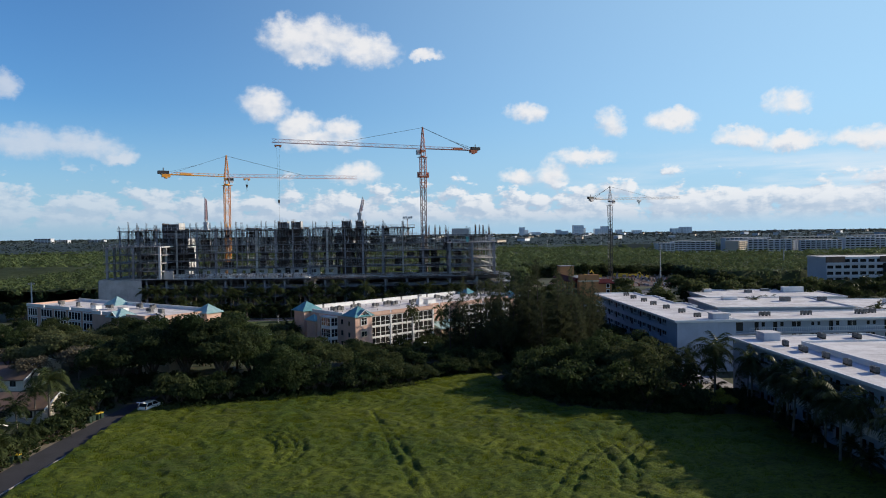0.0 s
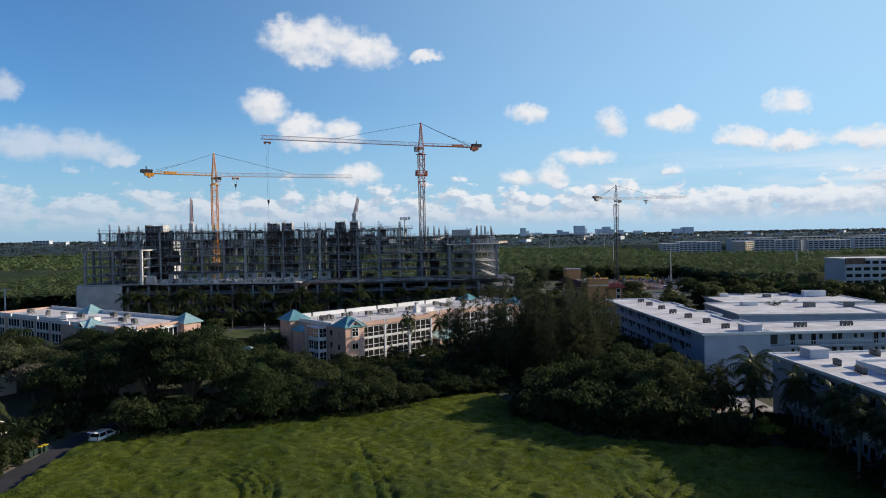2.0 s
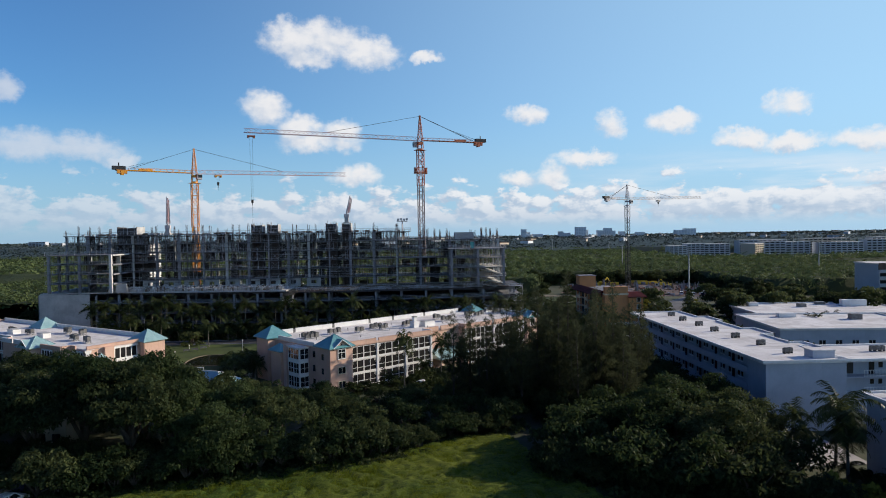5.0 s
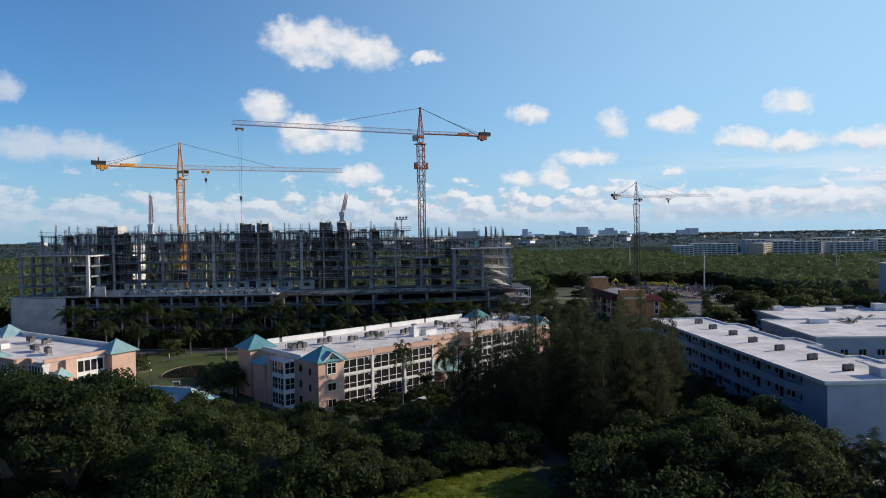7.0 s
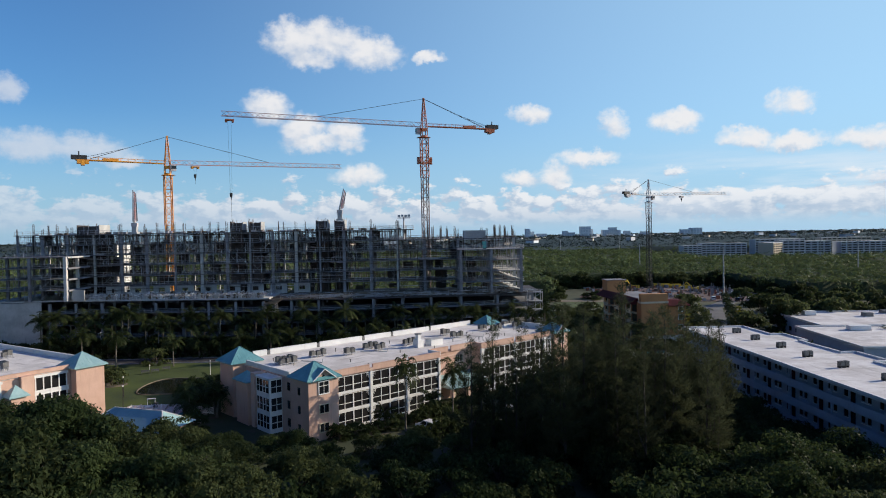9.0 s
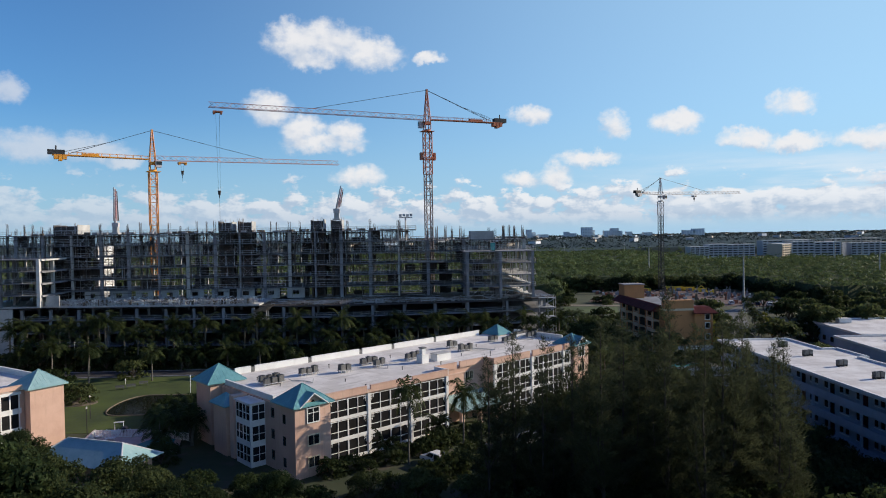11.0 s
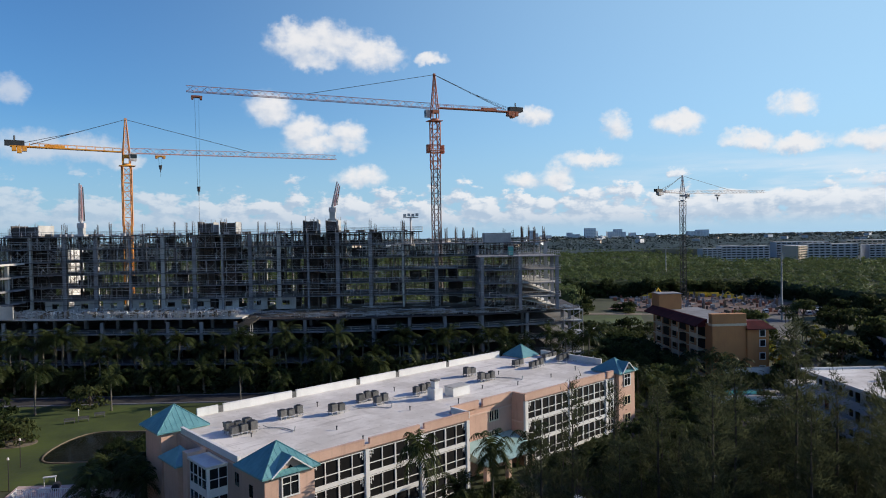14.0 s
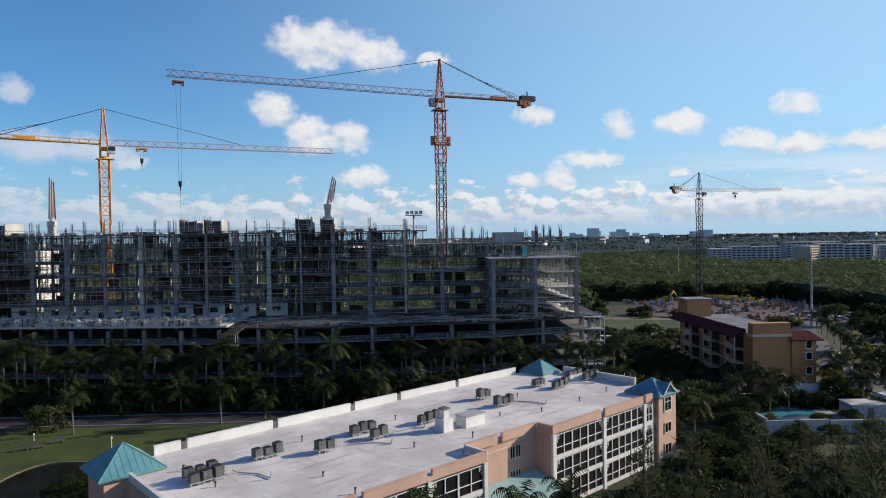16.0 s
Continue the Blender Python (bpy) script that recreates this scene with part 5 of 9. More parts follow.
def air_conditioner(x, y, z, yaw, tall=0.95, wide=0.85, stand=0.45):
    ob = thing("air_conditioner", pose(x, y, z, 0, 0, yaw), "weathered grey box air conditioner on a steel stand on the roof", "air conditioner", "rooftop air conditioners")
    s = Solid()
    w = wide / 2
    for a in (-w + 0.08, w - 0.08):
        for b in (-w + 0.08, w - 0.08):
            s.box(a - 0.04, a + 0.04, b - 0.04, b + 0.04, 0, stand)
    s.box(-w - 0.15, w + 0.15, -w, -w + 0.1, stand - 0.1, stand)
    s.box(-w - 0.15, w + 0.15, w - 0.1, w, stand - 0.1, stand)
    part("stand", s, STEEL, ob)
    s = Solid()
    s.ridged(0, 0, w, w, stand, stand + tall, 7)
    part("casing", s, AC_GREY, ob)
    s = Solid()
    s.beam((0, 0, stand + tall), (0, 0, stand + tall + 0.06), wide * 0.8, 12)
    part("fan_grille", s, DARK_STEEL, ob)
    s = Solid()
    s.tube([(w, 0, stand + 0.2), (w + 0.5, 0.1, stand + 0.15), (w + 0.5, 0.1, 0.03), (w + 1.2, 0.2, 0.03)], [0.03] * 4, 5)
    part("pipe", s, CONCRETE_WHITE, ob)
    return ob


# the middle house; its x runs along the long side, its front faces -y
A_YAW = 40.8
house_a = thing("apartment_house", pose(-31.8, 191.9, 0, 0, 0, A_YAW), "salmon stucco apartment house with teal hip roofs and screened balconies", "building", "salmon apartment houses")
for x0, x1, y0 in ((-1.0, 27.2, -23.6), (27.2, 39.0, -20.4), (39.0, 66.6, -22.6)):
    boxed("wing", PINK, house_a, x0, x1, y0, 1.9, 0, 9.0)
s = Solid()
s.prism([(-0.6, -23.4), (27.0, -23.4), (27.0, -20.2), (39.2, -20.2), (39.2, -22.4), (66.4, -22.4), (66.4, 1.7), (-0.6, 1.7)], 9.0, 9.2)
part("roof_deck", s, ROOF, house_a, "pale weathered flat roof with stains and seams")
# front wall head with gaps for overflow, in pieces
pieces = [(4.3, 11.3), (12.0, 19.2), (19.9, 27.2)]
parapet(house_a, [((a, -23.75), (b, -23.75)) for a, b in pieces], 9.0, 9.95, PINK, 0.3)
parapet(house_a, [((11.3, -23.75), (12.0, -23.75)), ((19.2, -23.75), (19.9, -23.75))], 9.0, 9.35, PINK_PALE, 0.3)
parapet(house_a, [((27.35, -20.55), (32.2, -20.55)), ((33.0, -20.55), (38.8, -20.55))], 9.0, 9.95, PINK, 0.3)
parapet(house_a, [((27.2, -23.9), (27.2, -20.7))], 9.2, 9.95, WHITE, 0.2)
parapet(house_a, [((39.0, -22.75), (48.6, -22.75)), ((49.4, -22.75), (58.2, -22.75)), ((58.9, -22.75), (60.6, -22.75))], 9.0, 9.95, PINK, 0.3)
parapet(house_a, [((39.0, -22.75), (39.0, -20.7))], 9.0, 9.95, PINK, 0.3)
edges = [3.1, 6.6, 17.5, 28.6, 36.3, 47.4, 60.9]
for a, b in zip(edges, edges[1:]):
    parapet(house_a, [((a + 0.35, 1.8), (b - 0.35, 1.8))], 9.2, 10.15, WHITE, 0.25, "white rear parapet")
for x in edges[1:-1]:
    boxed("breeze_block", AC_GREY, house_a, x - 0.33, x + 0.33, 1.7, 1.9, 9.2, 10.05, label="grey breeze block filling the gap in the parapet")
parapet(house_a, [((66.5, -16.6), (66.5, -8.0)), ((66.5, -6.0), (66.5, -3.4))], 9.2, 10.2, WHITE, 0.25)
parapet(house_a, [((62.0, -8.0), (66.5, -8.0)), ((-0.8, -19.0), (-0.8, -4.2))], 9.2, 9.9, WHITE, 0.25)
# towers, small roofs, bay
gable_tower(house_a, -1.3, 4.1, -25.4, -20.2, 9.35, 11.9, TEAL)
gable_tower(house_a, 61.6, 66.2, -23.2, -18.6, 9.35, 11.4, TEAL)
boxed("corner_tower", PINK, house_a, -2.8, 2.4, -3.0, 2.2, 0, 9.3)
ribbed_hip(house_a, -3.4, 2.9, -3.5, 2.7, 9.45, 11.9, TEAL)
boxed("corner_tower", PINK, house_a, 61.9, 66.7, -3.0, 2.2, 0, 9.3)
ribbed_hip(house_a, 61.8, 66.4, -3.0, 2.0, 9.45, 11.4, TEAL)
boxed("corner_tower", PINK, house_a, -3.4, -1.0, -9.6, -5.4, 0, 7.2)
s = Solid()
s.hip(-3.9, -0.8, -10.1, -4.9, 7.35, 8.9)
part("hip_roof", s, TEAL, house_a)
boxed("side_wall", PINK_PALE, house_a, -3.1, -1.0, -11.4, -10.2, 0, 9.0)
# white glazed bay on the end wall
boxed("bay", WHITE, house_a, -3.2, -1.0, -16.8, -12.4, 0, 8.7, label="white glazed stair bay")
boxed("bay_roof", ROOF, house_a, -3.4, -1.0, -17.0, -12.2, 8.7, 8.9)
for f in FLOORS:
    for y0, y1 in ((-16.5, -14.8), (-14.4, -12.7)):
        win = boxed("window", GLASS, house_a, -3.24, -3.2, y0, y1, f + 0.3, f + 2.3)
        s = Solid()
        s.box(-3.3, -3.25, (y0 + y1) / 2 - 0.05, (y0 + y1) / 2 + 0.05, f + 0.3, f + 2.3)
        s.box(-3.3, -3.25, y0, y1, f + 1.2, f + 1.28)
        part("frame", s, WHITE, win)
    win = boxed("window", GLASS, house_a, -2.9, -1.1, -16.84, -16.8, f + 0.3, f + 2.3)
    s = Solid()
    s.box(-2.05, -1.95, -16.9, -16.85, f + 0.3, f + 2.3)
    s.box(-2.9, -1.1, -16.9, -16.85, f + 1.2, f + 1.28)
    part("frame", s, WHITE, win)
    boxed("window", GLASS, house_a, -1.05, -1.0, -19.4, -18.6, f + 0.8, f + 2.1)
    boxed("window", GLASS, house_a, -1.35, -1.3, -23.0, -22.3, f + 0.7, f + 1.9)
# screened balconies
for x0, x1, panes in ((4.7, 11.4, 4), (11.9, 19.3, 4), (19.8, 26.8, 4)):
    screened_bay(house_a, x0, x1, -23.75, panes)
for x0, x1, panes in ((39.7, 49.0, 6), (49.6, 58.4, 6), (58.9, 60.7, 2)):
    screened_bay(house_a, x0, x1, -22.75, panes)
for x in (4.45, 11.65, 19.55, 27.0):
    boxed("pilaster", WHITE, house_a, x - 0.25, x + 0.25, -23.95, -23.6, 0, 8.9)
for x in (39.3, 49.3, 58.65):
    boxed("pilaster", WHITE, house_a, x - 0.28, x + 0.28, -22.95, -22.6, 0, 8.9)
boxed("trim", PINK_PALE, house_a, 27.3, 38.9, -20.5, -20.4, 8.0, 8.2)
boxed("trim", PINK_PALE, house_a, 38.85, 39.0, -22.4, -20.6, 5.9, 6.1)
for z in (3.9, 6.7):
    for x in (34.5, 35.45):
        small_window(house_a, x, x + 0.75, -20.4, z, z + 1.35)
# entrance canopy
s = Solid()
s.prism([(29.0, -25.2), (38.6, -25.2), (38.6, -20.4), (29.0, -20.4)], 2.9, 3.1)
s.face((28.8, -25.5, 3.1), (38.7, -25.5, 3.1), (38.7, -20.5, 4.7), (28.8, -20.5, 4.7))
s.face((28.8, -25.5, 3.1), (28.8, -20.5, 4.7), (28.8, -20.5, 3.1))
part("entrance_roof", s, TEAL_PALE, house_a, "green sloping metal roof over the entrance")
for x in (29.4, 33.5, 38.0):
    boxed("pillar", PINK_PALE, house_a, x - 0.3, x + 0.3, -25.0, -24.4, 0, 2.9)
boxed("door", CREAM, house_a, 33.0, 35.0, -20.46, -20.4, 0.1, 2.4)
# rooftop plant
vent = thing("roof_vent", pose(0.4, 202.0, 9.2, 0, 0, A_YAW), "white square roof chimney with a smaller top", "chimney")
boxed("base", WHITE, vent, -0.75, 0.75, -0.75, 0.75, 0, 1.5)
boxed("stack", WHITE, vent, -0.4, 0.4, -0.4, 0.4, 1.5, 2.5)
boxed("cap", AC_GREY, vent, -0.5, 0.5, -0.5, 0.5, 2.5, 2.7)
box = thing("roof_hatch", pose(3.6, 204.3, 9.2, 0, 0, A_YAW), "low white roof hatch box", "roof hatch")
boxed("body", WHITE, box, -1.6, 1.6, -0.9, 0.9, 0, 1.25)
boxed("lid", CONCRETE_WHITE, box, -1.7, 1.7, -1.0, 1.0, 1.25, 1.35)
rng = random.Random(4)
for x, y, n_units, rows in ((-22.7, 187.8, 3, 2), (-18.1, 193.9, 3, 1), (-12.4, 195.2, 2, 1), (-9.0, 201.6, 3, 1), (-7.0, 199.6, 2, 1), (-1.4, 205.4, 3, 1), (6.2, 216.3, 2, 1), (8.6, 212.6, 3, 1), (15.0, 223.2, 2, 1), (18.0, 222.0, 3, 1), (21.4, 228.2, 3, 1), (23.8, 227.4, 3, 1)):
    for i in range(n_units):
        for j in range(rows):
            c, sn = math.cos(radians(A_YAW)), math.sin(radians(A_YAW))
            u, v = (i - n_units / 2 + 0.5) * 1.15, (j - rows / 2 + 0.5) * 1.3
            air_conditioner(x + u * c - v * sn, y + u * sn + v * c, 9.2, A_YAW + rng.uniform(-6, 6), rng.uniform(0.75, 1.05), rng.uniform(0.75, 0.95), rng.uniform(0.3, 0.5))

for x, y, h in ((-25.5, 190.5, 0.5), (-21, 186, 0.4), (-15.5, 199, 0.6), (-11.5, 188, 0.4), (-5.5, 207, 0.5), (-3, 196, 0.5), (3.5, 199, 0.6), (7.5, 207.5, 0.4), (11, 217, 0.5), (13, 209, 0.5), (19, 214, 0.5), (24, 219, 0.6), (26, 213, 0.4), (-8, 183.5, 0.5)):
    ob = thing("vent_pipe", pose(x, y, 9.2, 0, 0, rng.uniform(0, 360)), "small grey vent pipe standing on the roof", "vent", "roof vent pipes")
    s = Solid()
    s.beam((0, 0, 0), (0, 0, h), 0.16, 8)
    part("pipe", s, AC_GREY, ob)
    s = Solid()
    s.beam((0, 0, h), (0, 0, h + 0.08), 0.26, 8)
    part("cap", s, DARK_STEEL, ob)
for k, (x, y, long) in enumerate(((-20.5, 189.5, 4.5), (-10.5, 197.2, 5.0), (-5.5, 201.5, 4.0), (9.6, 214.6, 5.0), (19.6, 224.2, 4.0), (25.2, 226.0, 4.5))):
    ob = thing("refrigerant_pipe", pose(x, y, 9.2, 0, 0, A_YAW - 60 + 25 * (k % 3)), "bent insulated pipe lying on the roof", "pipe", "roof pipes")
    s = Solid()
    s.tube([(0, 0, 0.35), (0.6, 0.1, 0.12), (long * 0.6, 0.3, 0.1), (long, -0.4, 0.1), (long + 0.1, -0.4, 0.7)], [0.07] * 5, 6)
    part("pipe", s, CONCRETE_WHITE, ob)

# the house on the other side of the lawn
B_YAW = -34.8
house_b = thing("apartment_house", pose(-59.0, 191.4, 0, 0, 0, B_YAW), "salmon stucco apartment house with teal roofs paled by painted sky sheen, white windows", "building", "salmon apartment houses")
boxed("wing", PINK, house_b, -71.0, 0.6, -15.0, 1.9, 0, 9.0)
boxed("wing", PINK, house_b, -30.0, -5.0, -17.0, -15.0, 0, 9.0)
boxed("roof_deck", ROOF, house_b, -70.7, 0.4, -14.8, 1.7, 9.0, 9.2, label="pale weathered flat roof")
boxed("roof_deck", ROOF, house_b, -29.8, -5.2, -16.8, -14.8, 9.0, 9.19)
parapet(house_b, [((-71.0, 1.8), (-3.6, 1.8))], 9.0, 10.0, WHITE, 0.25, "bluish white rear parapet")
parapet(house_b, [((-71.0, -15.0), (-60.4, -15.0)), ((-59.6, -15.0), (-45.4, -15.0)), ((-44.6, -15.0), (-30.2, -15.0)), ((-29.9, -17.1), (-25.2, -17.1)), ((-24.6, -17.1), (-19.2, -17.1))], 9.0, 9.9, WHITE, 0.3, "pale weathered front parapet")
parapet(house_b, [((-13.2, -17.1), (-5.0, -17.1)), ((-4.8, -15.1), (-3.0, -15.1))], 9.0, 9.7, PINK, 0.3)
parapet(house_b, [((-71.0, -15.0), (-71.0, 1.7)), ((-5.0, -17.0), (-5.0, -15.2)), ((-30.0, -17.0), (-30.0, -15.2))], 9.0, 9.7, PINK, 0.3)
boxed("corner_tower", PINK, house_b, -2.6, 2.4, -3.0, 2.0, 0, 9.2)
ribbed_hip(house_b, -3.2, 2.9, -3.5, 2.5, 9.35, 11.7, TEAL_PALE)
gable_tower(house_b, -19.0, -13.5, -19.0, -14.0, 8.9, 11.2, TEAL_PALE)
boxed("corner_tower", PINK, house_b, -48.0, -43.0, -2.0, 2.4, 0, 9.2)
ribbed_hip(house_b, -48.5, -42.5, -2.6, 2.9, 9.35, 11.9, TEAL_PALE)
boxed("corner_tower", PINK, house_b, -7.6, -5.2, -19.0, -17.0, 0, 6.6)
s = Solid()
s.hip(-8.2, -4.6, -19.5, -15.9, 6.75, 8.4)
part("hip_roof", s, TEAL_PALE, house_b)
for f in FLOORS[1:]:
    for x0, x1, y in ((-4.4, -0.2, -15.0), (-12.6, -8.4, -17.0), (-38.0, -31.5, -15.0), (-46.0, -39.5, -15.0), (-54.0, -47.5, -15.0), (-62.0, -55.5, -15.0), (-70.0, -64.5, -15.0)):
        bay = boxed("balcony_screen", SCREEN, house_b, x0, x1, y - 0.1, y - 0.04, f + 0.2, f + 2.3)
        s = Solid()
        for k in range(5):
            xx = x0 + (x1 - x0) * k / 4
            s.box(xx - 0.1, xx + 0.1, y - 0.2, y - 0.1, f, f + 2.5)
        s.box(x0 - 0.1, x1 + 0.1, y - 0.22, y - 0.1, f + 2.3, f + 2.6)
        s.box(x0 - 0.1, x1 + 0.1, y - 0.22, y - 0.1, f - 0.1, f + 0.2)
        part("frame", s, WHITE, bay)
boxed("pier", PINK, house_b, 0.6, 1.5, -11.4, -9.4, 0, 9.3)
boxed("corner_tower", PINK, house_b, 0.6, 2.8, -13.6, -11.4, 0, 6.4)
s = Solid()
s.hip(0.4, 3.3, -14.1, -10.9, 6.55, 8.3)
part("hip_roof", s, TEAL_PALE, house_b)
parapet(house_b, [((0.5, -14.8), (0.5, -3.2))], 9.2, 9.8, PINK, 0.3)
for f in FLOORS:
    for y0, y1 in ((-8.9, -3.8), (-15.0, -14.2)):
        bay = boxed("balcony_screen", SCREEN, house_b, 0.64, 0.7, y0, y1, f + 0.25, f + 2.35)
        s = Solid()
        for k in range(5):
            yy = y0 + (y1 - y0) * k / 4
            s.box(0.7, 0.8, yy - 0.09, yy + 0.09, f, f + 2.5)
        s.box(0.7, 0.82, y0 - 0.3, y1 + 0.3, f + 2.35, f + 2.8)
        s.box(0.7, 0.82, y0 - 0.3, y1 + 0.3, f - 0.15, f + 0.25)
        part("frame", s, WHITE, bay)
for x in (-10, -16, -23, -29, -36, -44, -52, -62):
    for k in range(3):
        m = pose(-59.0, 191.4, 0, 0, 0, B_YAW) @ pose(x + 1.2 * k, -7 + (3.5 if x % 2 else -2.5) + rng.uniform(-0.8, 0.8), 9.2)
        air_conditioner(*m.translation, B_YAW, rng.uniform(0.75, 1.05))
for x in (-26, -40):
    m = pose(-59.0, 191.4, 0, 0, 0, B_YAW) @ pose(x, -10, 9.2)
    ob = thing("roof_hatch", m, "low white roof hatch box", "roof hatch")
    boxed("body", WHITE, ob, -1.4, 1.4, -0.9, 0.9, 0, 1.1)
    boxed("lid", CONCRETE_WHITE, ob, -1.5, 1.5, -1.0, 1.0, 1.1, 1.2)


# ---- the white apartment blocks ----
def gallery_wall(parent, x, y0, y1, floors, storey, deep, out=-1, rail=False, roof=True):
    """Open galleries facing along x (out=-1: to -x): solid balustrade bands, recessed wall with doors and windows, posts."""
    back = x - out * deep
    lo, hi = min(x, back), max(x, back)
    for k in range(floors):
        z = k * storey
        if k:
            s = Solid()
            s.box(lo, hi, y0, y1, z - 0.2, z)
            part("gallery_floor", s, WHITE_WALL, parent)
        if rail and k:
            s = Solid()
            for h in (0.12, 1.0):
                s.beam((x - out * 0.08, y0, z + h), (x - out * 0.08, y1, z + h), 0.08)
            for yy in np.arange(y0, y1, 0.24):
                s.box(x - out * 0.08 - 0.03, x - out * 0.08 + 0.03, yy - 0.055, yy + 0.055, z, z + 1.0)
            part("railing", s, WHITE, parent, "white gallery railing")
        else:
            s = Solid()
            s.box(x - 0.06, x + 0.06, y0, y1, z, z + 1.0)
            part("balustrade", s, WHITE_WALL, parent, "solid white gallery balustrade")
    n_bays = int((y1 - y0) / 3.4)
    step = (y1 - y0) / n_bays
    for k in range(floors):
        z = k * storey
        for i in range(n_bays):
            yy = y0 + step * i
            face = back + out * 0.03
            if i % 2 == 0:
                boxed("door", GLASS if (i + k) % 3 else TILE_DARK, parent, face - 0.03, face + 0.03, yy + 0.5, yy + 1.4, z + 0.02, z + 2.1)
                win = boxed("window", GLASS, parent, face - 0.03, face + 0.03, yy + 2.0, yy + 2.7, z + 1.0, z + 2.1)
            else:
                win = boxed("window", GLASS, parent, face - 0.03, face + 0.03, yy + 0.9, yy + 1.5, z + 1.15, z + 2.05)
                win = boxed("window", GLASS, parent, face - 0.03, face + 0.03, yy + 2.1, yy + 2.7, z + 1.15, z + 2.05)
            s = Solid()
            s.box(face - 0.06, face + 0.06, yy + 0.8 if i % 2 else yy + 1.9, yy + 2.8, z + 0.9, z + 0.99)
            part("sill", s, WHITE, win)
            if i % 3 == 0:
                boxed("post", WHITE_WALL, parent, x - out * 0.1 - 0.1, x - out * 0.1 + 0.1, yy - 0.1, yy + 0.1, z + 1.0, z + storey - 0.2)


def roof_unit(x, y, z, yaw=0.0, n_units=2):
    ob = thing("air_conditioner", pose(x, y, z, 0, 0, yaw), "rusty grey rooftop air conditioner group on a frame", "air conditioner", "rooftop air conditioners")
    ob.scale = (0.66, 0.66, 0.66)
    for k in range(n_units):
        for dx in (-0.5, 0.5):
            boxed("leg", DARK_STEEL, ob, 1.3 * k + dx - 0.05, 1.3 * k + dx + 0.05, -0.45, 0.45, 0, 0.45)
    for k in range(n_units):
        s = Solid()
        s.ridged(1.3 * k, 0, 0.56, 0.5, 0.45, 1.45, 6)
        part("casing", s, AC_GREY, ob)
        s = Solid()
        s.beam((1.3 * k, 0, 1.45), (1.3 * k, 0, 1.52), 0.8, 10)
        part("fan_grille", s, DARK_STEEL, ob)
    return ob


def roof_rim(parent, outline, z, h=0.3, t=0.3):
    s = Solid()
    for a, b in zip(outline, outline[1:] + outline[:1]):
        d = Vector((b[0] - a[0], b[1] - a[1])).normalized() * t / 2
        s.beam((a[0] - d.x, a[1] - d.y, z + h / 2), (b[0] + d.x, b[1] + d.y, z + h / 2), t)
    part("roof_rim", s, WHITE, parent)


# four storeys with open galleries towards the trees
one = thing("white_apartment_block", pose(62, 160, 0), "white four-storey apartment block with open galleries and flat roof", "building", "white apartment blocks")
ox, oy = 62, 160
L = lambda *v: tuple(c - (ox if i < 2 else oy if i < 4 else 0) for i, c in enumerate(v))
RZ = 11.0
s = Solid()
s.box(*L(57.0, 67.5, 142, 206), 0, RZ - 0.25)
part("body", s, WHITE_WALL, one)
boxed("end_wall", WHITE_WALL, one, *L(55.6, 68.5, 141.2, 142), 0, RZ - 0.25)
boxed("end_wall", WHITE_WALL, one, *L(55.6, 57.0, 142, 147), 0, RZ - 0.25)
s = Solid()
s.prism([(x - ox, y - oy) for x, y in ((55.0, 140.8), (69.0, 140.8), (69.0, 150), (71.5, 150), (71.5, 158), (69, 158), (69, 168), (71.5, 168), (71.5, 176), (69, 176), (69, 188), (70.5, 188), (70.5, 196), (68, 196), (68, 207), (55.0, 207))], RZ - 0.25, RZ)
part("roof_deck", s, ROOF_WHITE, one, "sunlit white flat roof with worn patches")
roof_rim(one, [(x - ox, y - oy) for x, y in ((55.1, 140.9), (68.9, 140.9), (68.9, 150), (71.4, 150), (71.4, 158), (68.9, 158), (68.9, 168), (71.4, 168), (71.4, 176), (68.9, 176), (68.9, 188), (70.4, 188), (70.4, 196), (67.9, 196), (67.9, 206.9), (55.1, 206.9))], RZ)
gallery_wall(one, 55.6 - ox, 147 - oy, 206 - oy, 4, 2.72, 1.4)
for y in np.arange(148, 205, 8.5):
    roof_unit(62.0 + random.uniform(-0.8, 0.8), float(y), RZ, 15)
ob = thing("roof_hatch", pose(66.2, 144.6, RZ), "white boxy stair head on the roof", "roof hatch")
boxed("body", WHITE_WALL, ob, -1.8, 1.8, -1.2, 1.2, 0, 1.2)
boxed("lid", ROOF_WHITE, ob, -1.95, 1.95, -1.35, 1.35, 1.2, 1.35)

# its wing running away to the side
wing = thing("white_apartment_block", pose(98, 146, 0), "long white apartment wing with galleries and windows", "building", "white apartment blocks")
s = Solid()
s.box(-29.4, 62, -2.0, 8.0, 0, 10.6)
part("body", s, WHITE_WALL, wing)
boxed("roof_deck", ROOF_WHITE, wing, -29.3, 63, -4.4, 9.0, 10.6, 10.85, label="sunlit white flat roof with worn patches")
roof_rim(wing, [(-29.2, -4.3), (62.9, -4.3), (62.9, 8.9), (-29.2, 8.9)], 10.85, 0.22)
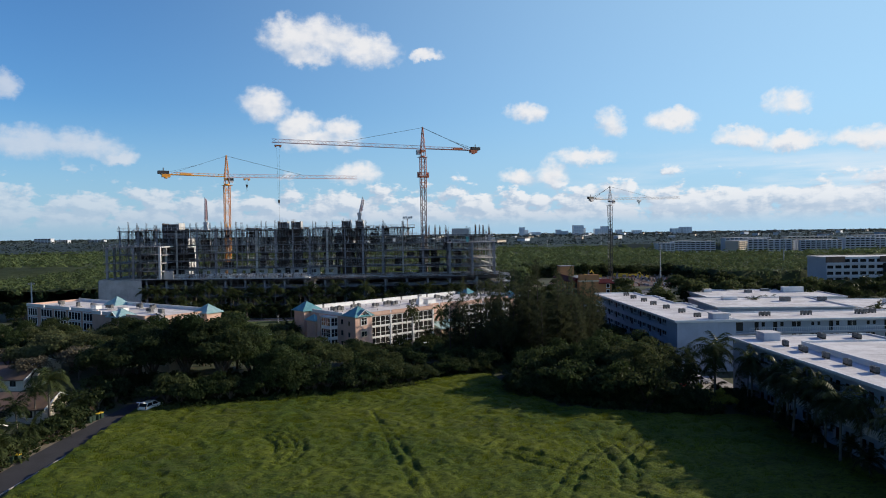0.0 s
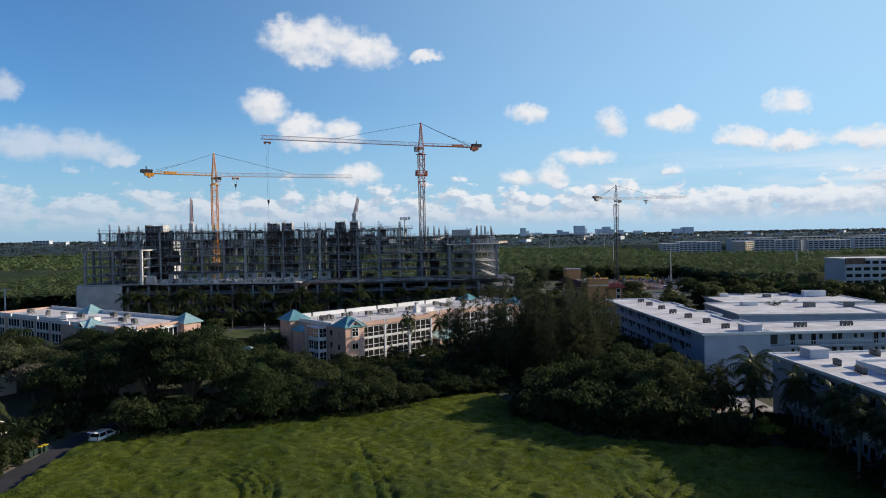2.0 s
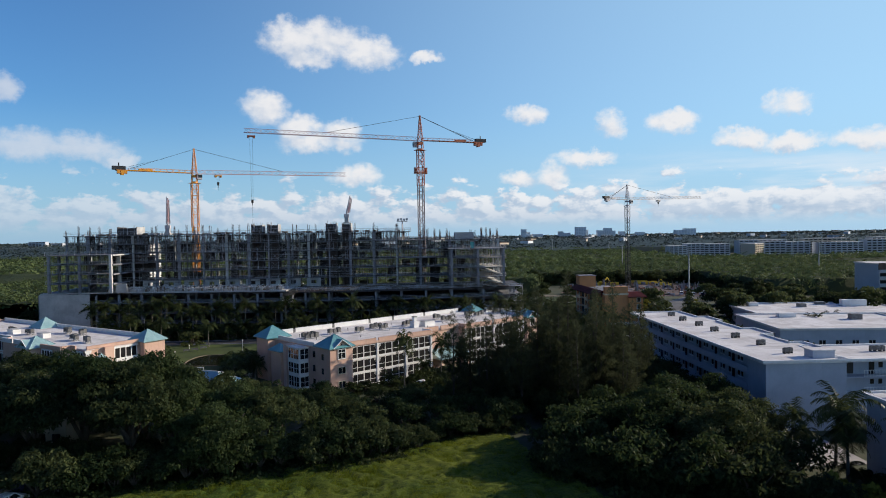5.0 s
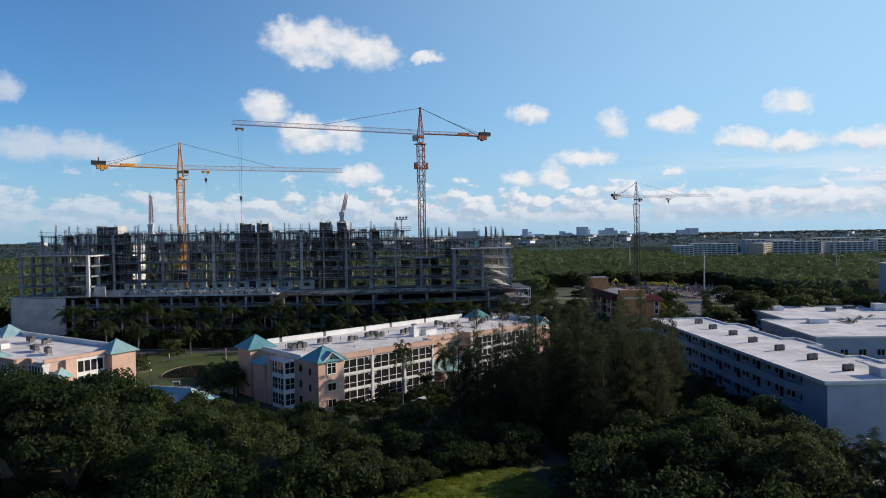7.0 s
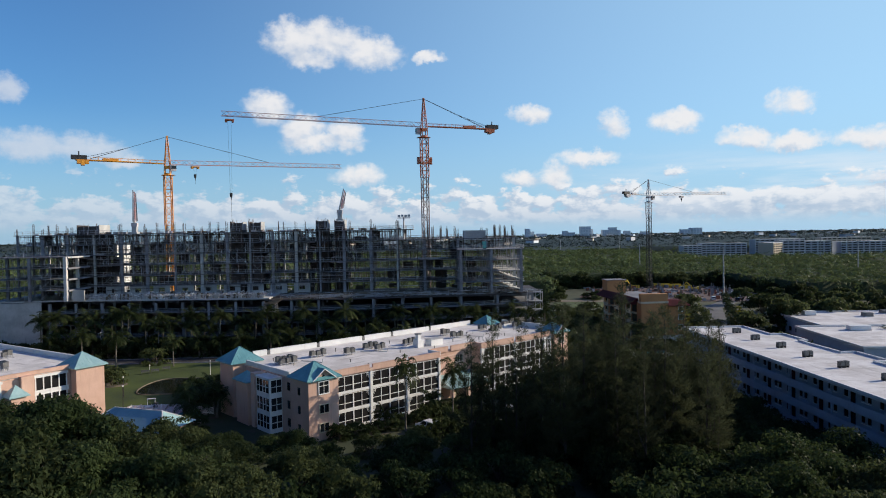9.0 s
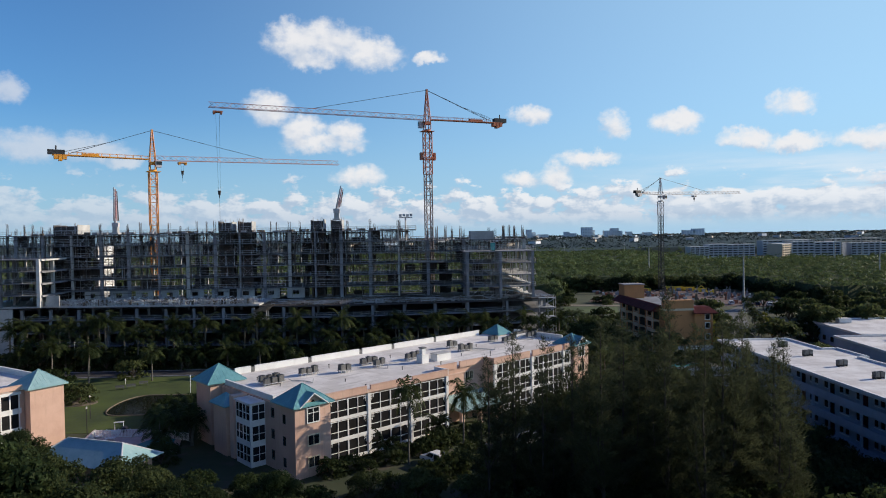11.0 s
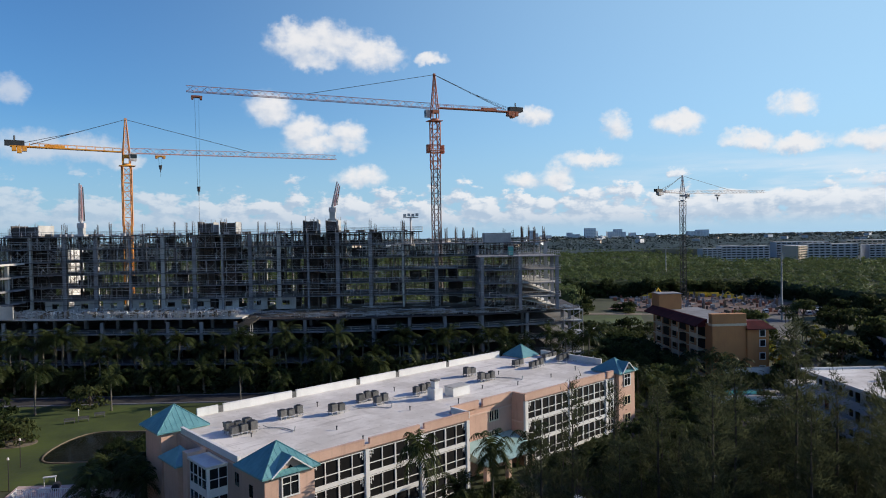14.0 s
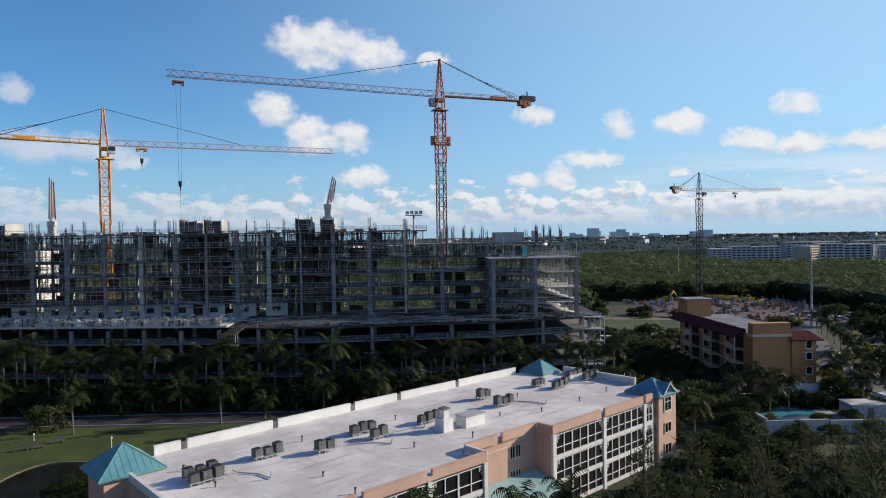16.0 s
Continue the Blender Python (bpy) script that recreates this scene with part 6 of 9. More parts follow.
for k in (1, 2, 3):
    z = 2.72 * k
    boxed("gallery_floor", WHITE_WALL, wing, -29.4, 62, -4.0, -2.0, z - 0.2, z)
    s = Solid()
    for h in (0.1, 1.0):
        s.beam((-26, -3.9, z + h), (62, -3.9, z + h), 0.08)
    for x in np.arange(-26, 62, 0.5):
        s.box(x - 0.03, x + 0.03, -3.93, -3.87, z, z + 1.0)
    part("railing", s, WHITE, wing, "white gallery railing")
    for x in np.arange(-24, 60, 4.2):
        i = int((x + 24) / 4.2) + k
        if i % 3 == 0:
            boxed("door", GLASS, wing, x, x + 0.9, -2.05, -1.99, z, z + 2.05)
            boxed("window", GLASS, wing, x + 1.6, x + 2.3, -2.05, -1.99, z + 1.0, z + 2.0)
        elif i % 3 == 1:
            win = boxed("window", GLASS, wing, x, x + 2.0, -2.05, -1.99, z + 0.9, z + 2.0)
            boxed("frame", WHITE, win, x + 0.95, x + 1.05, -2.09, -2.05, z + 0.9, z + 2.0)
        else:
            boxed("window", GLASS, wing, x + 0.2, x + 0.8, -2.05, -1.99, z + 1.1, z + 1.9)
            boxed("window", GLASS, wing, x + 1.6, x + 2.2, -2.05, -1.99, z + 1.1, z + 1.9)
boxed("opening", DARK_STEEL, wing, -29.0, -26.6, -2.06, -2.0, 8.3, 10.2)
for x in (78, 88, 101, 104, 112, 121):
    roof_unit(x, 149.0 + random.uniform(-1, 2), 10.85, 0, 3)

# the block nearer the meadow
two = thing("white_apartment_block", pose(70, 92, 0), "white apartment block with railed galleries beside a row of palms", "building", "white apartment blocks")
ox, oy = 70, 92
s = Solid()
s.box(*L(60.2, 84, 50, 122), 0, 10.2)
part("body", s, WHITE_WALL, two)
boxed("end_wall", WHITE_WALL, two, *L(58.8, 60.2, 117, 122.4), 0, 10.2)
boxed("roof_deck", ROOF_WHITE, two, *L(58.2, 85.2, 49, 123), 10.2, 10.45, label="sunlit white flat roof with worn patches")
roof_rim(two, [(x - ox, y - oy) for x, y in ((58.3, 49.1), (85.1, 49.1), (85.1, 122.9), (58.3, 122.9))], 10.45, 0.2)
s = Solid()
s.box(*L(66, 84.6, 60, 112), 10.45, 11.1)
part("upper_roof", s, ROOF_WHITE, two)
boxed("parapet", WHITE, two, *L(65.7, 66.0, 60, 112), 10.45, 11.4)
boxed("parapet", WHITE, two, *L(66.0, 84.6, 112, 112.3), 10.45, 11.4)
gallery_wall(two, 58.8 - ox, 50 - oy, 117 - oy, 3, 3.4, 1.4, rail=True)
ob = thing("roof_hatch", pose(64.0, 119.6, 10.45), "white boxy stair head on the roof", "roof hatch")
boxed("body", WHITE_WALL, ob, -1.5, 1.5, -1.5, 1.5, 0, 1.4)
boxed("lid", ROOF_WHITE, ob, -1.6, 1.6, -1.6, 1.6, 1.4, 1.5)
for x, y, k in ((63.4, 112.5, 2), (63.2, 106.5, 3), (63.4, 101, 2), (63.2, 95.5, 2), (63.5, 90, 2), (74, 119, 3), (80, 118, 3)):
    roof_unit(x, y, 10.45, 80, k)

# low white buildings with broad flat roofs
def low_block(x0, x1, y0, y1, z, yaw, cx, cy, label):
    ob = thing("low_white_building", pose(cx, cy, 0, 0, 0, yaw), label, "building", "low white buildings")
    boxed("body", WHITE_WALL, ob, x0, x1, y0, y1, 0, z - 0.25)
    boxed("roof_deck", ROOF_WHITE, ob, x0 - 0.3, x1 + 0.3, y0 - 0.3, y1 + 0.3, z - 0.25, z, label="bright white flat roof")
    roof_rim(ob, [(x0 - 0.2, y0 - 0.2), (x1 + 0.2, y0 - 0.2), (x1 + 0.2, y1 + 0.2), (x0 - 0.2, y1 + 0.2)], z, 0.35)
    for x in np.arange(x0 + 1.5, x1 - 2.5, 4.2):
        win = boxed("window", GLASS, ob, x, x + 1.6, y0 - 0.04, y0 + 0.02, 1.0, 2.3)
        boxed("frame", WHITE, win, x + 0.76, x + 0.84, y0 - 0.09, y0 - 0.04, 1.0, 2.3)
    for y in np.arange(y0 + 1.5, y1 - 2.5, 4.2):
        boxed("window", GLASS, ob, x0 - 0.04, x0 + 0.02, y, y + 1.6, 1.0, 2.3)
    return ob


low_block(-12, 30, -32, 0, 5.2, -6, 112, 242, "low white building with a broad bright flat roof")
low_block(-4, 46, 3, 34, 5.0, -6, 112, 242, "low white building with rooftop units")
low_block(34, 62, -34, -2, 4.6, -6, 112, 242, "low white building beside clipped trees")
for x, y, w, h in ((118, 268, 3.2, 1.3), (150, 262, 8, 2.2), (128, 228, 3, 1.6), (140, 226, 2.4, 1.6), (112, 236, 5, 1.2), (132, 262, 2.4, 1.2), (142, 268, 3, 1.0), (160, 220, 4, 1.8)):
    roof_z = 5.0 if y > 240 else 5.2 if x < 141 else 4.6
    ob = thing("roof_unit", pose(x, y, roof_z, 0, 0, -6), "boxy white and grey rooftop plant unit", "roof unit", "rooftop plant units")
    boxed("casing", WHITE if w > 3.1 else AC_GREY, ob, -w / 2, w / 2, -1.1, 1.1, 0.15, h)
    boxed("kerb", CONCRETE_WHITE, ob, -w / 2 - 0.1, w / 2 + 0.1, -1.2, 1.2, 0, 0.15)

# ochre block with dark red mansard strips
ochre = thing("ochre_apartment_block", pose(66, 270, 0, 0, 0, 2), "ochre orange apartment block with dark red tiled eaves and balconies", "building")
s = Solid()
s.box(-5.0, 7.0, -17, 16, 0, 11.4)
part("body", s, ORANGE_WALL, ochre)
boxed("roof_deck", material("grey_bitumen_roof", (0.24, 0.25, 0.27), (0.12, 0.125, 0.14), 0.2, 3.0, 0.85, 0.2), ochre, -4.6, 6.8, -16.6, 15.8, 11.4, 11.6, label="grey flat roof inside tiled eaves")
s = Solid()
s.face((-7.4, -14.5, 10.9), (-5.0, -14.5, 12.4), (-5.0, 16.5, 12.4), (-7.4, 16.5, 10.9))
s.face((-7.4, 16.5, 10.7), (-5.0, 16.5, 10.7), (-5.0, -14.5, 10.7), (-7.4, -14.5, 10.7))
s.face((-7.4, -14.5, 10.7), (-7.4, -14.5, 10.9), (-7.4, 16.5, 10.9), (-7.4, 16.5, 10.7))
s.face((-7.4, -14.5, 10.7), (-5.0, -14.5, 10.7), (-5.0, -14.5, 12.4), (-7.4, -14.5, 10.9))
s.face((-5.0, -14.5, 12.4), (-4.6, -14.5, 12.4), (-4.6, 16.5, 12.4), (-5.0, 16.5, 12.4))
s.face((-4.6, -14.5, 11.6), (-4.6, 16.5, 11.6), (-4.6, 16.5, 12.4), (-4.6, -14.5, 12.4))
part("tiled_eave", s, TILE_DARK, ochre, "dark red tiled mansard eave")
boxed("end_parapet", ORANGE_WALL, ochre, -5.2, 2.4, -18.2, -16.4, 0, 13.9)
boxed("trim", CREAM, ochre, -5.3, 2.5, -18.3, -16.3, 11.3, 11.8)
boxed("stair_head", ORANGE_WALL, ochre, -5.0, 1.0, 12.0, 17.0, 11.6, 15.6)
boxed("stair_head_roof", CONCRETE, ochre, -5.2, 1.2, 11.8, 17.2, 15.6, 15.8)
boxed("side_bay", ORANGE_WALL, ochre, 2.4, 7.2, -18.6, -14.0, 0, 10.8)
s = Solid()
s.face((2.0, -19.6, 10.7), (8.2, -19.6, 10.7), (7.2, -16.5, 12.0), (2.4, -16.5, 12.0))
s.face((8.2, -19.6, 10.7), (8.2, -13.0, 10.7), (7.2, -13.5, 12.0), (7.2, -16.5, 12.0))
s.face((2.0, -19.6, 10.5), (2.0, -13.0, 10.5), (8.2, -13.0, 10.5), (8.2, -19.6, 10.5))
s.face((2.0, -19.6, 10.5), (8.2, -19.6, 10.5), (8.2, -19.6, 10.7), (2.0, -19.6, 10.7))
s.face((2.4, -16.5, 12.0), (7.2, -16.5, 12.0), (7.2, -13.5, 12.0), (2.4, -13.5, 12.0))
part("tiled_eave", s, TILE_DARK, ochre, "dark red tiled eave over the side bay")
for z in (1.2, 4.0, 6.8, 9.0):
    win = boxed("window", GLASS, ochre, 5.2, 6.3, -18.66, -18.6, z, z + 1.3)
    s = Solid()
    opening_frame(s, 5.2, 6.3, -18.62, z, z + 1.3, 0.15, 0.1)
    part("frame", s, WHITE, win)
for k in range(4):
    z = 2.75 * k
    for i in range(6):
        y = -14.2 + 5.0 * i
        if i % 2 == 0:
            boxed("balcony_recess", SCREEN, ochre, -5.06, -5.0, y, y + 3.4, z + 0.3, z + 2.4)
            s = Solid()
            s.box(-7.0, -5.0, y - 0.3, y + 3.7, z - 0.05, z + 0.15)
            s.box(-7.0, -6.85, y - 0.3, y + 3.7, z + 0.15, z + 1.0)
            part("balcony", s, CREAM, ochre)
            for yy in (y - 0.3, y + 3.5):
                boxed("post", CREAM, ochre, -7.0, -6.8, yy, yy + 0.2, z + 1.0, z + 2.7)
        else:
            win = boxed("window", GLASS, ochre, -5.06, -5.0, y + 0.6, y + 2.6, z + 0.8, z + 2.2)
            boxed("sill", CREAM, win, -5.2, -5.0, y + 0.4, y + 2.8, z + 0.62, z + 0.78)
    boxed("floor_band", CREAM, ochre, -5.12, -5.0, -14.5, 16.0, z + 2.45, z + 2.68)


# ---- trees ----
def leaf_quads(centres, normals, size, r, droop=0.0):
    """Small folded leaf clumps: a diamond each, at the given places."""
    n = len(centres)
    a = np.cross(normals, r.normal(size=(n, 3)))
    a /= np.linalg.norm(a, axis=1, keepdims=True) + 1e-9
    b = np.cross(normals, a)
    s = size * r.uniform(0.6, 1.4, (n, 1))
    tip = a * s
    wide = b * s * 0.55
    down = np.array([0, 0, -1.0]) * droop * s
    return np.stack([centres - tip, centres + wide - normals * s * 0.2, centres + tip + down, centres - wide - normals * s * 0.2], 1).reshape(-1, 3)


def leaf_tris(centres, normals, size, r, droop=0.0):
    """Small pointed leaf clumps, one triangle each."""
    n = len(centres)
    a = np.cross(normals, r.normal(size=(n, 3)))
    a /= np.linalg.norm(a, axis=1, keepdims=True) + 1e-9
    b = np.cross(normals, a)
    s = size * r.uniform(0.6, 1.4, (n, 1))
    down = np.array([0, 0, -1.0]) * droop * s
    return np.stack([centres - a * s * 0.7 + b * s * 0.55, centres - a * s * 0.7 - b * s * 0.55, centres + a * s + down], 1).reshape(-1, 3)


def crown_mesh(name, blobs, count, size, mat, seed, droop=0.3, corners=3):
    """A crown of leaf clumps round several overlapping lumps, with gaps."""
    r = np.random.RandomState(seed)
    blobs = np.array(blobs, dtype=float)
    area = blobs[:, 3] ** 2
    pick = r.choice(len(blobs), count, p=area / area.sum())
    d = r.normal(size=(count, 3))
    d[:, 2] = np.where(d[:, 2] < -0.2, -d[:, 2] * 0.6, d[:, 2])
    d /= np.linalg.norm(d, axis=1, keepdims=True)
    lump = 1 + 0.18 * np.sin(7 * d[:, 0] + pick) * np.sin(6 * d[:, 1] + 2 * pick) + 0.12 * np.sin(13 * d[:, 2] + 3 * pick)
    depth = 1 - 0.45 * r.rand(count) ** 2.2
    place = blobs[pick, :3] + d * (blobs[pick, 3] * depth * lump)[:, None] * np.array([1, 1, 0.78])
    nrm = d + 0.5 * r.normal(size=(count, 3))
    nrm /= np.linalg.norm(nrm, axis=1, keepdims=True)
    return mesh_from(name, (leaf_tris if corners == 3 else leaf_quads)(place, nrm, size, r, droop), corners, mat)


def lump_list(seed, wide, tall, base, n_lumps):
    """Lumps of many sizes filling a low irregular dome."""
    r = np.random.RandomState(seed)
    out = [(0, 0, base + (tall - base) * 0.42, wide * 0.55)]
    for i in range(n_lumps * 3):
        a = r.uniform(0, 6.28)
        d = wide * math.sqrt(r.uniform(0.0, 0.85))
        rise = math.sqrt(max(0.0, 1 - (d / wide) ** 2)) * r.uniform(0.55, 1.0)
        size = wide * r.uniform(0.16, 0.36)
        z = base + 0.3 + (tall - base - size * 0.8) * rise * r.uniform(0.75, 1.0)
        out.append((d * math.cos(a), d * math.sin(a), max(z, base + size * 0.5), size))
    if base < 1.0:
        for i in range(9):
            a, size = i * 0.7 + r.uniform(-0.2, 0.2), wide * r.uniform(0.2, 0.3)
            out.append((wide * 0.78 * math.cos(a), wide * 0.78 * math.sin(a), size * 0.35, size))
    return out


def limbs(seed, wide, tall, base, thick):
    r = random.Random(seed)
    s = Solid()
    s.tube([(0, 0, 0), (0.1, 0.05, base * 0.6), (0.15, -0.1, base + (tall - base) * 0.3)], [thick, thick * 0.75, thick * 0.5], 6)
    for i in range(6):
        a = i * 1.05 + r.uniform(-0.3, 0.3)
        z = base * r.uniform(0.55, 1.0)
        d = wide * 0.6
        s.tube([(0.1, 0, z), (d * 0.5 * math.cos(a), d * 0.5 * math.sin(a), z + (tall - z) * 0.35), (d * math.cos(a), d * math.sin(a), z + (tall - z) * 0.6)], [thick * 0.45, thick * 0.28, thick * 0.1], 4)
    return s


def broadleaf(seed, wide, tall, base, mat, count, size, label, lumps=9, corners=4):
    ob = thing("tree", pose(0, 0, -500), label, "tree", "broadleaf trees")
    part("trunk", limbs(seed, wide, tall, base, 0.045 * wide + 0.08), BARK, ob)
    part("crown", crown_mesh("crown", lump_list(seed, wide, tall, base, lumps), count, size, mat, seed, 0.3, corners), mat, ob)
    return ob


def casuarina(seed, tall, wide, mat, count, dense=1.0):
    """A slender feathery tree: a spire of steep twigs clothed in fine upswept foliage, with side leaders."""
    r = np.random.RandomState(seed)
    ob = thing("casuarina_tree", pose(0, 0, -500), "tall feathery dark casuarina tree with pointed open crown", "tree", "casuarina trees")
    s = Solid()
    s.tube([(0, 0, 0), (0.15, 0.1, tall * 0.4), (0.0, 0.2, tall * 0.75), (0.1, 0.15, tall * 0.97)], [0.22, 0.15, 0.08, 0.02], 6)
    centres, ways = [], []
    leaders = [(0.0, 0.0, 0.12, 1.0, 1.0)]
    for i in range(3):
        a = r.uniform(0, 6.28)
        leaders.append((math.cos(a) * wide * 0.42, math.sin(a) * wide * 0.42, r.uniform(0.1, 0.3), r.uniform(0.6, 0.86), 0.6))
    for lx, ly, low, high, share in leaders:
        if lx:
            s.tube([(0.05, 0.05, tall * low), (lx * 0.8, ly * 0.8, tall * (low + 0.15)), (lx, ly, tall * high)], [0.1, 0.07, 0.015], 5)
        n_twigs = int(46 * share * dense)
        for i in range(n_twigs):
            f = i / n_twigs
            z0 = tall * (low + (high - low) * f)
            a = i * 2.4 + r.uniform(-0.5, 0.5)
            long = wide * 0.7 * share ** 0.6 * (1.03 - f) ** 0.85 * r.uniform(0.45, 1.2)
            start = np.array([lx * min(1, f + 0.5), ly * min(1, f + 0.5), z0])
            end = start + np.array([long * math.cos(a), long * math.sin(a), long * r.uniform(0.15, 0.75)])
            s.beam(tuple(start), tuple(end), 0.035, 3, 0.015)
            m = int(count / 150 * (0.4 + long / wide * 2.2))
            t = (0.3 + 0.8 * r.rand(m) ** 0.7)[:, None]
            centres.append(start + (end - start) * t + r.normal(size=(m, 3)) * np.array([0.24, 0.24, 0.2]) * (0.35 + t))
            ways.append(np.repeat(((end - start) / (np.linalg.norm(end - start) + 1e-6))[None], m, 0))
    c, w = np.concatenate(centres), np.concatenate(ways)
    n = len(c)
    up = np.array([[0, 0, 0.3]]) + 0.8 * w + r.normal(size=(n, 3)) * 0.42
    side = np.cross(r.normal(size=(n, 3)), up)
    side /= np.linalg.norm(side, axis=1, keepdims=True) + 1e-9
    long = r.uniform(0.2, 0.42, (n, 1))
    tri = np.stack([c - side * 0.035, c + side * 0.035, c + up * long * 1.25], 1).reshape(-1, 3)
    part("trunk", s, BARK_PINE, ob)
    part("crown", mesh_from("crown", tri, 3, mat), mat, ob)
    return ob


def palm(seed, tall, frond, n_fronds, label, thick=0.16, droop=1.0, clump=False, mat=None):
    """A palm: a slightly bent ringed trunk and arching feather fronds."""
    r = random.Random(seed)
    ob = thing("palm_tree", pose(0, 0, -500), label, "palm", "palm trees")
    lean = (r.uniform(-0.5, 0.5), r.uniform(-0.5, 0.5))
    s = Solid()
    pts = [(lean[0] * f * f, lean[1] * f * f, tall * f) for f in (0, 0.25, 0.5, 0.75, 1.0)]
    s.tube(pts, [thick * 1.5, thick * 1.05, thick, thick * 0.9, thick * 0.8], 8)
    part("trunk", s, PALM_BARK, ob)
    quads = []
    for i in range(n_fronds):
        a = i * 2.39996 + r.uniform(-0.25, 0.25)
        lift = r.uniform(-0.35, 1.25)
        long = frond * r.uniform(0.75, 1.1)
        out = Vector((math.cos(a), math.sin(a), 0))
        p = Vector(pts[-1]) + Vector((0, 0, r.uniform(-0.1, 0.2)))
        d = (out * math.cos(lift) + Vector((0, 0, math.sin(lift)))).normalized()
        side = out.cross(Vector((0, 0, 1)))
        steps = 9
        for k in range(steps):
            q = p + d * (long / steps)
            w = frond * 0.26 * math.sin(math.pi * (0.12 + 0.86 * (k + 0.5) / steps)) ** 0.7
            for sg in (-1, 1):
                for h in (0.0, 0.5):
                    o = p.lerp(q, h)
                    tip = o + side * (sg * w) + d * (w * 0.55) + Vector((0, 0, -w * r.uniform(0.25, 0.8)))
                    quads += [o, o + d * (long / steps * 0.42), tip]
            p = q
            d = (d + Vector((0, 0, -0.19 * droop * (0.6 + k * 0.16)))).normalized()
    part("fronds", mesh_from("fronds", np.array([tuple(v) for v in quads]), 3, mat or LEAF_PALM), mat or LEAF_PALM, ob)
    return ob


def plant(kinds, x, y, scale=1.0, rng=random, stretch=1.0):
    ob = rng.choice(kinds)
    m = pose(x, y, 0, 0, 0, rng.uniform(0, 360))
    made = copy_thing(ob, m)
    made.scale = (scale, scale, scale * stretch)
    return made


class Grove:
    """Many far trees or shrubs that nobody could count, joined into one mesh a material."""

    def __init__(self):
        self.leaves, self.wood = {}, Solid()

    def plant(self, kinds, x, y, scale, rng):
        ob = rng.choice(kinds)
        turn = rng.uniform(0, 6.28)
        c, sn = math.cos(turn) * scale, math.sin(turn) * scale
        for child in ob.children:
            me = child.data
            co = np.empty(len(me.vertices) * 3, dtype=np.float32)
            me.vertices.foreach_get("co", co)
            co = co.reshape(-1, 3)
            out = np.stack([co[:, 0] * c - co[:, 1] * sn + x, co[:, 0] * sn + co[:, 1] * c + y, co[:, 2] * scale], -1)
            if child.name.startswith("crown"):
                self.leaves.setdefault(me.materials[0].name, []).append(out)
            else:
                k = len(self.wood.verts)
                self.wood.verts += [tuple(v) for v in out.tolist()]
                self.wood.faces += [tuple(k + i for i in p.vertices) for p in me.polygons]

    def finish(self, name, label):
        for mat, lots in self.leaves.items():
            tagged(new(name, mesh_from(name, np.concatenate(lots), 3, bpy.data.materials[mat])), label, "trees", kind="stuff")
        tagged(part(name + "_trunks", self.wood, BARK), "trunks and limbs under the leaves", "trees", kind="stuff")


rng = random.Random(21)
BIG = [broadleaf(31 + i, 6.2, 11.0, 2.2, (LEAF_DARK, LEAF_OLIVE, LEAF_OLIVE, LEAF_DARK)[i], 13500, 0.2, "large dense dark green broadleaf tree", 10, 3) for i in range(4)]
BUSH = [broadleaf(51 + i, 4.4, 6.4, 0.6, (LEAF_DARK, LEAF_OLIVE, LEAF_DARK)[i], 3700, 0.245, "low spreading green broadleaf tree", 8, 3) for i in range(3)]
BIG_FAR = [broadleaf(131 + i, 6.2, 11.0, 2.2, (LEAF_MID, LEAF_OLIVE, LEAF_MID)[i], 1150, 0.66, "large dense dark green broadleaf tree", 8, 3) for i in range(3)]
BUSH_FAR = [broadleaf(151 + i, 4.4, 6.4, 0.6, (LEAF_MID, LEAF_OLIVE, LEAF_MID)[i], 640, 0.56, "low spreading green broadleaf tree", 7, 3) for i in range(3)]
PINE = [casuarina(61 + i, 22.0, 5.4, LEAF_PINE, 18500) for i in range(4)]
PINE_THIN = [casuarina(66 + i, 20.0, 4.6, LEAF_PINE, 16000, 0.75) for i in range(3)]
ROYAL = [palm(71 + i, 8.0, 3.9, 19, "tall feather palm with pale trunk", 0.17) for i in range(3)]
COCO = [palm(81 + i, 6.8, 3.9, 21, "coconut palm with arching fronds", 0.14, 1.25) for i in range(3)]
SHORT = [palm(91 + i, 2.6, 2.9, 22, "short bushy palm with arching green fronds", 0.15, 0.9) for i in range(2)]
YELLOW_TREE = [broadleaf(95 + i, 3.2, 6.0, 1.2, LEAF_YELLOW, 1600, 0.36, "small bushy yellow-green leafy tree", 7) for i in range(1)]
BARE = [broadleaf(98, 4.4, 8.2, 2.6, LEAF_DEAD, 2600, 0.2, "half bare grey-brown tree with thin crown", 7)]
PALE_TREE = [broadleaf(101 + i, 5.0, 9.0, 1.4, LEAF_PALE, 6500, 0.2, "pale olive broadleaf tree with open crown", 8, 3) for i in range(2)]
PROTO = PALE_TREE + BIG + BUSH + BIG_FAR + BUSH_FAR + PINE + PINE_THIN + ROYAL + COCO + SHORT + YELLOW_TREE + BARE

hedge, woods = Grove(), Grove()
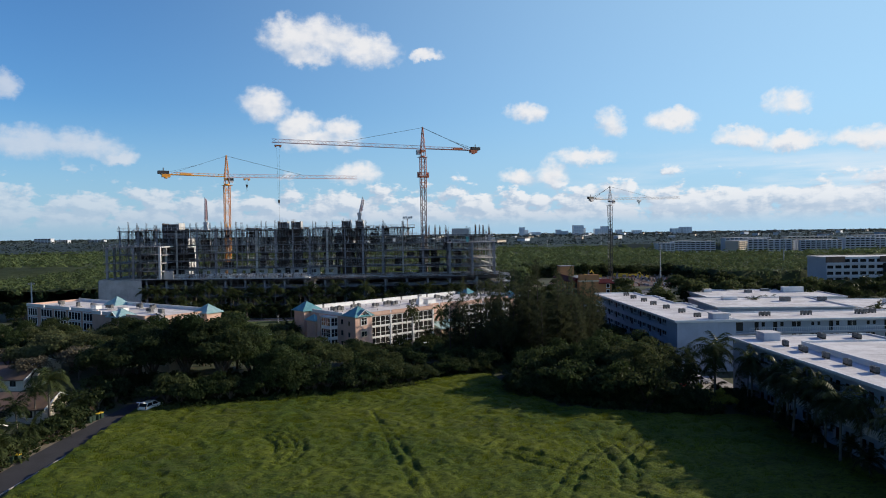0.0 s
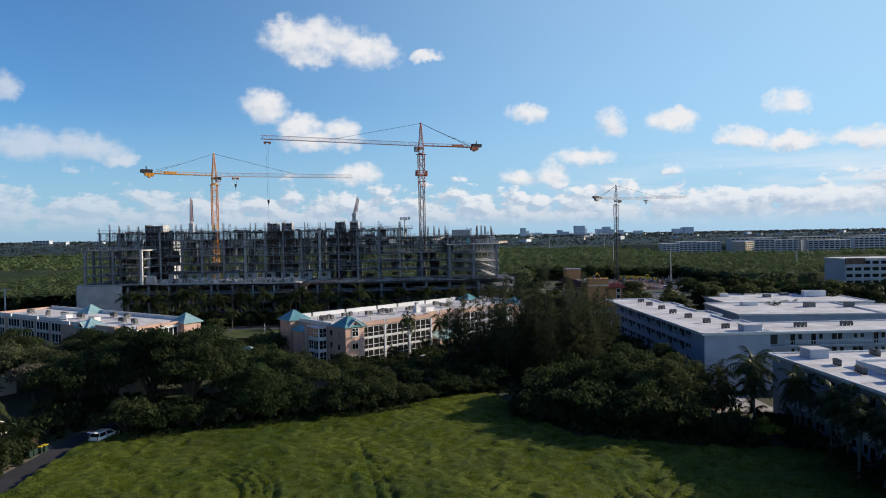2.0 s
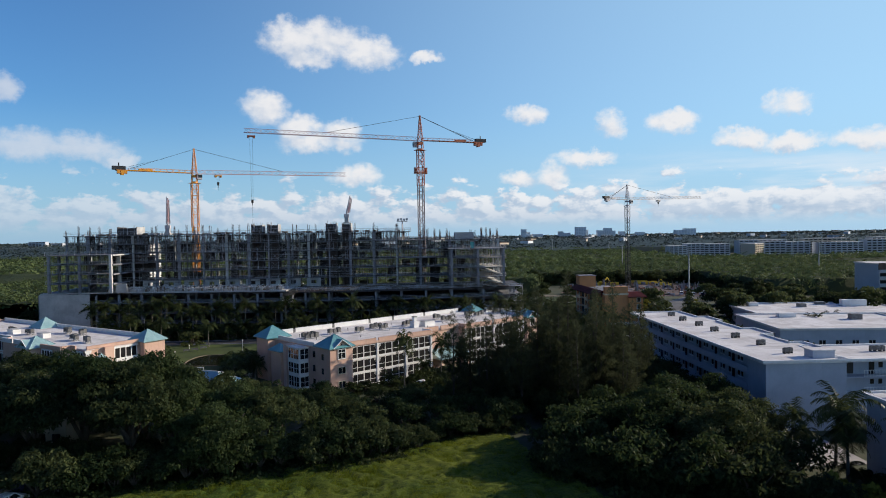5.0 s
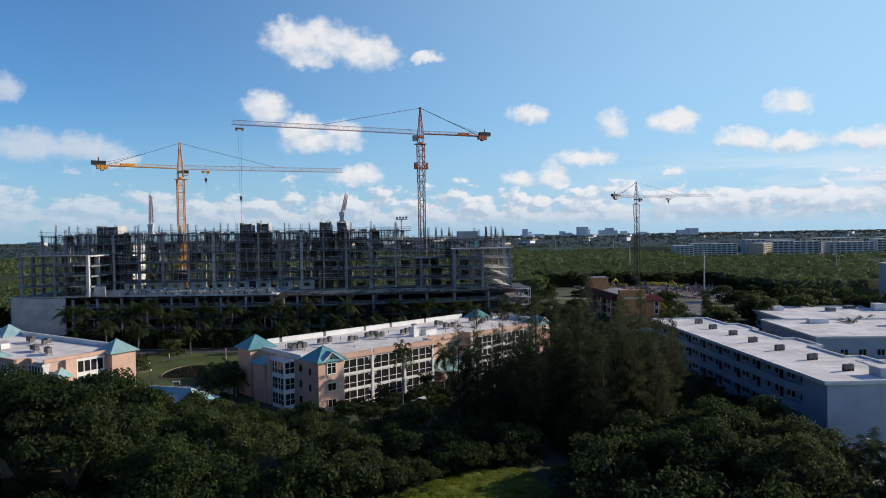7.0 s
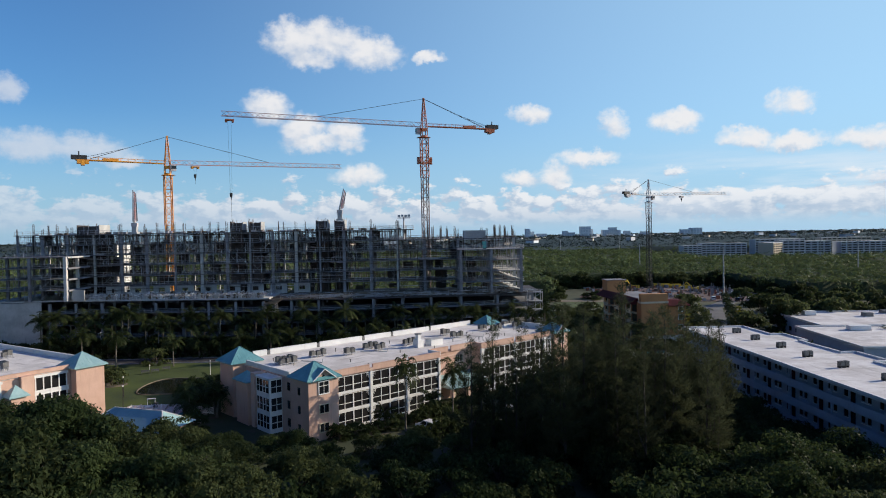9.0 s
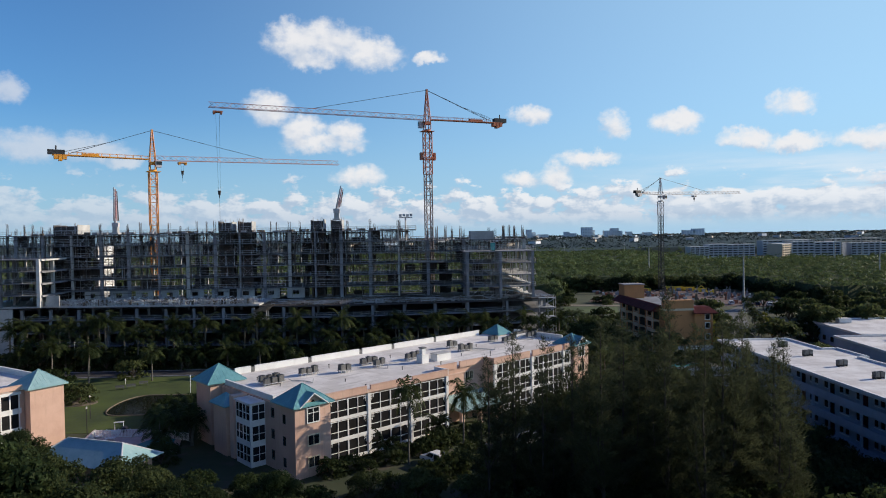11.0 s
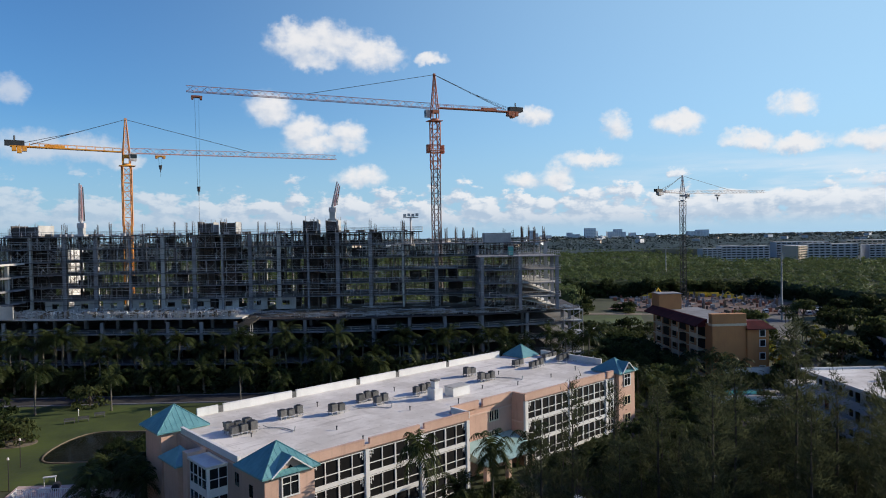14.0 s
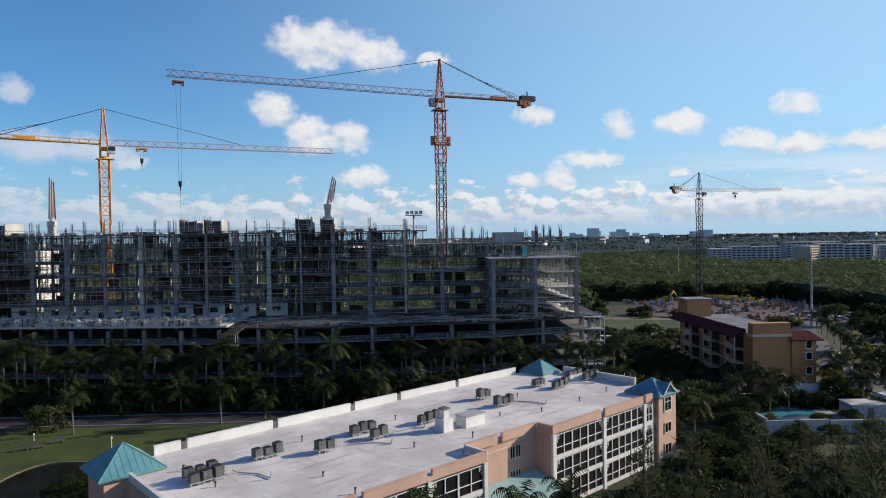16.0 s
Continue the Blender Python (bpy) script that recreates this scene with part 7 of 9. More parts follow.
# belt of trees behind the meadow: x, y, height over the kind's own
for x, y, h in ((-47, 138, 1.42), (-40, 134, 1.36), (-33, 137, 1.12), (-27, 132, 1.0), (-43, 145, 1.36), (-35, 147, 1.12), (-26, 142, 1.0), (-20, 138, 0.95), (-53, 150, 1.3),
                (-60, 158, 1.2), (-68, 162, 1.22), (-51, 160, 0.95), (-42, 156, 0.98), (-32, 156, 0.85), (-23, 151, 0.78), (-76, 172, 1.0), (-62, 169, 0.72), (-52, 171, 0.7),
                (-14, 146, 0.75), (-92, 174, 1.0), (-100, 170, 1.0), (-110, 180, 0.8), (-120, 190, 0.8), (-17, 158, 0.6), (-64, 152, 0.8)):
    plant(BIG, x + rng.uniform(-1, 1), y + rng.uniform(-1, 1), h, rng, rng.uniform(0.95, 1.08))
for i in range(26):
    x = -46 + i * 2.35 + rng.uniform(-0.8, 0.8)
    plant(BUSH, x, field_edge(x) + 2.4 + rng.uniform(0.2, 2.2), rng.uniform(0.75, 1.1) if x < -4 else rng.uniform(0.55, 0.85), rng)
for x, y, h in ((-13, 139, 1.0), (-7, 143, 1.05), (-1, 147, 0.95), (5, 150, 0.95), (11, 153, 0.9), (-9, 150, 0.95), (-2, 155, 0.85), (7, 160, 0.85), (15, 147, 0.95), (-12, 160, 0.7), (-20, 166, 0.6), (-28, 168, 0.62),
                (-36, 170, 0.7), (-46, 166, 0.62), (-36, 180, 0.6), (0, 163, 0.7), (-6, 166, 0.55), (18, 158, 0.9), (24, 152, 0.95), (31, 149, 1.0), (38, 152, 1.0), (45, 156, 1.05), (20, 168, 0.7), (49, 166, 1.0)):
    plant(BUSH, x + rng.uniform(-0.8, 0.8), y + rng.uniform(-0.8, 0.8), h, rng)
# the clump beside the meadow, in front of the white blocks
for x, y, h in ((22, 129, 0.95), (28, 122, 1.0), (34, 117, 0.98), (40, 114, 0.9), (26, 136, 1.0), (33, 130, 1.12), (40, 124, 1.12), (46, 118, 0.9), (31, 140, 1.0), (39, 136, 1.15), (46, 130, 1.05), (46, 141, 1.05), (38, 144, 1.0), (49, 135, 0.8)):
    plant(BIG if h > 1.04 else BUSH, x + rng.uniform(-0.8, 0.8), y + rng.uniform(-0.8, 0.8), h * (0.9 if h > 1.04 else 1.36), rng)
for i in range(12):
    f = i / 11
    plant(BUSH, 19 + 28 * f + rng.uniform(-1, 1), 126 - 16 * f + rng.uniform(-1.2, 0.6), rng.uniform(0.6, 0.85), rng)
for i in range(22):
    f = i / 21
    plant(BUSH, 18 + 30 * f + rng.uniform(-0.8, 0.8), 127.5 - 17.5 * f + rng.uniform(-2.2, 0.0), rng.uniform(0.3, 0.5), rng)
for x, y in ((48.5, 113), (50.5, 109)):
    plant(YELLOW_TREE, x, y, 0.7, rng)

# casuarinas by the car park
for x, y, h in ((7.5, 159, 0.9), (11, 163, 1.0), (15.5, 167, 0.95), (13.5, 159, 0.82), (17.5, 162, 0.98), (24.5, 166, 0.95), (31.5, 168, 0.9), (35, 166.5, 0.98), (40, 159, 0.95), (28, 150, 0.85), (36, 151, 0.82), (21, 170, 0.92), (26, 172, 0.88), (27, 168, 0.9), (42, 169, 0.85), (47, 173, 0.76), (50.5, 182, 0.62), (43, 163, 0.92)):
    plant(PINE_THIN, x, y, h, rng)
for x, y, h in ((19.5, 155, 1.0), (22.5, 160, 1.04), (26, 154, 0.98), (29.5, 163, 1.06), (33.5, 157, 1.0), (37.5, 162, 1.0), (38, 176, 0.82), (46, 178, 0.68)):
    plant(PINE, x + rng.uniform(-0.7, 0.7), y + rng.uniform(-0.7, 0.7), h * rng.uniform(0.95, 1.04), rng)
for x, y, h in ((25, 160, 0.8), (33, 158, 0.9), (42, 163, 0.9), (51, 158, 0.85), (50, 184, 0.8), (52, 196, 0.85), (44, 212, 0.85), (50, 216, 0.8), (38, 217, 0.7), (53, 207, 0.8), (36, 226, 0.6), (46, 222, 0.7)):
    plant(BUSH, x, y, h, rng)

for i in range(34):
    x, y = rng.uniform(14, 52), rng.uniform(148, 170)
    plant(BUSH, x, y, rng.uniform(0.55, 0.95), rng)
for i in range(12):
    plant(BUSH, rng.uniform(47.5, 52.5), 142 + i * 3.3, rng.uniform(0.8, 1.15), rng)
for i in range(16):
    woods.plant(BUSH_FAR, rng.uniform(36, 54), rng.uniform(178, 226), rng.uniform(0.6, 0.9), rng)
for i in range(26):
    y = rng.uniform(166, 214)
    hedge.plant(BUSH_FAR, y * 0.93 - 142 + rng.uniform(0, 16), y, rng.uniform(0.35, 0.6), rng)
for x, y, h in ((46, 226, 0.8), (50, 234, 0.8), (44, 236, 0.9), (48, 243, 0.95), (52, 250, 0.9), (45, 252, 0.9), (41, 244, 0.8), (54, 258, 0.8), (47, 262, 1.0), (53, 267, 0.95), (50, 274, 1.0), (55, 280, 0.9), (45, 282, 0.9), (51, 288, 1.0), (56, 225.5, 0.42), (60, 224.5, 0.42), (53, 229.5, 0.45), (62.5, 231, 0.4), (67.5, 231.5, 0.45), (66, 224, 0.5), (70, 223, 0.55)):
    plant(BUSH, x, y, h, rng)
for i in range(40):
    m = pose(-31.8, 191.9, 0, 0, 0, A_YAW) @ pose(rng.uniform(38, 70), rng.uniform(-40, -30.5), 0)
    if rng.random() < 0.8:
        hedge.plant(BUSH_FAR, m.translation.x, m.translation.y, rng.uniform(0.4, 0.85), rng)
for i in range(26):
    m = pose(-31.8, 191.9, 0, 0, 0, A_YAW) @ pose(3 + i * 1.5 + rng.uniform(-0.5, 0.5), -28.0 + rng.uniform(-1.6, 1.2), 0)
    if not 29 < 3 + i * 1.5 < 38:
        hedge.plant(BUSH_FAR, m.translation.x, m.translation.y, rng.uniform(0.25, 0.5), rng)
for i in range(16):
    hedge.plant(BUSH_FAR, rng.uniform(-4, 14), rng.uniform(164, 178), rng.uniform(0.3, 0.6), rng)
for x, y, h in ((-38, 184, 1.2), (-35, 188, 1.3), (-41, 189, 1.2), (-37, 193, 1.4), (-34, 197, 1.35), (-41, 195, 1.1)):
    plant(SHORT, x, y, h, rng)
for x, y, h in ((-36, 190, 0.7), (-39, 186, 0.75), (-33, 200, 0.75)):
    plant(COCO, x, y, h, rng)
for i in range(6, 13, 3):
    plant(COCO, 52.5 + rng.uniform(0, 4.0), 60 + i * 4.8 + rng.uniform(-1.5, 1.5), rng.uniform(0.95, 1.35), rng)
for i in range(7, 14):
    plant(BUSH, 54.5 + rng.uniform(0, 2.5), 62 + i * 4.4, rng.uniform(0.35, 0.55), rng)
for x, y, h in ((-60, 135, 1.15), (-54, 136.5, 1.3), (-63, 139, 1.1)):
    plant(BIG, x, y, h, rng)
for i in range(20):
    plant(BUSH, -62 + i * 1.7 + rng.uniform(-0.6, 0.6), 133.5 + rng.uniform(-0.8, 2.5), rng.uniform(0.45, 0.7), rng)
for x, y, h in ((-42, 203.5, 0.75), (-39, 200, 0.7), (-44, 199.5, 0.6), (-37, 206, 0.8), (-40.5, 207, 0.7), (-45.5, 206, 0.6)):
    plant(BUSH, x, y, h, rng)
for i in range(18):
    plant(SHORT, -98 + i * 6.4 + rng.uniform(-2, 2), 249.0 + rng.uniform(-0.6, 1.5), rng.uniform(1.2, 1.8), rng)
    hedge.plant(BUSH_FAR, -96 + i * 6.4 + rng.uniform(-2, 2), 249.8 + rng.uniform(-0.8, 1.5), rng.uniform(0.5, 0.8), rng)
# palms before the podium, three deep
for i in range(25):
    x = -102 + i * 3.4 + rng.uniform(-1.0, 1.0)
    plant(ROYAL, x, 256.5 + rng.uniform(-2.5, 2.0), rng.uniform(0.95, 1.38), rng)
for i in range(17):
    x = -18 + i * 3.4 + rng.uniform(-1.5, 1.5)
    plant(ROYAL, x, 257.5 + rng.uniform(-2, 1.5), rng.uniform(0.95, 1.2), rng)
for i in range(11):
    x = -96 + i * 12.4 + rng.uniform(-3, 3)
    plant(ROYAL + COCO, x, 251.5 + rng.uniform(-1.5, 1.5), rng.uniform(0.75, 1.05), rng)
for i in range(50):
    x = -102 + i * 2.9 + rng.uniform(-1.5, 1.5)
    if i % 3:
        hedge.plant(BUSH_FAR, x, 254.5 + rng.uniform(-3.0, 4.0), rng.uniform(0.55, 0.95), rng)
    else:
        plant(SHORT, x, 254.5 + rng.uniform(-3.0, 4.0), rng.uniform(0.7, 1.1), rng)
for i in range(40):
    hedge.plant(BUSH_FAR, -118 + i * 3.9 + rng.uniform(-1, 1), 260.5 + rng.uniform(-1.5, 1.0), rng.uniform(0.4, 0.65), rng)
for x, y, h in ((-60, 236, 0.9), (-37, 240, 0.95), (-10, 240, 1.0), (-28, 234, 0.8), (33, 243, 1.0), (-19, 238, 0.95), (-73, 234, 1.15), (-84, 240, 1.1), (40, 236, 0.8)):
    plant(COCO, x, y, h, rng)
for x, y, h in ((-33, 208, 1.3), (-36, 203, 1.2), (-30, 202, 1.1), (-39, 198, 1.1), (-24, 226, 1.1), (-12, 236, 1.2), (-5, 178, 1.0), (3, 185, 1.1)):
    plant(SHORT, x, y, h, rng)
for x, y, h, tall in ((-1.7, 177, 0.8, 1.8), (6.0, 179.5, 0.85, 1.5), (11.5, 188, 0.8, 1.3)):
    plant(COCO, x, y, h, rng, tall)
for x, y, h in ((38, 222, 0.9),):
    plant(COCO, x, y, h, rng)
for x, y, h in ((-66.5, 217, 0.72), (-66, 240, 0.8), (-73, 221, 0.8), (-71, 213, 0.6), (-77, 227, 0.9)):
    woods.plant(BUSH_FAR, x, y, h, rng)

# palms along the near white block, and by its drive
for x, y, h in ((53.5, 118, 1.0), (56, 110, 1.15), (56, 99, 1.2), (54, 94, 1.15), (54.5, 84, 1.2), (54, 71, 1.25), (51, 124, 0.8), (57, 126, 1.2), (52, 128, 0.95), (49, 127, 0.75)):
    plant(COCO, x, y, h, rng)
for i in range(6):
    plant(COCO, 55.8 + rng.uniform(-0.6, 1.0), 64 + i * 9.4 + rng.uniform(-1.5, 1.5), rng.uniform(0.72, 0.88), rng, rng.uniform(1.3, 1.7))
for x, y in ((54, 119), (56.5, 113), (55, 107), (56.5, 101), (55, 91), (56.5, 85), (55, 79), (56, 73), (53, 130)):
    plant(SHORT, x, y, rng.uniform(0.7, 1.0), rng)
for x, y, h in ((121, 236, 1.0), (131, 245, 0.9), (145, 205, 1.1)):
    plant(SHORT, x, y, h * 1.5, rng)

# around the ochre block and the street
for x, y, h in ((58, 244, 0.9), (62, 240, 0.8), (74, 246, 1.0), (78, 250, 1.1), (80, 246, 0.9), (56, 250, 0.8), (50, 296, 0.8), (46, 288, 0.9), (42, 282, 0.9)):
    plant(COCO, x, y, h, rng)
for x, y, h in ((46, 244, 0.8), (52, 256, 0.9), (50, 264, 0.9), (53, 272, 0.9), (48, 278, 0.8), (44, 268, 0.8), (52, 284, 0.85), (44, 256, 0.7), (40, 262, 0.6), (47, 300, 0.8), (55, 302, 0.8)):
    woods.plant(BUSH_FAR, x, y, h * 1.1, rng)
for x, y in ((78, 262), (82, 270), (84, 280), (88, 290), (77, 276), (80, 256), (99, 270), (103, 280), (107, 291), (79, 287), (84, 297)):
    plant(YELLOW_TREE, x, y, rng.uniform(0.7, 0.95), rng)
for i in range(9):
    plant(COCO, 92 + i * 3.9, 262 + i * 9 + rng.uniform(-1, 1), rng.uniform(0.6, 0.75), rng)
for i in range(46):
    x = rng.uniform(86, 190)
    y = rng.uniform(262, 300)
    if abs(x - np.interp(y, [262, 330, 420], [89, 116, 187])) > 7 and not (165 < x and y > 308):
        woods.plant(BIG_FAR if rng.random() < 0.4 else BUSH_FAR, x, y, rng.uniform(0.7, 1.05), rng)
for i in range(16):
    woods.plant(BUSH_FAR, rng.uniform(75, 96), rng.uniform(180, 250), rng.uniform(0.7, 1.0), rng)
for i in range(26):
    if i % 3 == 0:
        plant(COCO, rng.uniform(165, 230), rng.uniform(225, 312), rng.uniform(0.9, 1.2), rng)
    else:
        woods.plant(BUSH_FAR, rng.uniform(165, 230), rng.uniform(225, 312), rng.uniform(0.9, 1.2), rng)
for i in range(12):
    woods.plant(BUSH_FAR, rng.uniform(75, 98), rng.uniform(160, 206), rng.uniform(0.6, 1.0), rng)

for x, y, h in ((55, 233, 1.25), (60, 243, 1.2), (74, 238, 1.2), (77, 234, 1.1), (52, 240, 1.1)):
    plant(COCO, x, y, h * 0.72, rng)
for i in range(26):
    x = 50 + i * 1.15 + rng.uniform(-0.6, 0.6)
    woods.plant(BUSH_FAR, x, 241 + 5 * rng.random(), rng.uniform(0.35, 0.6), rng)
# gardens of the small houses beside the lane
for x, y, h in ((-62, 88, 0.95), (-60, 94, 0.9), (-64, 99, 0.95), (-61, 103, 0.9), (-63, 82, 0.9), (-60, 77, 0.8), (-66, 92, 0.9), (-60, 110, 0.85), (-58, 114, 0.8), (-64, 113, 0.9)):
    plant(SHORT if rng.random() < 0.6 else COCO, x, y, h * (1.4 if rng.random() < 0.6 else 0.9), rng)
for x, y, h in ((-66, 86, 0.8), (-70, 95, 0.9), (-68, 104, 0.8), (-62, 118, 0.75), (-58, 122, 0.7), (-57, 127, 0.8), (-72, 84, 0.8), (-64, 74, 0.8), (-59, 70, 0.7), (-58, 84, 0.5), (-58.5, 98, 0.5), (-58, 108, 0.5), (-62, 130, 0.8)):
    woods.plant(BUSH_FAR, x, y, h, rng)
for i in range(22):
    y = 75 + i * 1.95 + rng.uniform(-0.6, 0.6)
    if i % 4 == 1:
        plant(SHORT, -58.2 + 0.03 * (y - 75) + rng.uniform(-0.4, 0.4), y, rng.uniform(0.9, 1.2), rng)
    else:
        woods.plant(BUSH_FAR, -57.8 + 0.03 * (y - 75) + rng.uniform(-0.6, 0.5), y, rng.uniform(0.38, 0.6), rng)
for x, y, h in ((-64, 140, 1.0), (-72, 144, 1.1), (-55, 146, 1.45), (-80, 140, 0.9), (-90, 150, 0.9), (-62, 150, 0.9)):
    plant(BARE, x, y, h, rng)
for x, y, h in ((-72, 152, 1.3), (-79, 154, 1.35), (-85, 160, 1.25), (-92, 166, 1.2), (-76, 161, 1.3), (-100, 172, 1.0), (-88, 152, 1.0), (-58, 153, 1.25)):
    plant(PALE_TREE, x, y, h, rng)
for i in range(30):
    woods.plant(BIG_FAR, rng.uniform(-200, -90), rng.uniform(150, 178), rng.uniform(0.6, 0.85), rng)
for i in range(34):
    x = rng.uniform(-240, -128)
    woods.plant(BIG_FAR if i % 2 else BUSH_FAR, x, rng.uniform(215, 300), rng.uniform(0.6, 0.85), rng)
for i in range(46):
    woods.plant(BIG_FAR if i % 3 == 0 else BUSH_FAR, 62 + i * 2.35 + rng.uniform(-1.5, 1.5), 438 + rng.uniform(-2.0, 2.5), rng.uniform(0.6, 0.95) + (0.25 if i % 3 else 0.0), rng)
for i in range(16):
    woods.plant(BUSH_FAR, 65.5 + rng.uniform(-1.5, 2), 386 + i * 3.4, rng.uniform(0.8, 1.15), rng)
    woods.plant(BUSH_FAR, 168 + rng.uniform(-2, 1.5), 348 + i * 5.8, rng.uniform(0.8, 1.2), rng)
for i in range(22):
    woods.plant(BUSH_FAR, rng.uniform(40, 56) if i % 2 else rng.uniform(56, 92), rng.uniform(335, 372) if i % 2 else rng.uniform(370, 384), rng.uniform(0.35, 0.7), rng)
for i in range(60):
    x, y = rng.uniform(40, 104), rng.uniform(298, 337)
    if abs(x - np.interp(y, [262, 330, 420], [89, 116, 187])) > 6:
        woods.plant(BUSH_FAR, x, y, rng.uniform(0.3, 0.6), rng)
for i in range(14):
    woods.plant(BUSH_FAR, 40 + rng.uniform(-4, 10), 384 + rng.uniform(-2, 10), rng.uniform(0.7, 1.0), rng)
for i in range(16):
    woods.plant(BIG_FAR if i % 3 == 0 else BUSH_FAR, 38 + rng.uniform(-4, 3), 302 + i * 5.2, rng.uniform(0.6, 0.95), rng)
for x, y, h in ((64, 320, 0.9), (60, 300, 0.7), (56, 296, 0.7), (68, 301, 0.8), (47, 318, 0.6), (42, 322, 0.7), (52, 326, 0.5), (72, 312, 0.6), (78, 305, 0.7), (40, 312, 0.8), (84, 312, 0.5), (45, 333, 0.5), (98, 300, 0.8), (92, 302, 0.7)):
    woods.plant(BUSH_FAR, x, y, h, rng)
for i in range(22):
    x, y = rng.uniform(128, 180), rng.uniform(300, 348)
    woods.plant(BIG_FAR if i % 2 else BUSH_FAR, x, y, rng.uniform(0.6, 0.9), rng)
hedge.finish("hedge", "dense dark shrubs below the palms")
woods.finish("far_trees", "dark green trees between the streets and houses")
for ob in PROTO:
    for o in (*ob.children_recursive, ob):
        bpy.data.objects.remove(o)


# ---- mangrove woods and the distance ----
def clear(x, y):
    """Where no wood grows: the building sites, the streets, the houses."""
    near = (y < 303) & (x > -128) & (x < 60)
    site = (x > 66) & (x < 168) & (y > 340) & (y < 440)
    lawn = (x > 44) & (x < 96) & (y > 334) & (y < 385)
    street = (np.abs(x - np.interp(y, [262, 330, 420], [88, 116, 187])) < 7) & (y < 350)
    ochre_yard = (x > 38) & (x < 190) & (y < 350)
    town = (y < 300) & (x > 60)
    left = (y < 300) & (x < -100)
    flats = (x > 255) & (y > 640) & (y < 930)
    big = (x > 165) & (x < 330) & (y > 300) & (y < 350)
    return near | site | lawn | street | ochre_yard | town | left | flats | big


def canopy(x, y):
    """Height of the wood's top: rounded crowns of several sizes."""
    h = 4.6 + 1.6 * value_noise(x, y, 60, 31) + 1.6 * np.sqrt(value_noise(x, y, 6.5, 32)) + 1.3 * value_noise(x, y, 3.2, 33) + 0.6 * value_noise(x, y, 1.6, 34)
    return h


wood_mat = CROWN_FAR
pieces = ((-260, 260, 300, 520, 2.7), (-520, 620, 520, 900, 3.2), (-1300, 1500, 900, 1900, 9.0), (-3000, 3200, 1900, 4600, 30.0))
for x0, x1, y0, y1, step in pieces:
    xs, ys = np.arange(x0, x1 + step, step), np.arange(y0, y1 + step, step)
    X, Y = np.meshgrid(xs, ys)
    Z = canopy(X, Y) + (0.0 if step < 5 else 1.5 * value_noise(X, Y, step * 1.7, 36) + 2.0 * value_noise(X, Y, 140, 37))
    free = clear(X, Y)
    Z = np.where(free, -0.5, Z)
    keep = ~(free[:-1, :-1] & free[1:, :-1] & free[:-1, 1:] & free[1:, 1:])
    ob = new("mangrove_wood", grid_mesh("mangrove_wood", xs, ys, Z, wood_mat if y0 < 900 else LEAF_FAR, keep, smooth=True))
    tagged(ob, "dense green mangrove wood stretching to the horizon", "woods", kind="stuff")
for x0, x1, y0, y1, step in ((-520, -260, 300, 520, 4.0), (260, 620, 345, 520, 4.0)):
    xs, ys = np.arange(x0, x1 + step, step), np.arange(y0, y1 + step, step)
    X, Y = np.meshgrid(xs, ys)
    ob = new("mangrove_wood", grid_mesh("mangrove_wood", xs, ys, canopy(X, Y), wood_mat, None, smooth=True))
    tagged(ob, "dense green mangrove wood", "woods", kind="stuff")



def leafy_tops(name, count, leaves, x0, x1, y0, y1, power, size, leaf, mat, seed, label):
    """Domed tree tops over the wood, each a tuft of many leaf clumps."""
    r = np.random.RandomState(seed)
    px, py = r.uniform(x0, x1, count), y0 + (y1 - y0) * r.rand(count) ** power
    ok = ~clear(px, py)
    px, py = px[ok], py[ok]
    rad = r.uniform(*size, len(px))
    edge = clear(px, py - 4) | clear(px - 4, py) | clear(px + 4, py)
    top = canopy(px, py) + rad * 0.6
    pick = r.choice(len(px), leaves, p=rad ** 2 / (rad ** 2).sum())
    d = r.normal(size=(leaves, 3))
    d[:, 2] = np.where(edge[pick] & (r.rand(leaves) < 0.4), -1.6, 1.0) * np.abs(d[:, 2])
    d /= np.linalg.norm(d, axis=1, keepdims=True)
    bump = 1 + 0.22 * np.sin(5 * d[:, 0] + pick) * np.sin(6 * d[:, 1] + 2 * pick)
    place = np.stack([px[pick], py[pick], top[pick] - rad[pick]], -1) + d * (rad[pick] * bump * r.uniform(0.75, 1.1, leaves))[:, None]
    place[:, 2] = np.maximum(place[:, 2], 0.5)
    nrm = d + 0.26 * r.normal(size=d.shape)
    nrm /= np.linalg.norm(nrm, axis=1, keepdims=True)
    tagged(new(name, mesh_from(name, leaf_tris(place, nrm, leaf, r, 0.2), 3, mat)), label, "woods", kind="stuff")


leafy_tops("mangrove_crowns", 5200, 220000, -230, 300, 300, 560, 1.15, (2.0, 4.4), 0.68, LEAF_MANGROVE, 44, "leafy crowns of the near mangrove wood")
leafy_tops("mangrove_crowns", 8000, 130000, -560, 700, 540, 1000, 1.2, (2.6, 5.4), 1.3, LEAF_MANGROVE, 45, "leafy crowns of the middle mangrove wood")
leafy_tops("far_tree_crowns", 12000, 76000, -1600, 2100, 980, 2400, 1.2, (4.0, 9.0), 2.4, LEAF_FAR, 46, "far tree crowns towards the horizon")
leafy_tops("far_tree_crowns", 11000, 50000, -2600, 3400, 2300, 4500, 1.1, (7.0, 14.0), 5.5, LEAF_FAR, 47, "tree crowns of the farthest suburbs")


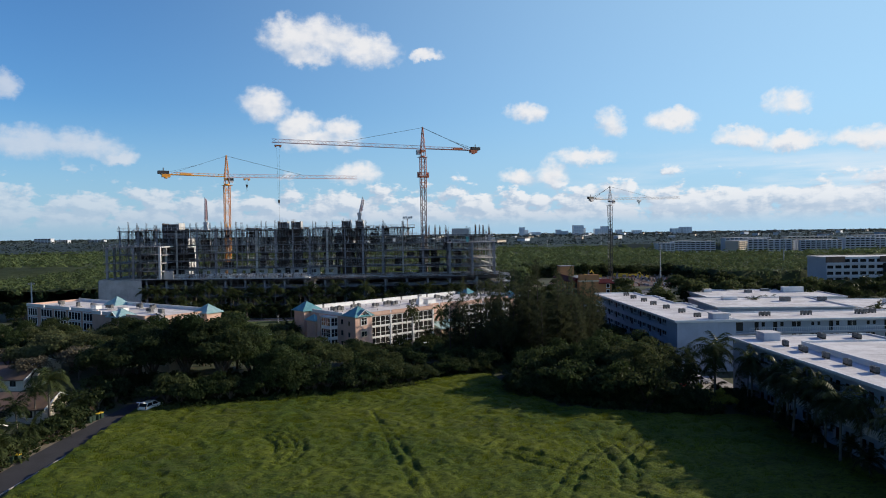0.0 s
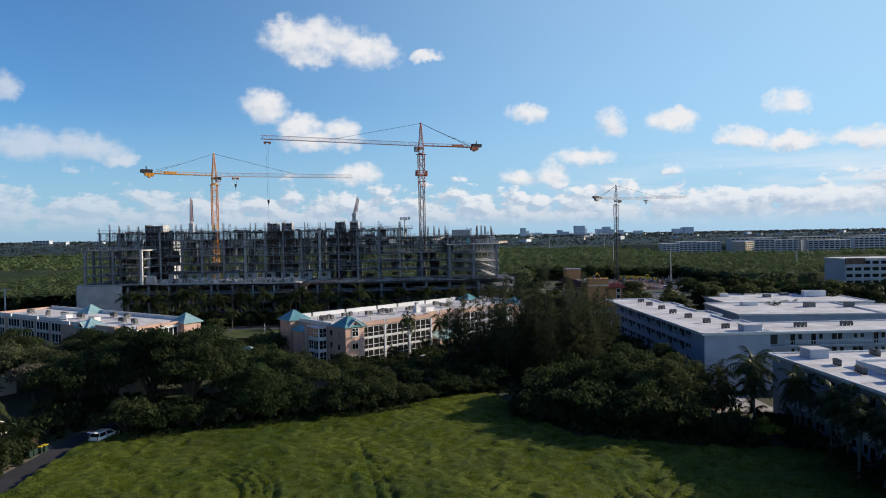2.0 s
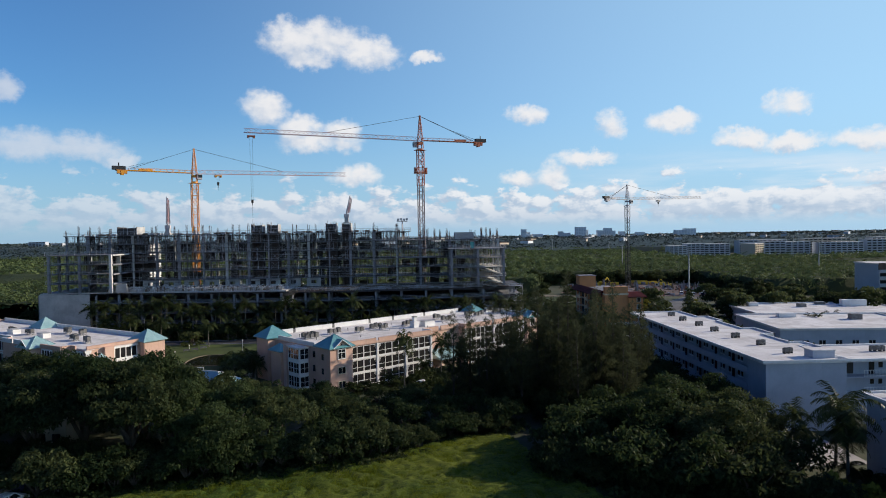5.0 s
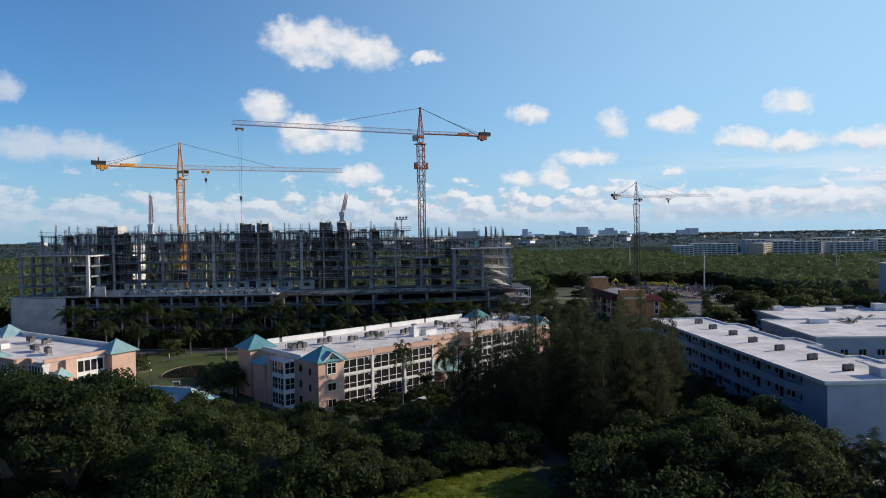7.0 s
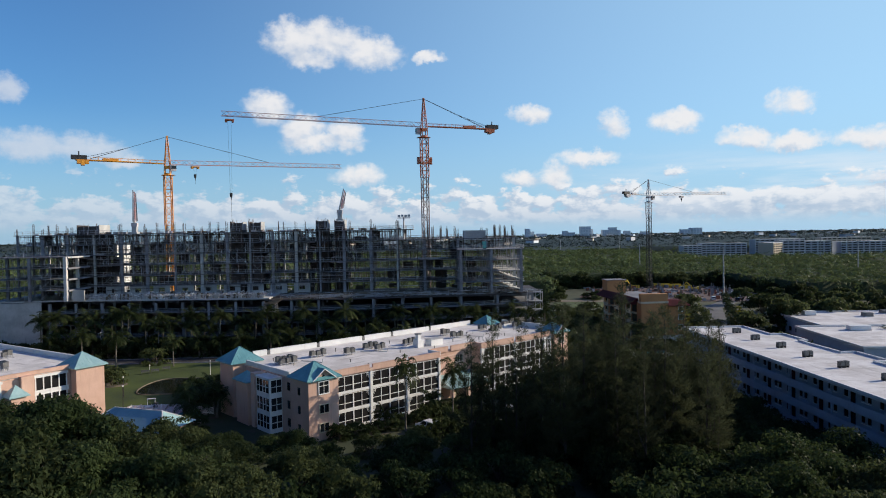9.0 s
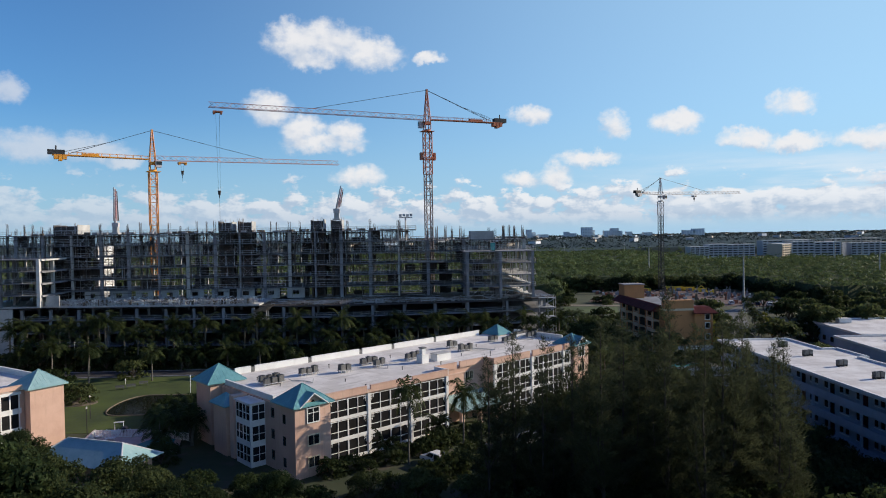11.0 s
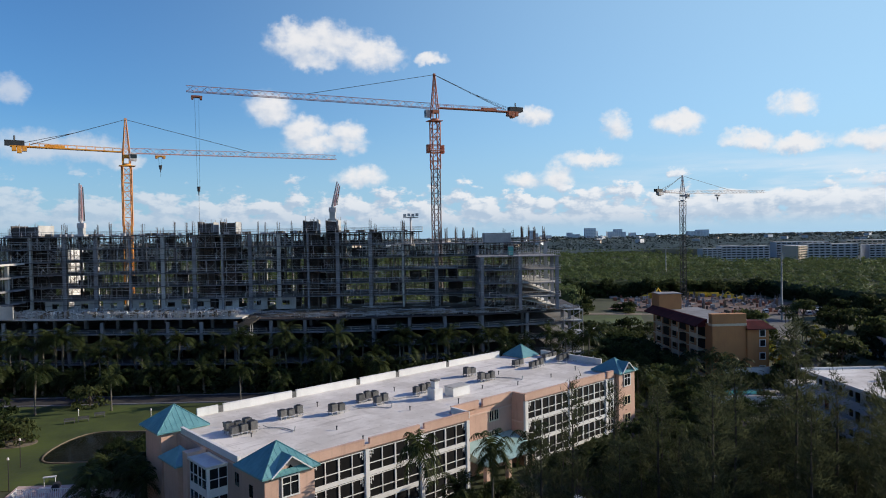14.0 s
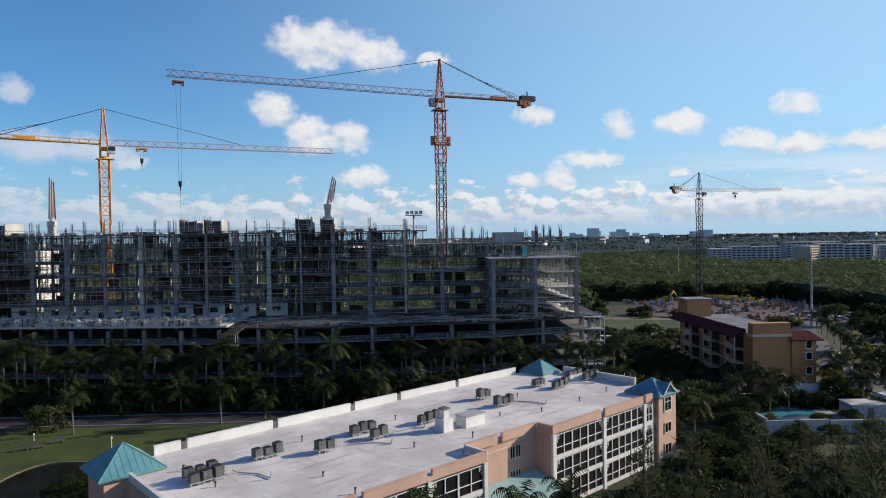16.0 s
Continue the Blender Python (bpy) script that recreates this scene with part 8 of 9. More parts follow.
def far_block(x, y, w, d, h, yaw, storeys, mat, label, bays=10, name="apartment_building", group="far apartment blocks"):
    """A distant block of flats: walls, storey bands, roof and dark window strips."""
    ob = thing(name, pose(x, y, 0, 0, 0, yaw), label, "building", group)
    boxed("wall", mat, ob, -w / 2, w / 2, -d / 2, d / 2, 0, h)
    boxed("roof", ROOF_WHITE, ob, -w / 2 - 0.3, w / 2 + 0.3, -d / 2 - 0.3, d / 2 + 0.3, h, h + 0.6)
    step = w / bays
    for k in range(storeys):
        z = h * k / storeys
        zz = h / storeys
        for i in range(bays):
            boxed("window", HAZE_PANE if mat is HAZE_BLUE else SCREEN, ob, -w / 2 + step * (i + 0.14), -w / 2 + step * (i + 0.86), -d / 2 - 0.05, -d / 2 + 0.1, z + zz * 0.34, z + zz * 0.82)
        boxed("balcony", mat, ob, -w / 2, w / 2, -d / 2 - 1.0, -d / 2 - 0.1, z, z + zz * 0.3)
    return ob


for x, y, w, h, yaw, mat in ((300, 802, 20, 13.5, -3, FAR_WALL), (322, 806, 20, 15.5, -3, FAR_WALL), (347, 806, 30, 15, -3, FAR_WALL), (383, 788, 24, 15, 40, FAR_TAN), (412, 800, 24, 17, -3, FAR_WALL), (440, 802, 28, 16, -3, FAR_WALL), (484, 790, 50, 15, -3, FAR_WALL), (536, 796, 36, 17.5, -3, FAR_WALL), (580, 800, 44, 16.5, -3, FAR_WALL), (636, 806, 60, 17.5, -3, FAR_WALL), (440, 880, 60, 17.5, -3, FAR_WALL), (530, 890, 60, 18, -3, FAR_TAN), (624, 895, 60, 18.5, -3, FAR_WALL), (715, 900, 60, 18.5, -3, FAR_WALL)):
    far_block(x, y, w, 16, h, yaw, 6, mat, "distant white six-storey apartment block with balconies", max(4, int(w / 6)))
near_right = far_block(228, 329, 52, 18, 15.4, -4, 5, FAR_WALL, "white five-storey apartment building with brown-framed loggias", 13)
boxed("loggia", TILE_BROWN, near_right, -26.2, -17, -9.5, -9.0, 13.2, 16.2)
boxed("loggia", TILE_BROWN, near_right, 0, 10, -9.5, -9.0, 13.2, 16.2)
boxed("loggia", SCREEN, near_right, 1.0, 9.0, -10.2, -9.9, 3.0, 13.0)

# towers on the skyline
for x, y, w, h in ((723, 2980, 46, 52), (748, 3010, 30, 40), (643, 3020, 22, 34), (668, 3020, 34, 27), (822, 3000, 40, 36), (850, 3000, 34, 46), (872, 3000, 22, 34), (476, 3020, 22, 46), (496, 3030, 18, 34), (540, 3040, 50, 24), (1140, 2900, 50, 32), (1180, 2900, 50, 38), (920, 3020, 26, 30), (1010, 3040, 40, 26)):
    far_block(x, y, w, 24, h, 0, 8, HAZE_BLUE, "high-rise on the far skyline with haze put into its colours", 4, "high_rise", "skyline towers")
for x, y, w, h in ((-1375, 2520, 60, 26), (-1320, 2550, 40, 20), (-1220, 2600, 60, 18), (-1560, 2500, 60, 30), (-1100, 2700, 40, 20)):
    far_block(x, y, w, 24, h, 0, 5, FAR_WALL, "pale distant building on the coast", 5, "coast_building", "coast buildings")
rng = random.Random(77)
for i in range(170):
    x, y = rng.uniform(-200, 2700), rng.uniform(1300, 4300)
    if rng.random() < 0.95:
        ob = thing("far_house", pose(x, y, 0, 0, 0, rng.uniform(0, 90)), "tiny pale house among distant trees", "house", "far houses")
        w, d, h = rng.uniform(10, 36), rng.uniform(10, 18), rng.uniform(11, 17)
        boxed("wall", rng.choice((FAR_WALL, FAR_TAN, HAZE_BLUE)), ob, -w / 2, w / 2, -d / 2, d / 2, 0, h)
        boxed("roof", rng.choice((ROOF_WHITE, TILE_BROWN)), ob, -w / 2 - 0.5, w / 2 + 0.5, -d / 2 - 0.5, d / 2 + 0.5, h, h + 1.2)


# ---- things at street level ----
rng = random.Random(8)


def car(x, y, yaw, paint, label, open_gate=False):
    """An estate car: shaped body, glass house, wheels, lamps."""
    ob = thing("car", pose(x, y, 0.06, 0, 0, yaw), label, "car", "parked cars")
    profile = [(-2.25, 0.42), (2.2, 0.42), (2.28, 0.72), (2.1, 0.92), (1.15, 1.05), (-2.2, 1.08), (-2.3, 0.8)]
    s = Solid()
    for w0, w1 in ((-0.9, 0.9),):
        left, right = [(px, w0, pz) for px, pz in profile], [(px, w1, pz) for px, pz in profile]
        s.face(*left)
        s.face(*reversed(right))
        for i in range(len(profile)):
            j = (i + 1) % len(profile)
            s.face(left[j], left[i], right[i], right[j])
    body = part("body", s, paint, ob)
    cabin = [(1.15, 1.04), (0.35, 1.62), (-1.75, 1.66), (-2.2, 1.06)]
    s = Solid()
    lo, hi = 0.86, 0.7
    wide = [lo, hi, hi, lo]
    a = [(px, -w, pz) for (px, pz), w in zip(cabin, wide)]
    b = [(px, w, pz) for (px, pz), w in zip(cabin, wide)]
    s.face(*reversed(a))
    s.face(*b)
    s.face(a[0], a[1], b[1], b[0])
    s.face(a[2], a[3], b[3], b[2])
    part("glasshouse", s, GLASS, ob)
    s = Solid()
    s.box(-1.8, 0.42, -0.73, 0.73, 1.6, 1.7)
    for sg in (-1, 1):
        for (p, q) in (((1.15, 1.04), (0.38, 1.62)), ((-0.5, 1.06), (-0.55, 1.62)), ((-2.15, 1.06), (-1.75, 1.64))):
            s.beam((p[0], sg * 0.87, p[1]), (q[0], sg * 0.72, q[1]), 0.1)
    part("roof", s, paint, ob)
    for wx in (-1.4, 1.4):
        for wy in (-0.82, 0.82):
            s = Solid()
            s.beam((wx, wy - 0.11, 0.33), (wx, wy + 0.11, 0.33), 0.66, 14)
            tyre = part("wheel", s, RUBBER, ob)
            s = Solid()
            s.beam((wx, wy - 0.12, 0.33), (wx, wy + 0.12, 0.33), 0.4, 10)
            part("rim", s, STEEL, tyre)
    for sg in (-1, 1):
        boxed("headlight", WHITE, ob, 2.2, 2.27, sg * 0.65 - 0.18, sg * 0.65 + 0.18, 0.7, 0.86)
        boxed("tail_light", RED_DIRT, ob, -2.3, -2.24, sg * 0.78 - 0.1, sg * 0.78 + 0.1, 0.8, 1.05)
    if open_gate:
        s = Solid()
        s.beam((-1.8, -0.35, 1.68), (-2.75, -0.35, 1.95), 0.7)
        s.beam((-1.8, 0.35, 1.68), (-2.75, 0.35, 1.95), 0.7)
        s.verts = [(vx, vy, 1.68 + (vz - 1.68) * 0.25 + (-1.8 - vx) * 0.22) for vx, vy, vz in s.verts]
        part("tailgate", s, paint, ob, "raised tailgate")
    return ob


SILVER = material("silver_car_paint", (0.42, 0.43, 0.44), (0.36, 0.37, 0.38), 0.6, 3.0, 0.3, 0.0, metal=0.5)
DARK_PAINT = material("dark_car_paint", (0.03, 0.035, 0.045), (0.02, 0.022, 0.03), 0.6, 3.0, 0.25, 0.0)
RED_PAINT = material("red_car_paint", (0.35, 0.03, 0.03), (0.25, 0.02, 0.02), 0.6, 3.0, 0.25, 0.0)
car(-47.9, 120.2, 74, CAR_PAINT, "white estate car with raised tailgate parked at the lane's end", True)
for x, y, yaw, m, word in ((1.9, 176.7, 130, CAR_PAINT, "white"), (8.6, 179.8, 130, DARK_PAINT, "dark"), (16.4, 184.5, 40, SILVER, "silver"), (19.2, 180.8, 40, DARK_PAINT, "dark"), (29.3, 185.2, 40, CAR_PAINT, "white"), (31.8, 187.6, 40, SILVER, "silver"), (34.5, 190.4, 40, DARK_PAINT, "dark")):
    car(x, y, yaw, m, word + " car parked on the shaded car park")
car(55.4, 130.4, 10, CAR_PAINT, "white car parked on the drive between white blocks")
car(51.2, 129.0, 80, RED_PAINT, "red car parked under palms beside the drive")


def bin_(x, y, yaw, lid, label):
    ob = thing("wheelie_bin", pose(x, y, 0.02, 0, 0, yaw), label, "bin", "household bins")
    s = Solid()
    s.prism([(-0.3, -0.34), (0.3, -0.34), (0.3, 0.34), (-0.3, 0.34)], 0.08, 1.02)
    s.verts = [(vx * (0.8 + 0.2 * vz), vy * (0.8 + 0.2 * vz), vz) for vx, vy, vz in s.verts]
    part("body", s, PLASTIC_DARK, ob)
    s = Solid()
    s.box(-0.34, 0.34, -0.4, 0.36, 1.02, 1.1)
    s.beam((-0.3, 0.42, 1.0), (0.3, 0.42, 1.0), 0.06, 6)
    part("lid", s, lid, ob)
    for sx in (-0.26, 0.26):
        s = Solid()
        s.beam((sx - 0.04, 0.3, 0.1), (sx + 0.04, 0.3, 0.1), 0.22, 10)
        part("wheel", s, RUBBER, ob)


for x, y, lid, word in ((-55.6, 93.8, YELLOW, "yellow"), (-56.0, 92.8, PLASTIC_DARK, "green"), (-54.9, 112.6, PLASTIC_DARK, "green"), (-54.5, 114.4, YELLOW, "yellow"), (-54.8, 113.6, PLASTIC_DARK, "green"), (-54.3, 115.3, YELLOW, "yellow")):
    bin_(x, y, rng.uniform(60, 110), lid, "dark household bin with " + word + " lid beside the lane")

# timber fence of the gardens, board by board
fence = thing("fence", pose(-57.2, 100, 0), "dark brown timber garden fence along the lane", "fence")
s0 = Solid()
s0.box(-0.02, 0.02, -0.07, 0.07, 0.05, 1.75)
board = s0.mesh("board")
board.materials.append(FENCE_BROWN)


def fence_x(y):
    return float(np.interp(y, [60, 87, 104, 117, 120], [-59.4, -57.6, -56.9, -56.8, -56.0]))


y = 74.0
while y < 118.0:
    if not (89.6 < y < 91.6):
        ob = new("board", board)
        ob.parent = fence
        ob.location = (fence_x(y) + 57.2, y - 100, 0)
        if int(y / 0.155) % 17 == 0:
            boxed("post", FENCE_BROWN, fence, fence_x(y) + 57.2 - 0.12, fence_x(y) + 57.2 - 0.03, y - 100 - 0.05, y - 100 + 0.05, 0, 1.9)
    y += 0.155
for z in (0.4, 1.4):
    s = Solid()
    for a, b in ((74, 87), (87, 89.6), (91.6, 104), (104, 117), (117, 118)):
        s.beam((fence_x(a) + 57.14, a - 100, z), (fence_x(b) + 57.14, b - 100, z), 0.07)
    part("rail", s, FENCE_BROWN, fence)
for y in (88.5, 92.5, 108.0):
    ob = thing("meter_box", pose(fence_x(y) + 0.06, y, 0.9), "small white box fixed to the fence", "box", "meter boxes")
    boxed("casing", WHITE, ob, 0, 0.15, -0.15, 0.15, 0, 0.5)
    boxed("lid", CONCRETE_WHITE, ob, 0.0, 0.18, -0.17, 0.17, 0.5, 0.54)
s = Solid()
s.prism([(-57.0, 74), (-55.9, 74), (-55.3, 90), (-54.7, 104), (-53.9, 117), (-55.8, 119), (-56.6, 104), (-57.3, 88)], 0.0, 0.04)
tagged(part("verge", s, SAND), "worn sandy verge between fence and lane", "verge", kind="structure")


def cottage(x, y, yaw, w, d, eave, ridge, roof, wall, label):
    """A small house with a gable roof, windows and a door."""
    ob = thing("house", pose(x, y, 0, 0, 0, yaw), label, "house", "small houses")
    s = Solid()
    s.box(-w / 2, w / 2, -d / 2, d / 2, 0, eave)
    for sx in (-w / 2, w / 2):
        s.face((sx, -d / 2, eave), (sx, d / 2, eave), (sx, 0, ridge - 0.1))
    part("wall", s, wall, ob)
    s = Solid()
    o = 0.6
    slope = (ridge - eave) / (d / 2)
    for sg in (-1, 1):
        e = (sg * (d / 2 + o), eave - slope * o)
        pts = [(-w / 2 - o, e[0], e[1]), (w / 2 + o, e[0], e[1]), (w / 2 + o, 0, ridge), (-w / 2 - o, 0, ridge)]
        s.face(*(pts if sg < 0 else pts[::-1]))
        low = [(px, py, pz - 0.18) for px, py, pz in pts]
        s.face(*(low[::-1] if sg < 0 else low))
        s.face(low[0], low[1], pts[1], pts[0])
        for k in (0, 1):
            q = (1, 2) if k else (3, 0)
            s.face(low[q[0]], low[q[1]], pts[q[1]], pts[q[0]])
    part("roof", s, roof, ob)
    s = Solid()
    for sg in (-1, 1):
        for sx in (-w / 2 - o - 0.02, w / 2 + o + 0.02):
            s.beam((sx, sg * (d / 2 + o), eave - slope * o - 0.06), (sx, 0, ridge - 0.06), 0.16)
    part("bargeboard", s, WHITE, ob)
    for k in range(3):
        xx = -w / 2 + w * (k + 0.5) / 3
        for sg in (-1, 1):
            yy = sg * d / 2
            win = boxed("window", GLASS, ob, xx - 0.6, xx + 0.6, min(yy, yy + sg * 0.04), max(yy, yy + sg * 0.04), 0.95, 2.1)
            boxed("sill", WHITE, win, xx - 0.7, xx + 0.7, min(yy, yy + sg * 0.12), max(yy, yy + sg * 0.12), 0.83, 0.94)
    for sg in (-1, 1):
        xx = sg * w / 2
        boxed("window", GLASS, ob, min(xx, xx + sg * 0.04), max(xx, xx + sg * 0.04), -0.7, 0.7, 0.95, 2.1)
    return ob


WALL_CREAM = material("cream_stucco", (0.6, 0.55, 0.47), (0.48, 0.43, 0.36), 0.3, 6.0, 0.9, 0.15, streak=0.3)
cottage(-69.5, 117.5, -4, 14, 8, 2.7, 4.4, TILE_BROWN, WALL_CREAM, "low cream cottage with brown shingle gable roof")
cottage(-86.0, 142.0, -6, 13, 8, 2.7, 4.5, TILE_BROWN, WALL_CREAM, "low cream cottage with brown shingle gable roof")
cottage(-88.5, 154.0, -30, 12, 8, 2.8, 4.6, TILE_BROWN, WALL_CREAM, "cream cottage with weathered brown gable roof")
cottage(-97.0, 160.0, 60, 14, 8, 2.8, 4.8, material("tan_shingle_roof", (0.36, 0.27, 0.2), (0.24, 0.18, 0.13), 0.5, 5.0, 0.9, 0.3), WALL_CREAM, "cottage with tan shingle roof among trees")
cottage(-70.0, 100.0, -8, 12, 8, 2.7, 4.4, TILE_BROWN, WALL_CREAM, "low cream cottage half hidden behind palms")
cottage(-74.0, 82.0, -8, 12, 8, 2.7, 4.4, TILE_BROWN, WALL_CREAM, "low cream cottage half hidden behind palms")
house = thing("townhouse", pose(-55.6, 146.5, 0, 0, 0, -6), "pale two-storey house in the shade of trees", "house")
boxed("wall", WALL_CREAM, house, -3.0, 3.0, -3.0, 3.0, 0, 5.6)
s = Solid()
s.hip(-3.5, 3.5, -3.5, 3.5, 5.75, 7.2)
part("roof", s, TILE_BROWN, house)
for z in (0.9, 3.6):
    for x in (-1.6, 0.8):
        win = boxed("window", GLASS, house, x, x + 1.3, -3.05, -2.99, z, z + 1.2)
        boxed("sill", WHITE, win, x - 0.1, x + 1.4, -3.12, -2.99, z - 0.12, z - 0.01)

# pool deck, fence and cabana between the salmon houses
s = Solid()
s.prism([(-54.3, 197.3), (-52.3, 185.5), (-36.0, 184.5), (-38.5, 194.5), (-46.2, 197.5)], 0.05, 0.14)
pool_deck = tagged(part("pool_deck", s, material("pink_pool_paving", (0.55, 0.44, 0.4), (0.45, 0.36, 0.33), 0.4, 5.0, 0.85, 0.1)), "pale pink paved pool deck", "paving", kind="structure")
s = Solid()
s.prism([(-45.1, 185.4), (-37.5, 185.1), (-38.7, 191.7), (-42.1, 191.9)], 0.14, 0.17)
tagged(part("pool_water", s, POOL), "turquoise swimming pool water", "pool", kind="structure")
rail = thing("pool_fence", pose(-47.5, 191.5, 0.1), "white slatted pool fence", "fence")
corners = [(-52.3, 185.5), (-54.3, 197.3), (-46.2, 197.5), (-38.5, 194.5)]
for (ax, ay), (bx, by) in zip(corners, corners[1:]):
    s = Solid()
    n_p = int(math.hypot(bx - ax, by - ay) / 0.22)
    for i in range(n_p + 1):
        f = i / n_p
        px, py = ax + f * (bx - ax) + 50, ay + f * (by - ay) - 196
        w = 0.05 if i % 8 == 0 else 0.03
        s.box(px - w, px + w, py - w, py + w, 0.04, 1.4 if i % 8 == 0 else 1.25)
    for z in (0.15, 1.2):
        s.beam((ax + 50, ay - 196, z), (bx + 50, by - 196, z), 0.07)
    part("fence_panel", s, WHITE, rail)
for x, y, yaw in ((-50.1, 188.7, 20), (-49.5, 190.1, 20), (-48.7, 191.5, 25), (-51.3, 193.1, 70)):
    ob = thing("sun_lounger", pose(x, y, 0.14, 0, 0, yaw), "white plastic sun lounger on the pool deck", "sun lounger", "sun loungers")
    boxed("seat", WHITE, ob, -0.9, 0.5, -0.32, 0.32, 0.28, 0.36)
    s = Solid()
    s.beam((0.5, 0, 0.32), (1.05, 0, 0.75), 0.07)
    s.verts = [(vx, -0.32 if i % 2 else 0.32, vz) for i, (vx, vy, vz) in enumerate(s.verts)]
    s.face((0.5, -0.32, 0.33), (1.05, -0.32, 0.78), (1.05, 0.32, 0.78), (0.5, 0.32, 0.33))
    part("backrest", s, WHITE, ob)
    for lx in (-0.8, 0.4):
        for ly in (-0.28, 0.28):
            boxed("leg", WHITE, ob, lx - 0.03, lx + 0.03, ly - 0.03, ly + 0.03, 0, 0.28)
lift = thing("pool_slide", pose(-49.1, 195.1, 0.14, 0, 0, 15), "small dark tank and white bench by the pool", "equipment")
s = Solid()
s.beam((0.7, 0, 0.45), (0.7, 1.2, 0.45), 0.9, 12)
part("tank", s, DARK_STEEL, lift)
boxed("bench", WHITE, lift, -1.2, 0.2, -0.3, 0.5, 0.0, 0.5)
boxed("canopy", WHITE, lift, -0.9, 0.6, 0.9, 1.3, 1.5, 1.6)
s = Solid()
for x in (-0.8, 0.5):
    s.beam((x, 1.1, 0), (x, 1.1, 1.5), 0.07)
part("post", s, WHITE, lift)
cab = thing("cabana", pose(-41.0, 173.0, 0, 0, 0, -20), "pool pavilion with pale teal metal hip roof", "pavilion")
boxed("wall", PINK, cab, -8, 5, -2.5, 2.8, 0, 3.3)
s = Solid()
s.face((-9, -3.6, 3.3), (6, -3.6, 3.3), (3.0, 0, 5.5), (-6.0, 0, 5.5))
s.face((6, 3.8, 3.3), (-9, 3.8, 3.3), (-6.0, 0, 5.5), (3.0, 0, 5.5))
s.face((6, -3.6, 3.3), (6, 3.8, 3.3), (3.0, 0, 5.5))
s.face((-9, 3.8, 3.3), (-9, -3.6, 3.3), (-6.0, 0, 5.5))
s.face((-9, -3.6, 3.28), (-9, 3.8, 3.28), (6, 3.8, 3.28), (6, -3.6, 3.28))
part("roof", s, TEAL_PALE, cab)
s = Solid()
for a, b in (((-9, -3.6, 3.32), (-6, 0, 5.52)), ((6, -3.6, 3.32), (3, 0, 5.52)), ((6, 3.8, 3.32), (3, 0, 5.52)), ((-9, 3.8, 3.32), (-6, 0, 5.52)), ((-6, 0, 5.52), (3, 0, 5.52))):
    s.beam(a, b, 0.14)
part("ridge_cap", s, WHITE, cab)
# planting ring, benches, lamp posts on the lawn
s = Solid()
s.prism([(-66.2 + 3.4 * math.cos(a), 216.4 + 2.6 * math.sin(a)) for a in np.arange(0, 6.28, 0.3)], 0.05, 0.12)
tagged(part("planting_bed", s, SAND), "round planting bed with pale kerb", "bed", kind="structure")
for x, y, yaw in ((-61.6, 228.8, 24), (-60.0, 231.4, 24), (-63.4, 227.6, 24)):
    ob = thing("bench", pose(x, y, 0.05, 0, 0, yaw), "grey wooden bench on the lawn", "bench", "lawn benches")
    boxed("seat", AC_GREY, ob, -0.9, 0.9, -0.22, 0.22, 0.42, 0.48)
    boxed("backrest", AC_GREY, ob, -0.9, 0.9, 0.22, 0.27, 0.55, 0.9)
    for lx in (-0.75, 0.75):
        boxed("leg", AC_GREY, ob, lx - 0.05, lx + 0.05, -0.2, 0.26, 0, 0.42)
for x, y, h, m, word in ((-45.6, 218.6, 4.6, WHITE, "white"), (-54.6, 195.9, 4.4, DARK_STEEL, "dark"), (-64.5, 232.8, 1.3, WHITE, "white"), (-84.0, 250.0, 7.0, WHITE, "white"), (-58.5, 205.0, 4.2, DARK_STEEL, "dark")):
    ob = thing("lamp_post", pose(x, y, 0), word + " lamp post standing on the lawn", "lamp post", "lamp posts")
    s = Solid()
    s.beam((0, 0, 0), (0, 0, h - 0.3), 0.14, 8, 0.1)
    part("pole", s, m, ob)
    s = Solid()
    s.beam((0, 0, h - 0.3), (0, 0, h), 0.3, 8, 0.2)
    part("lantern", s, WHITE, ob)

# pool and walls by the ochre block
wall = thing("garden_wall", pose(56, 228, 0), "low white wall round a small pool", "wall")
for x0, x1, y0, y1, z in ((51.6, 61.5, 227.6, 227.9, 1.9), (61.5, 84.0, 227.0, 227.3, 1.9), (51.6, 51.9, 227.9, 240, 2.2), (62.0, 74.0, 247.5, 247.8, 3.0), (51.9, 62.0, 244.6, 244.9, 2.0)):
    boxed("wall_section", WHITE, wall, x0 - 56, x1 - 56, y0 - 228, y1 - 228, 0, z)
    boxed("coping", CONCRETE_WHITE, wall, x0 - 56.06, x1 - 55.94, y0 - 228.06, y1 - 227.94, z, z + 0.1)
s = Solid()
s.prism([(52, 228), (69, 228), (69, 247), (52, 244)], 0.02, 0.1)
tagged(part("pavement", s, PAVING), "pale paving round the small pool", "paving", kind="structure")
s = Solid()
s.prism([(55.5, 236.0), (65.6, 236.4), (66.2, 240.5), (56.0, 240.0)], 0.1, 0.14)
tagged(part("pool_water", s, POOL), "blue-green water of the small pool", "pool", kind="structure")
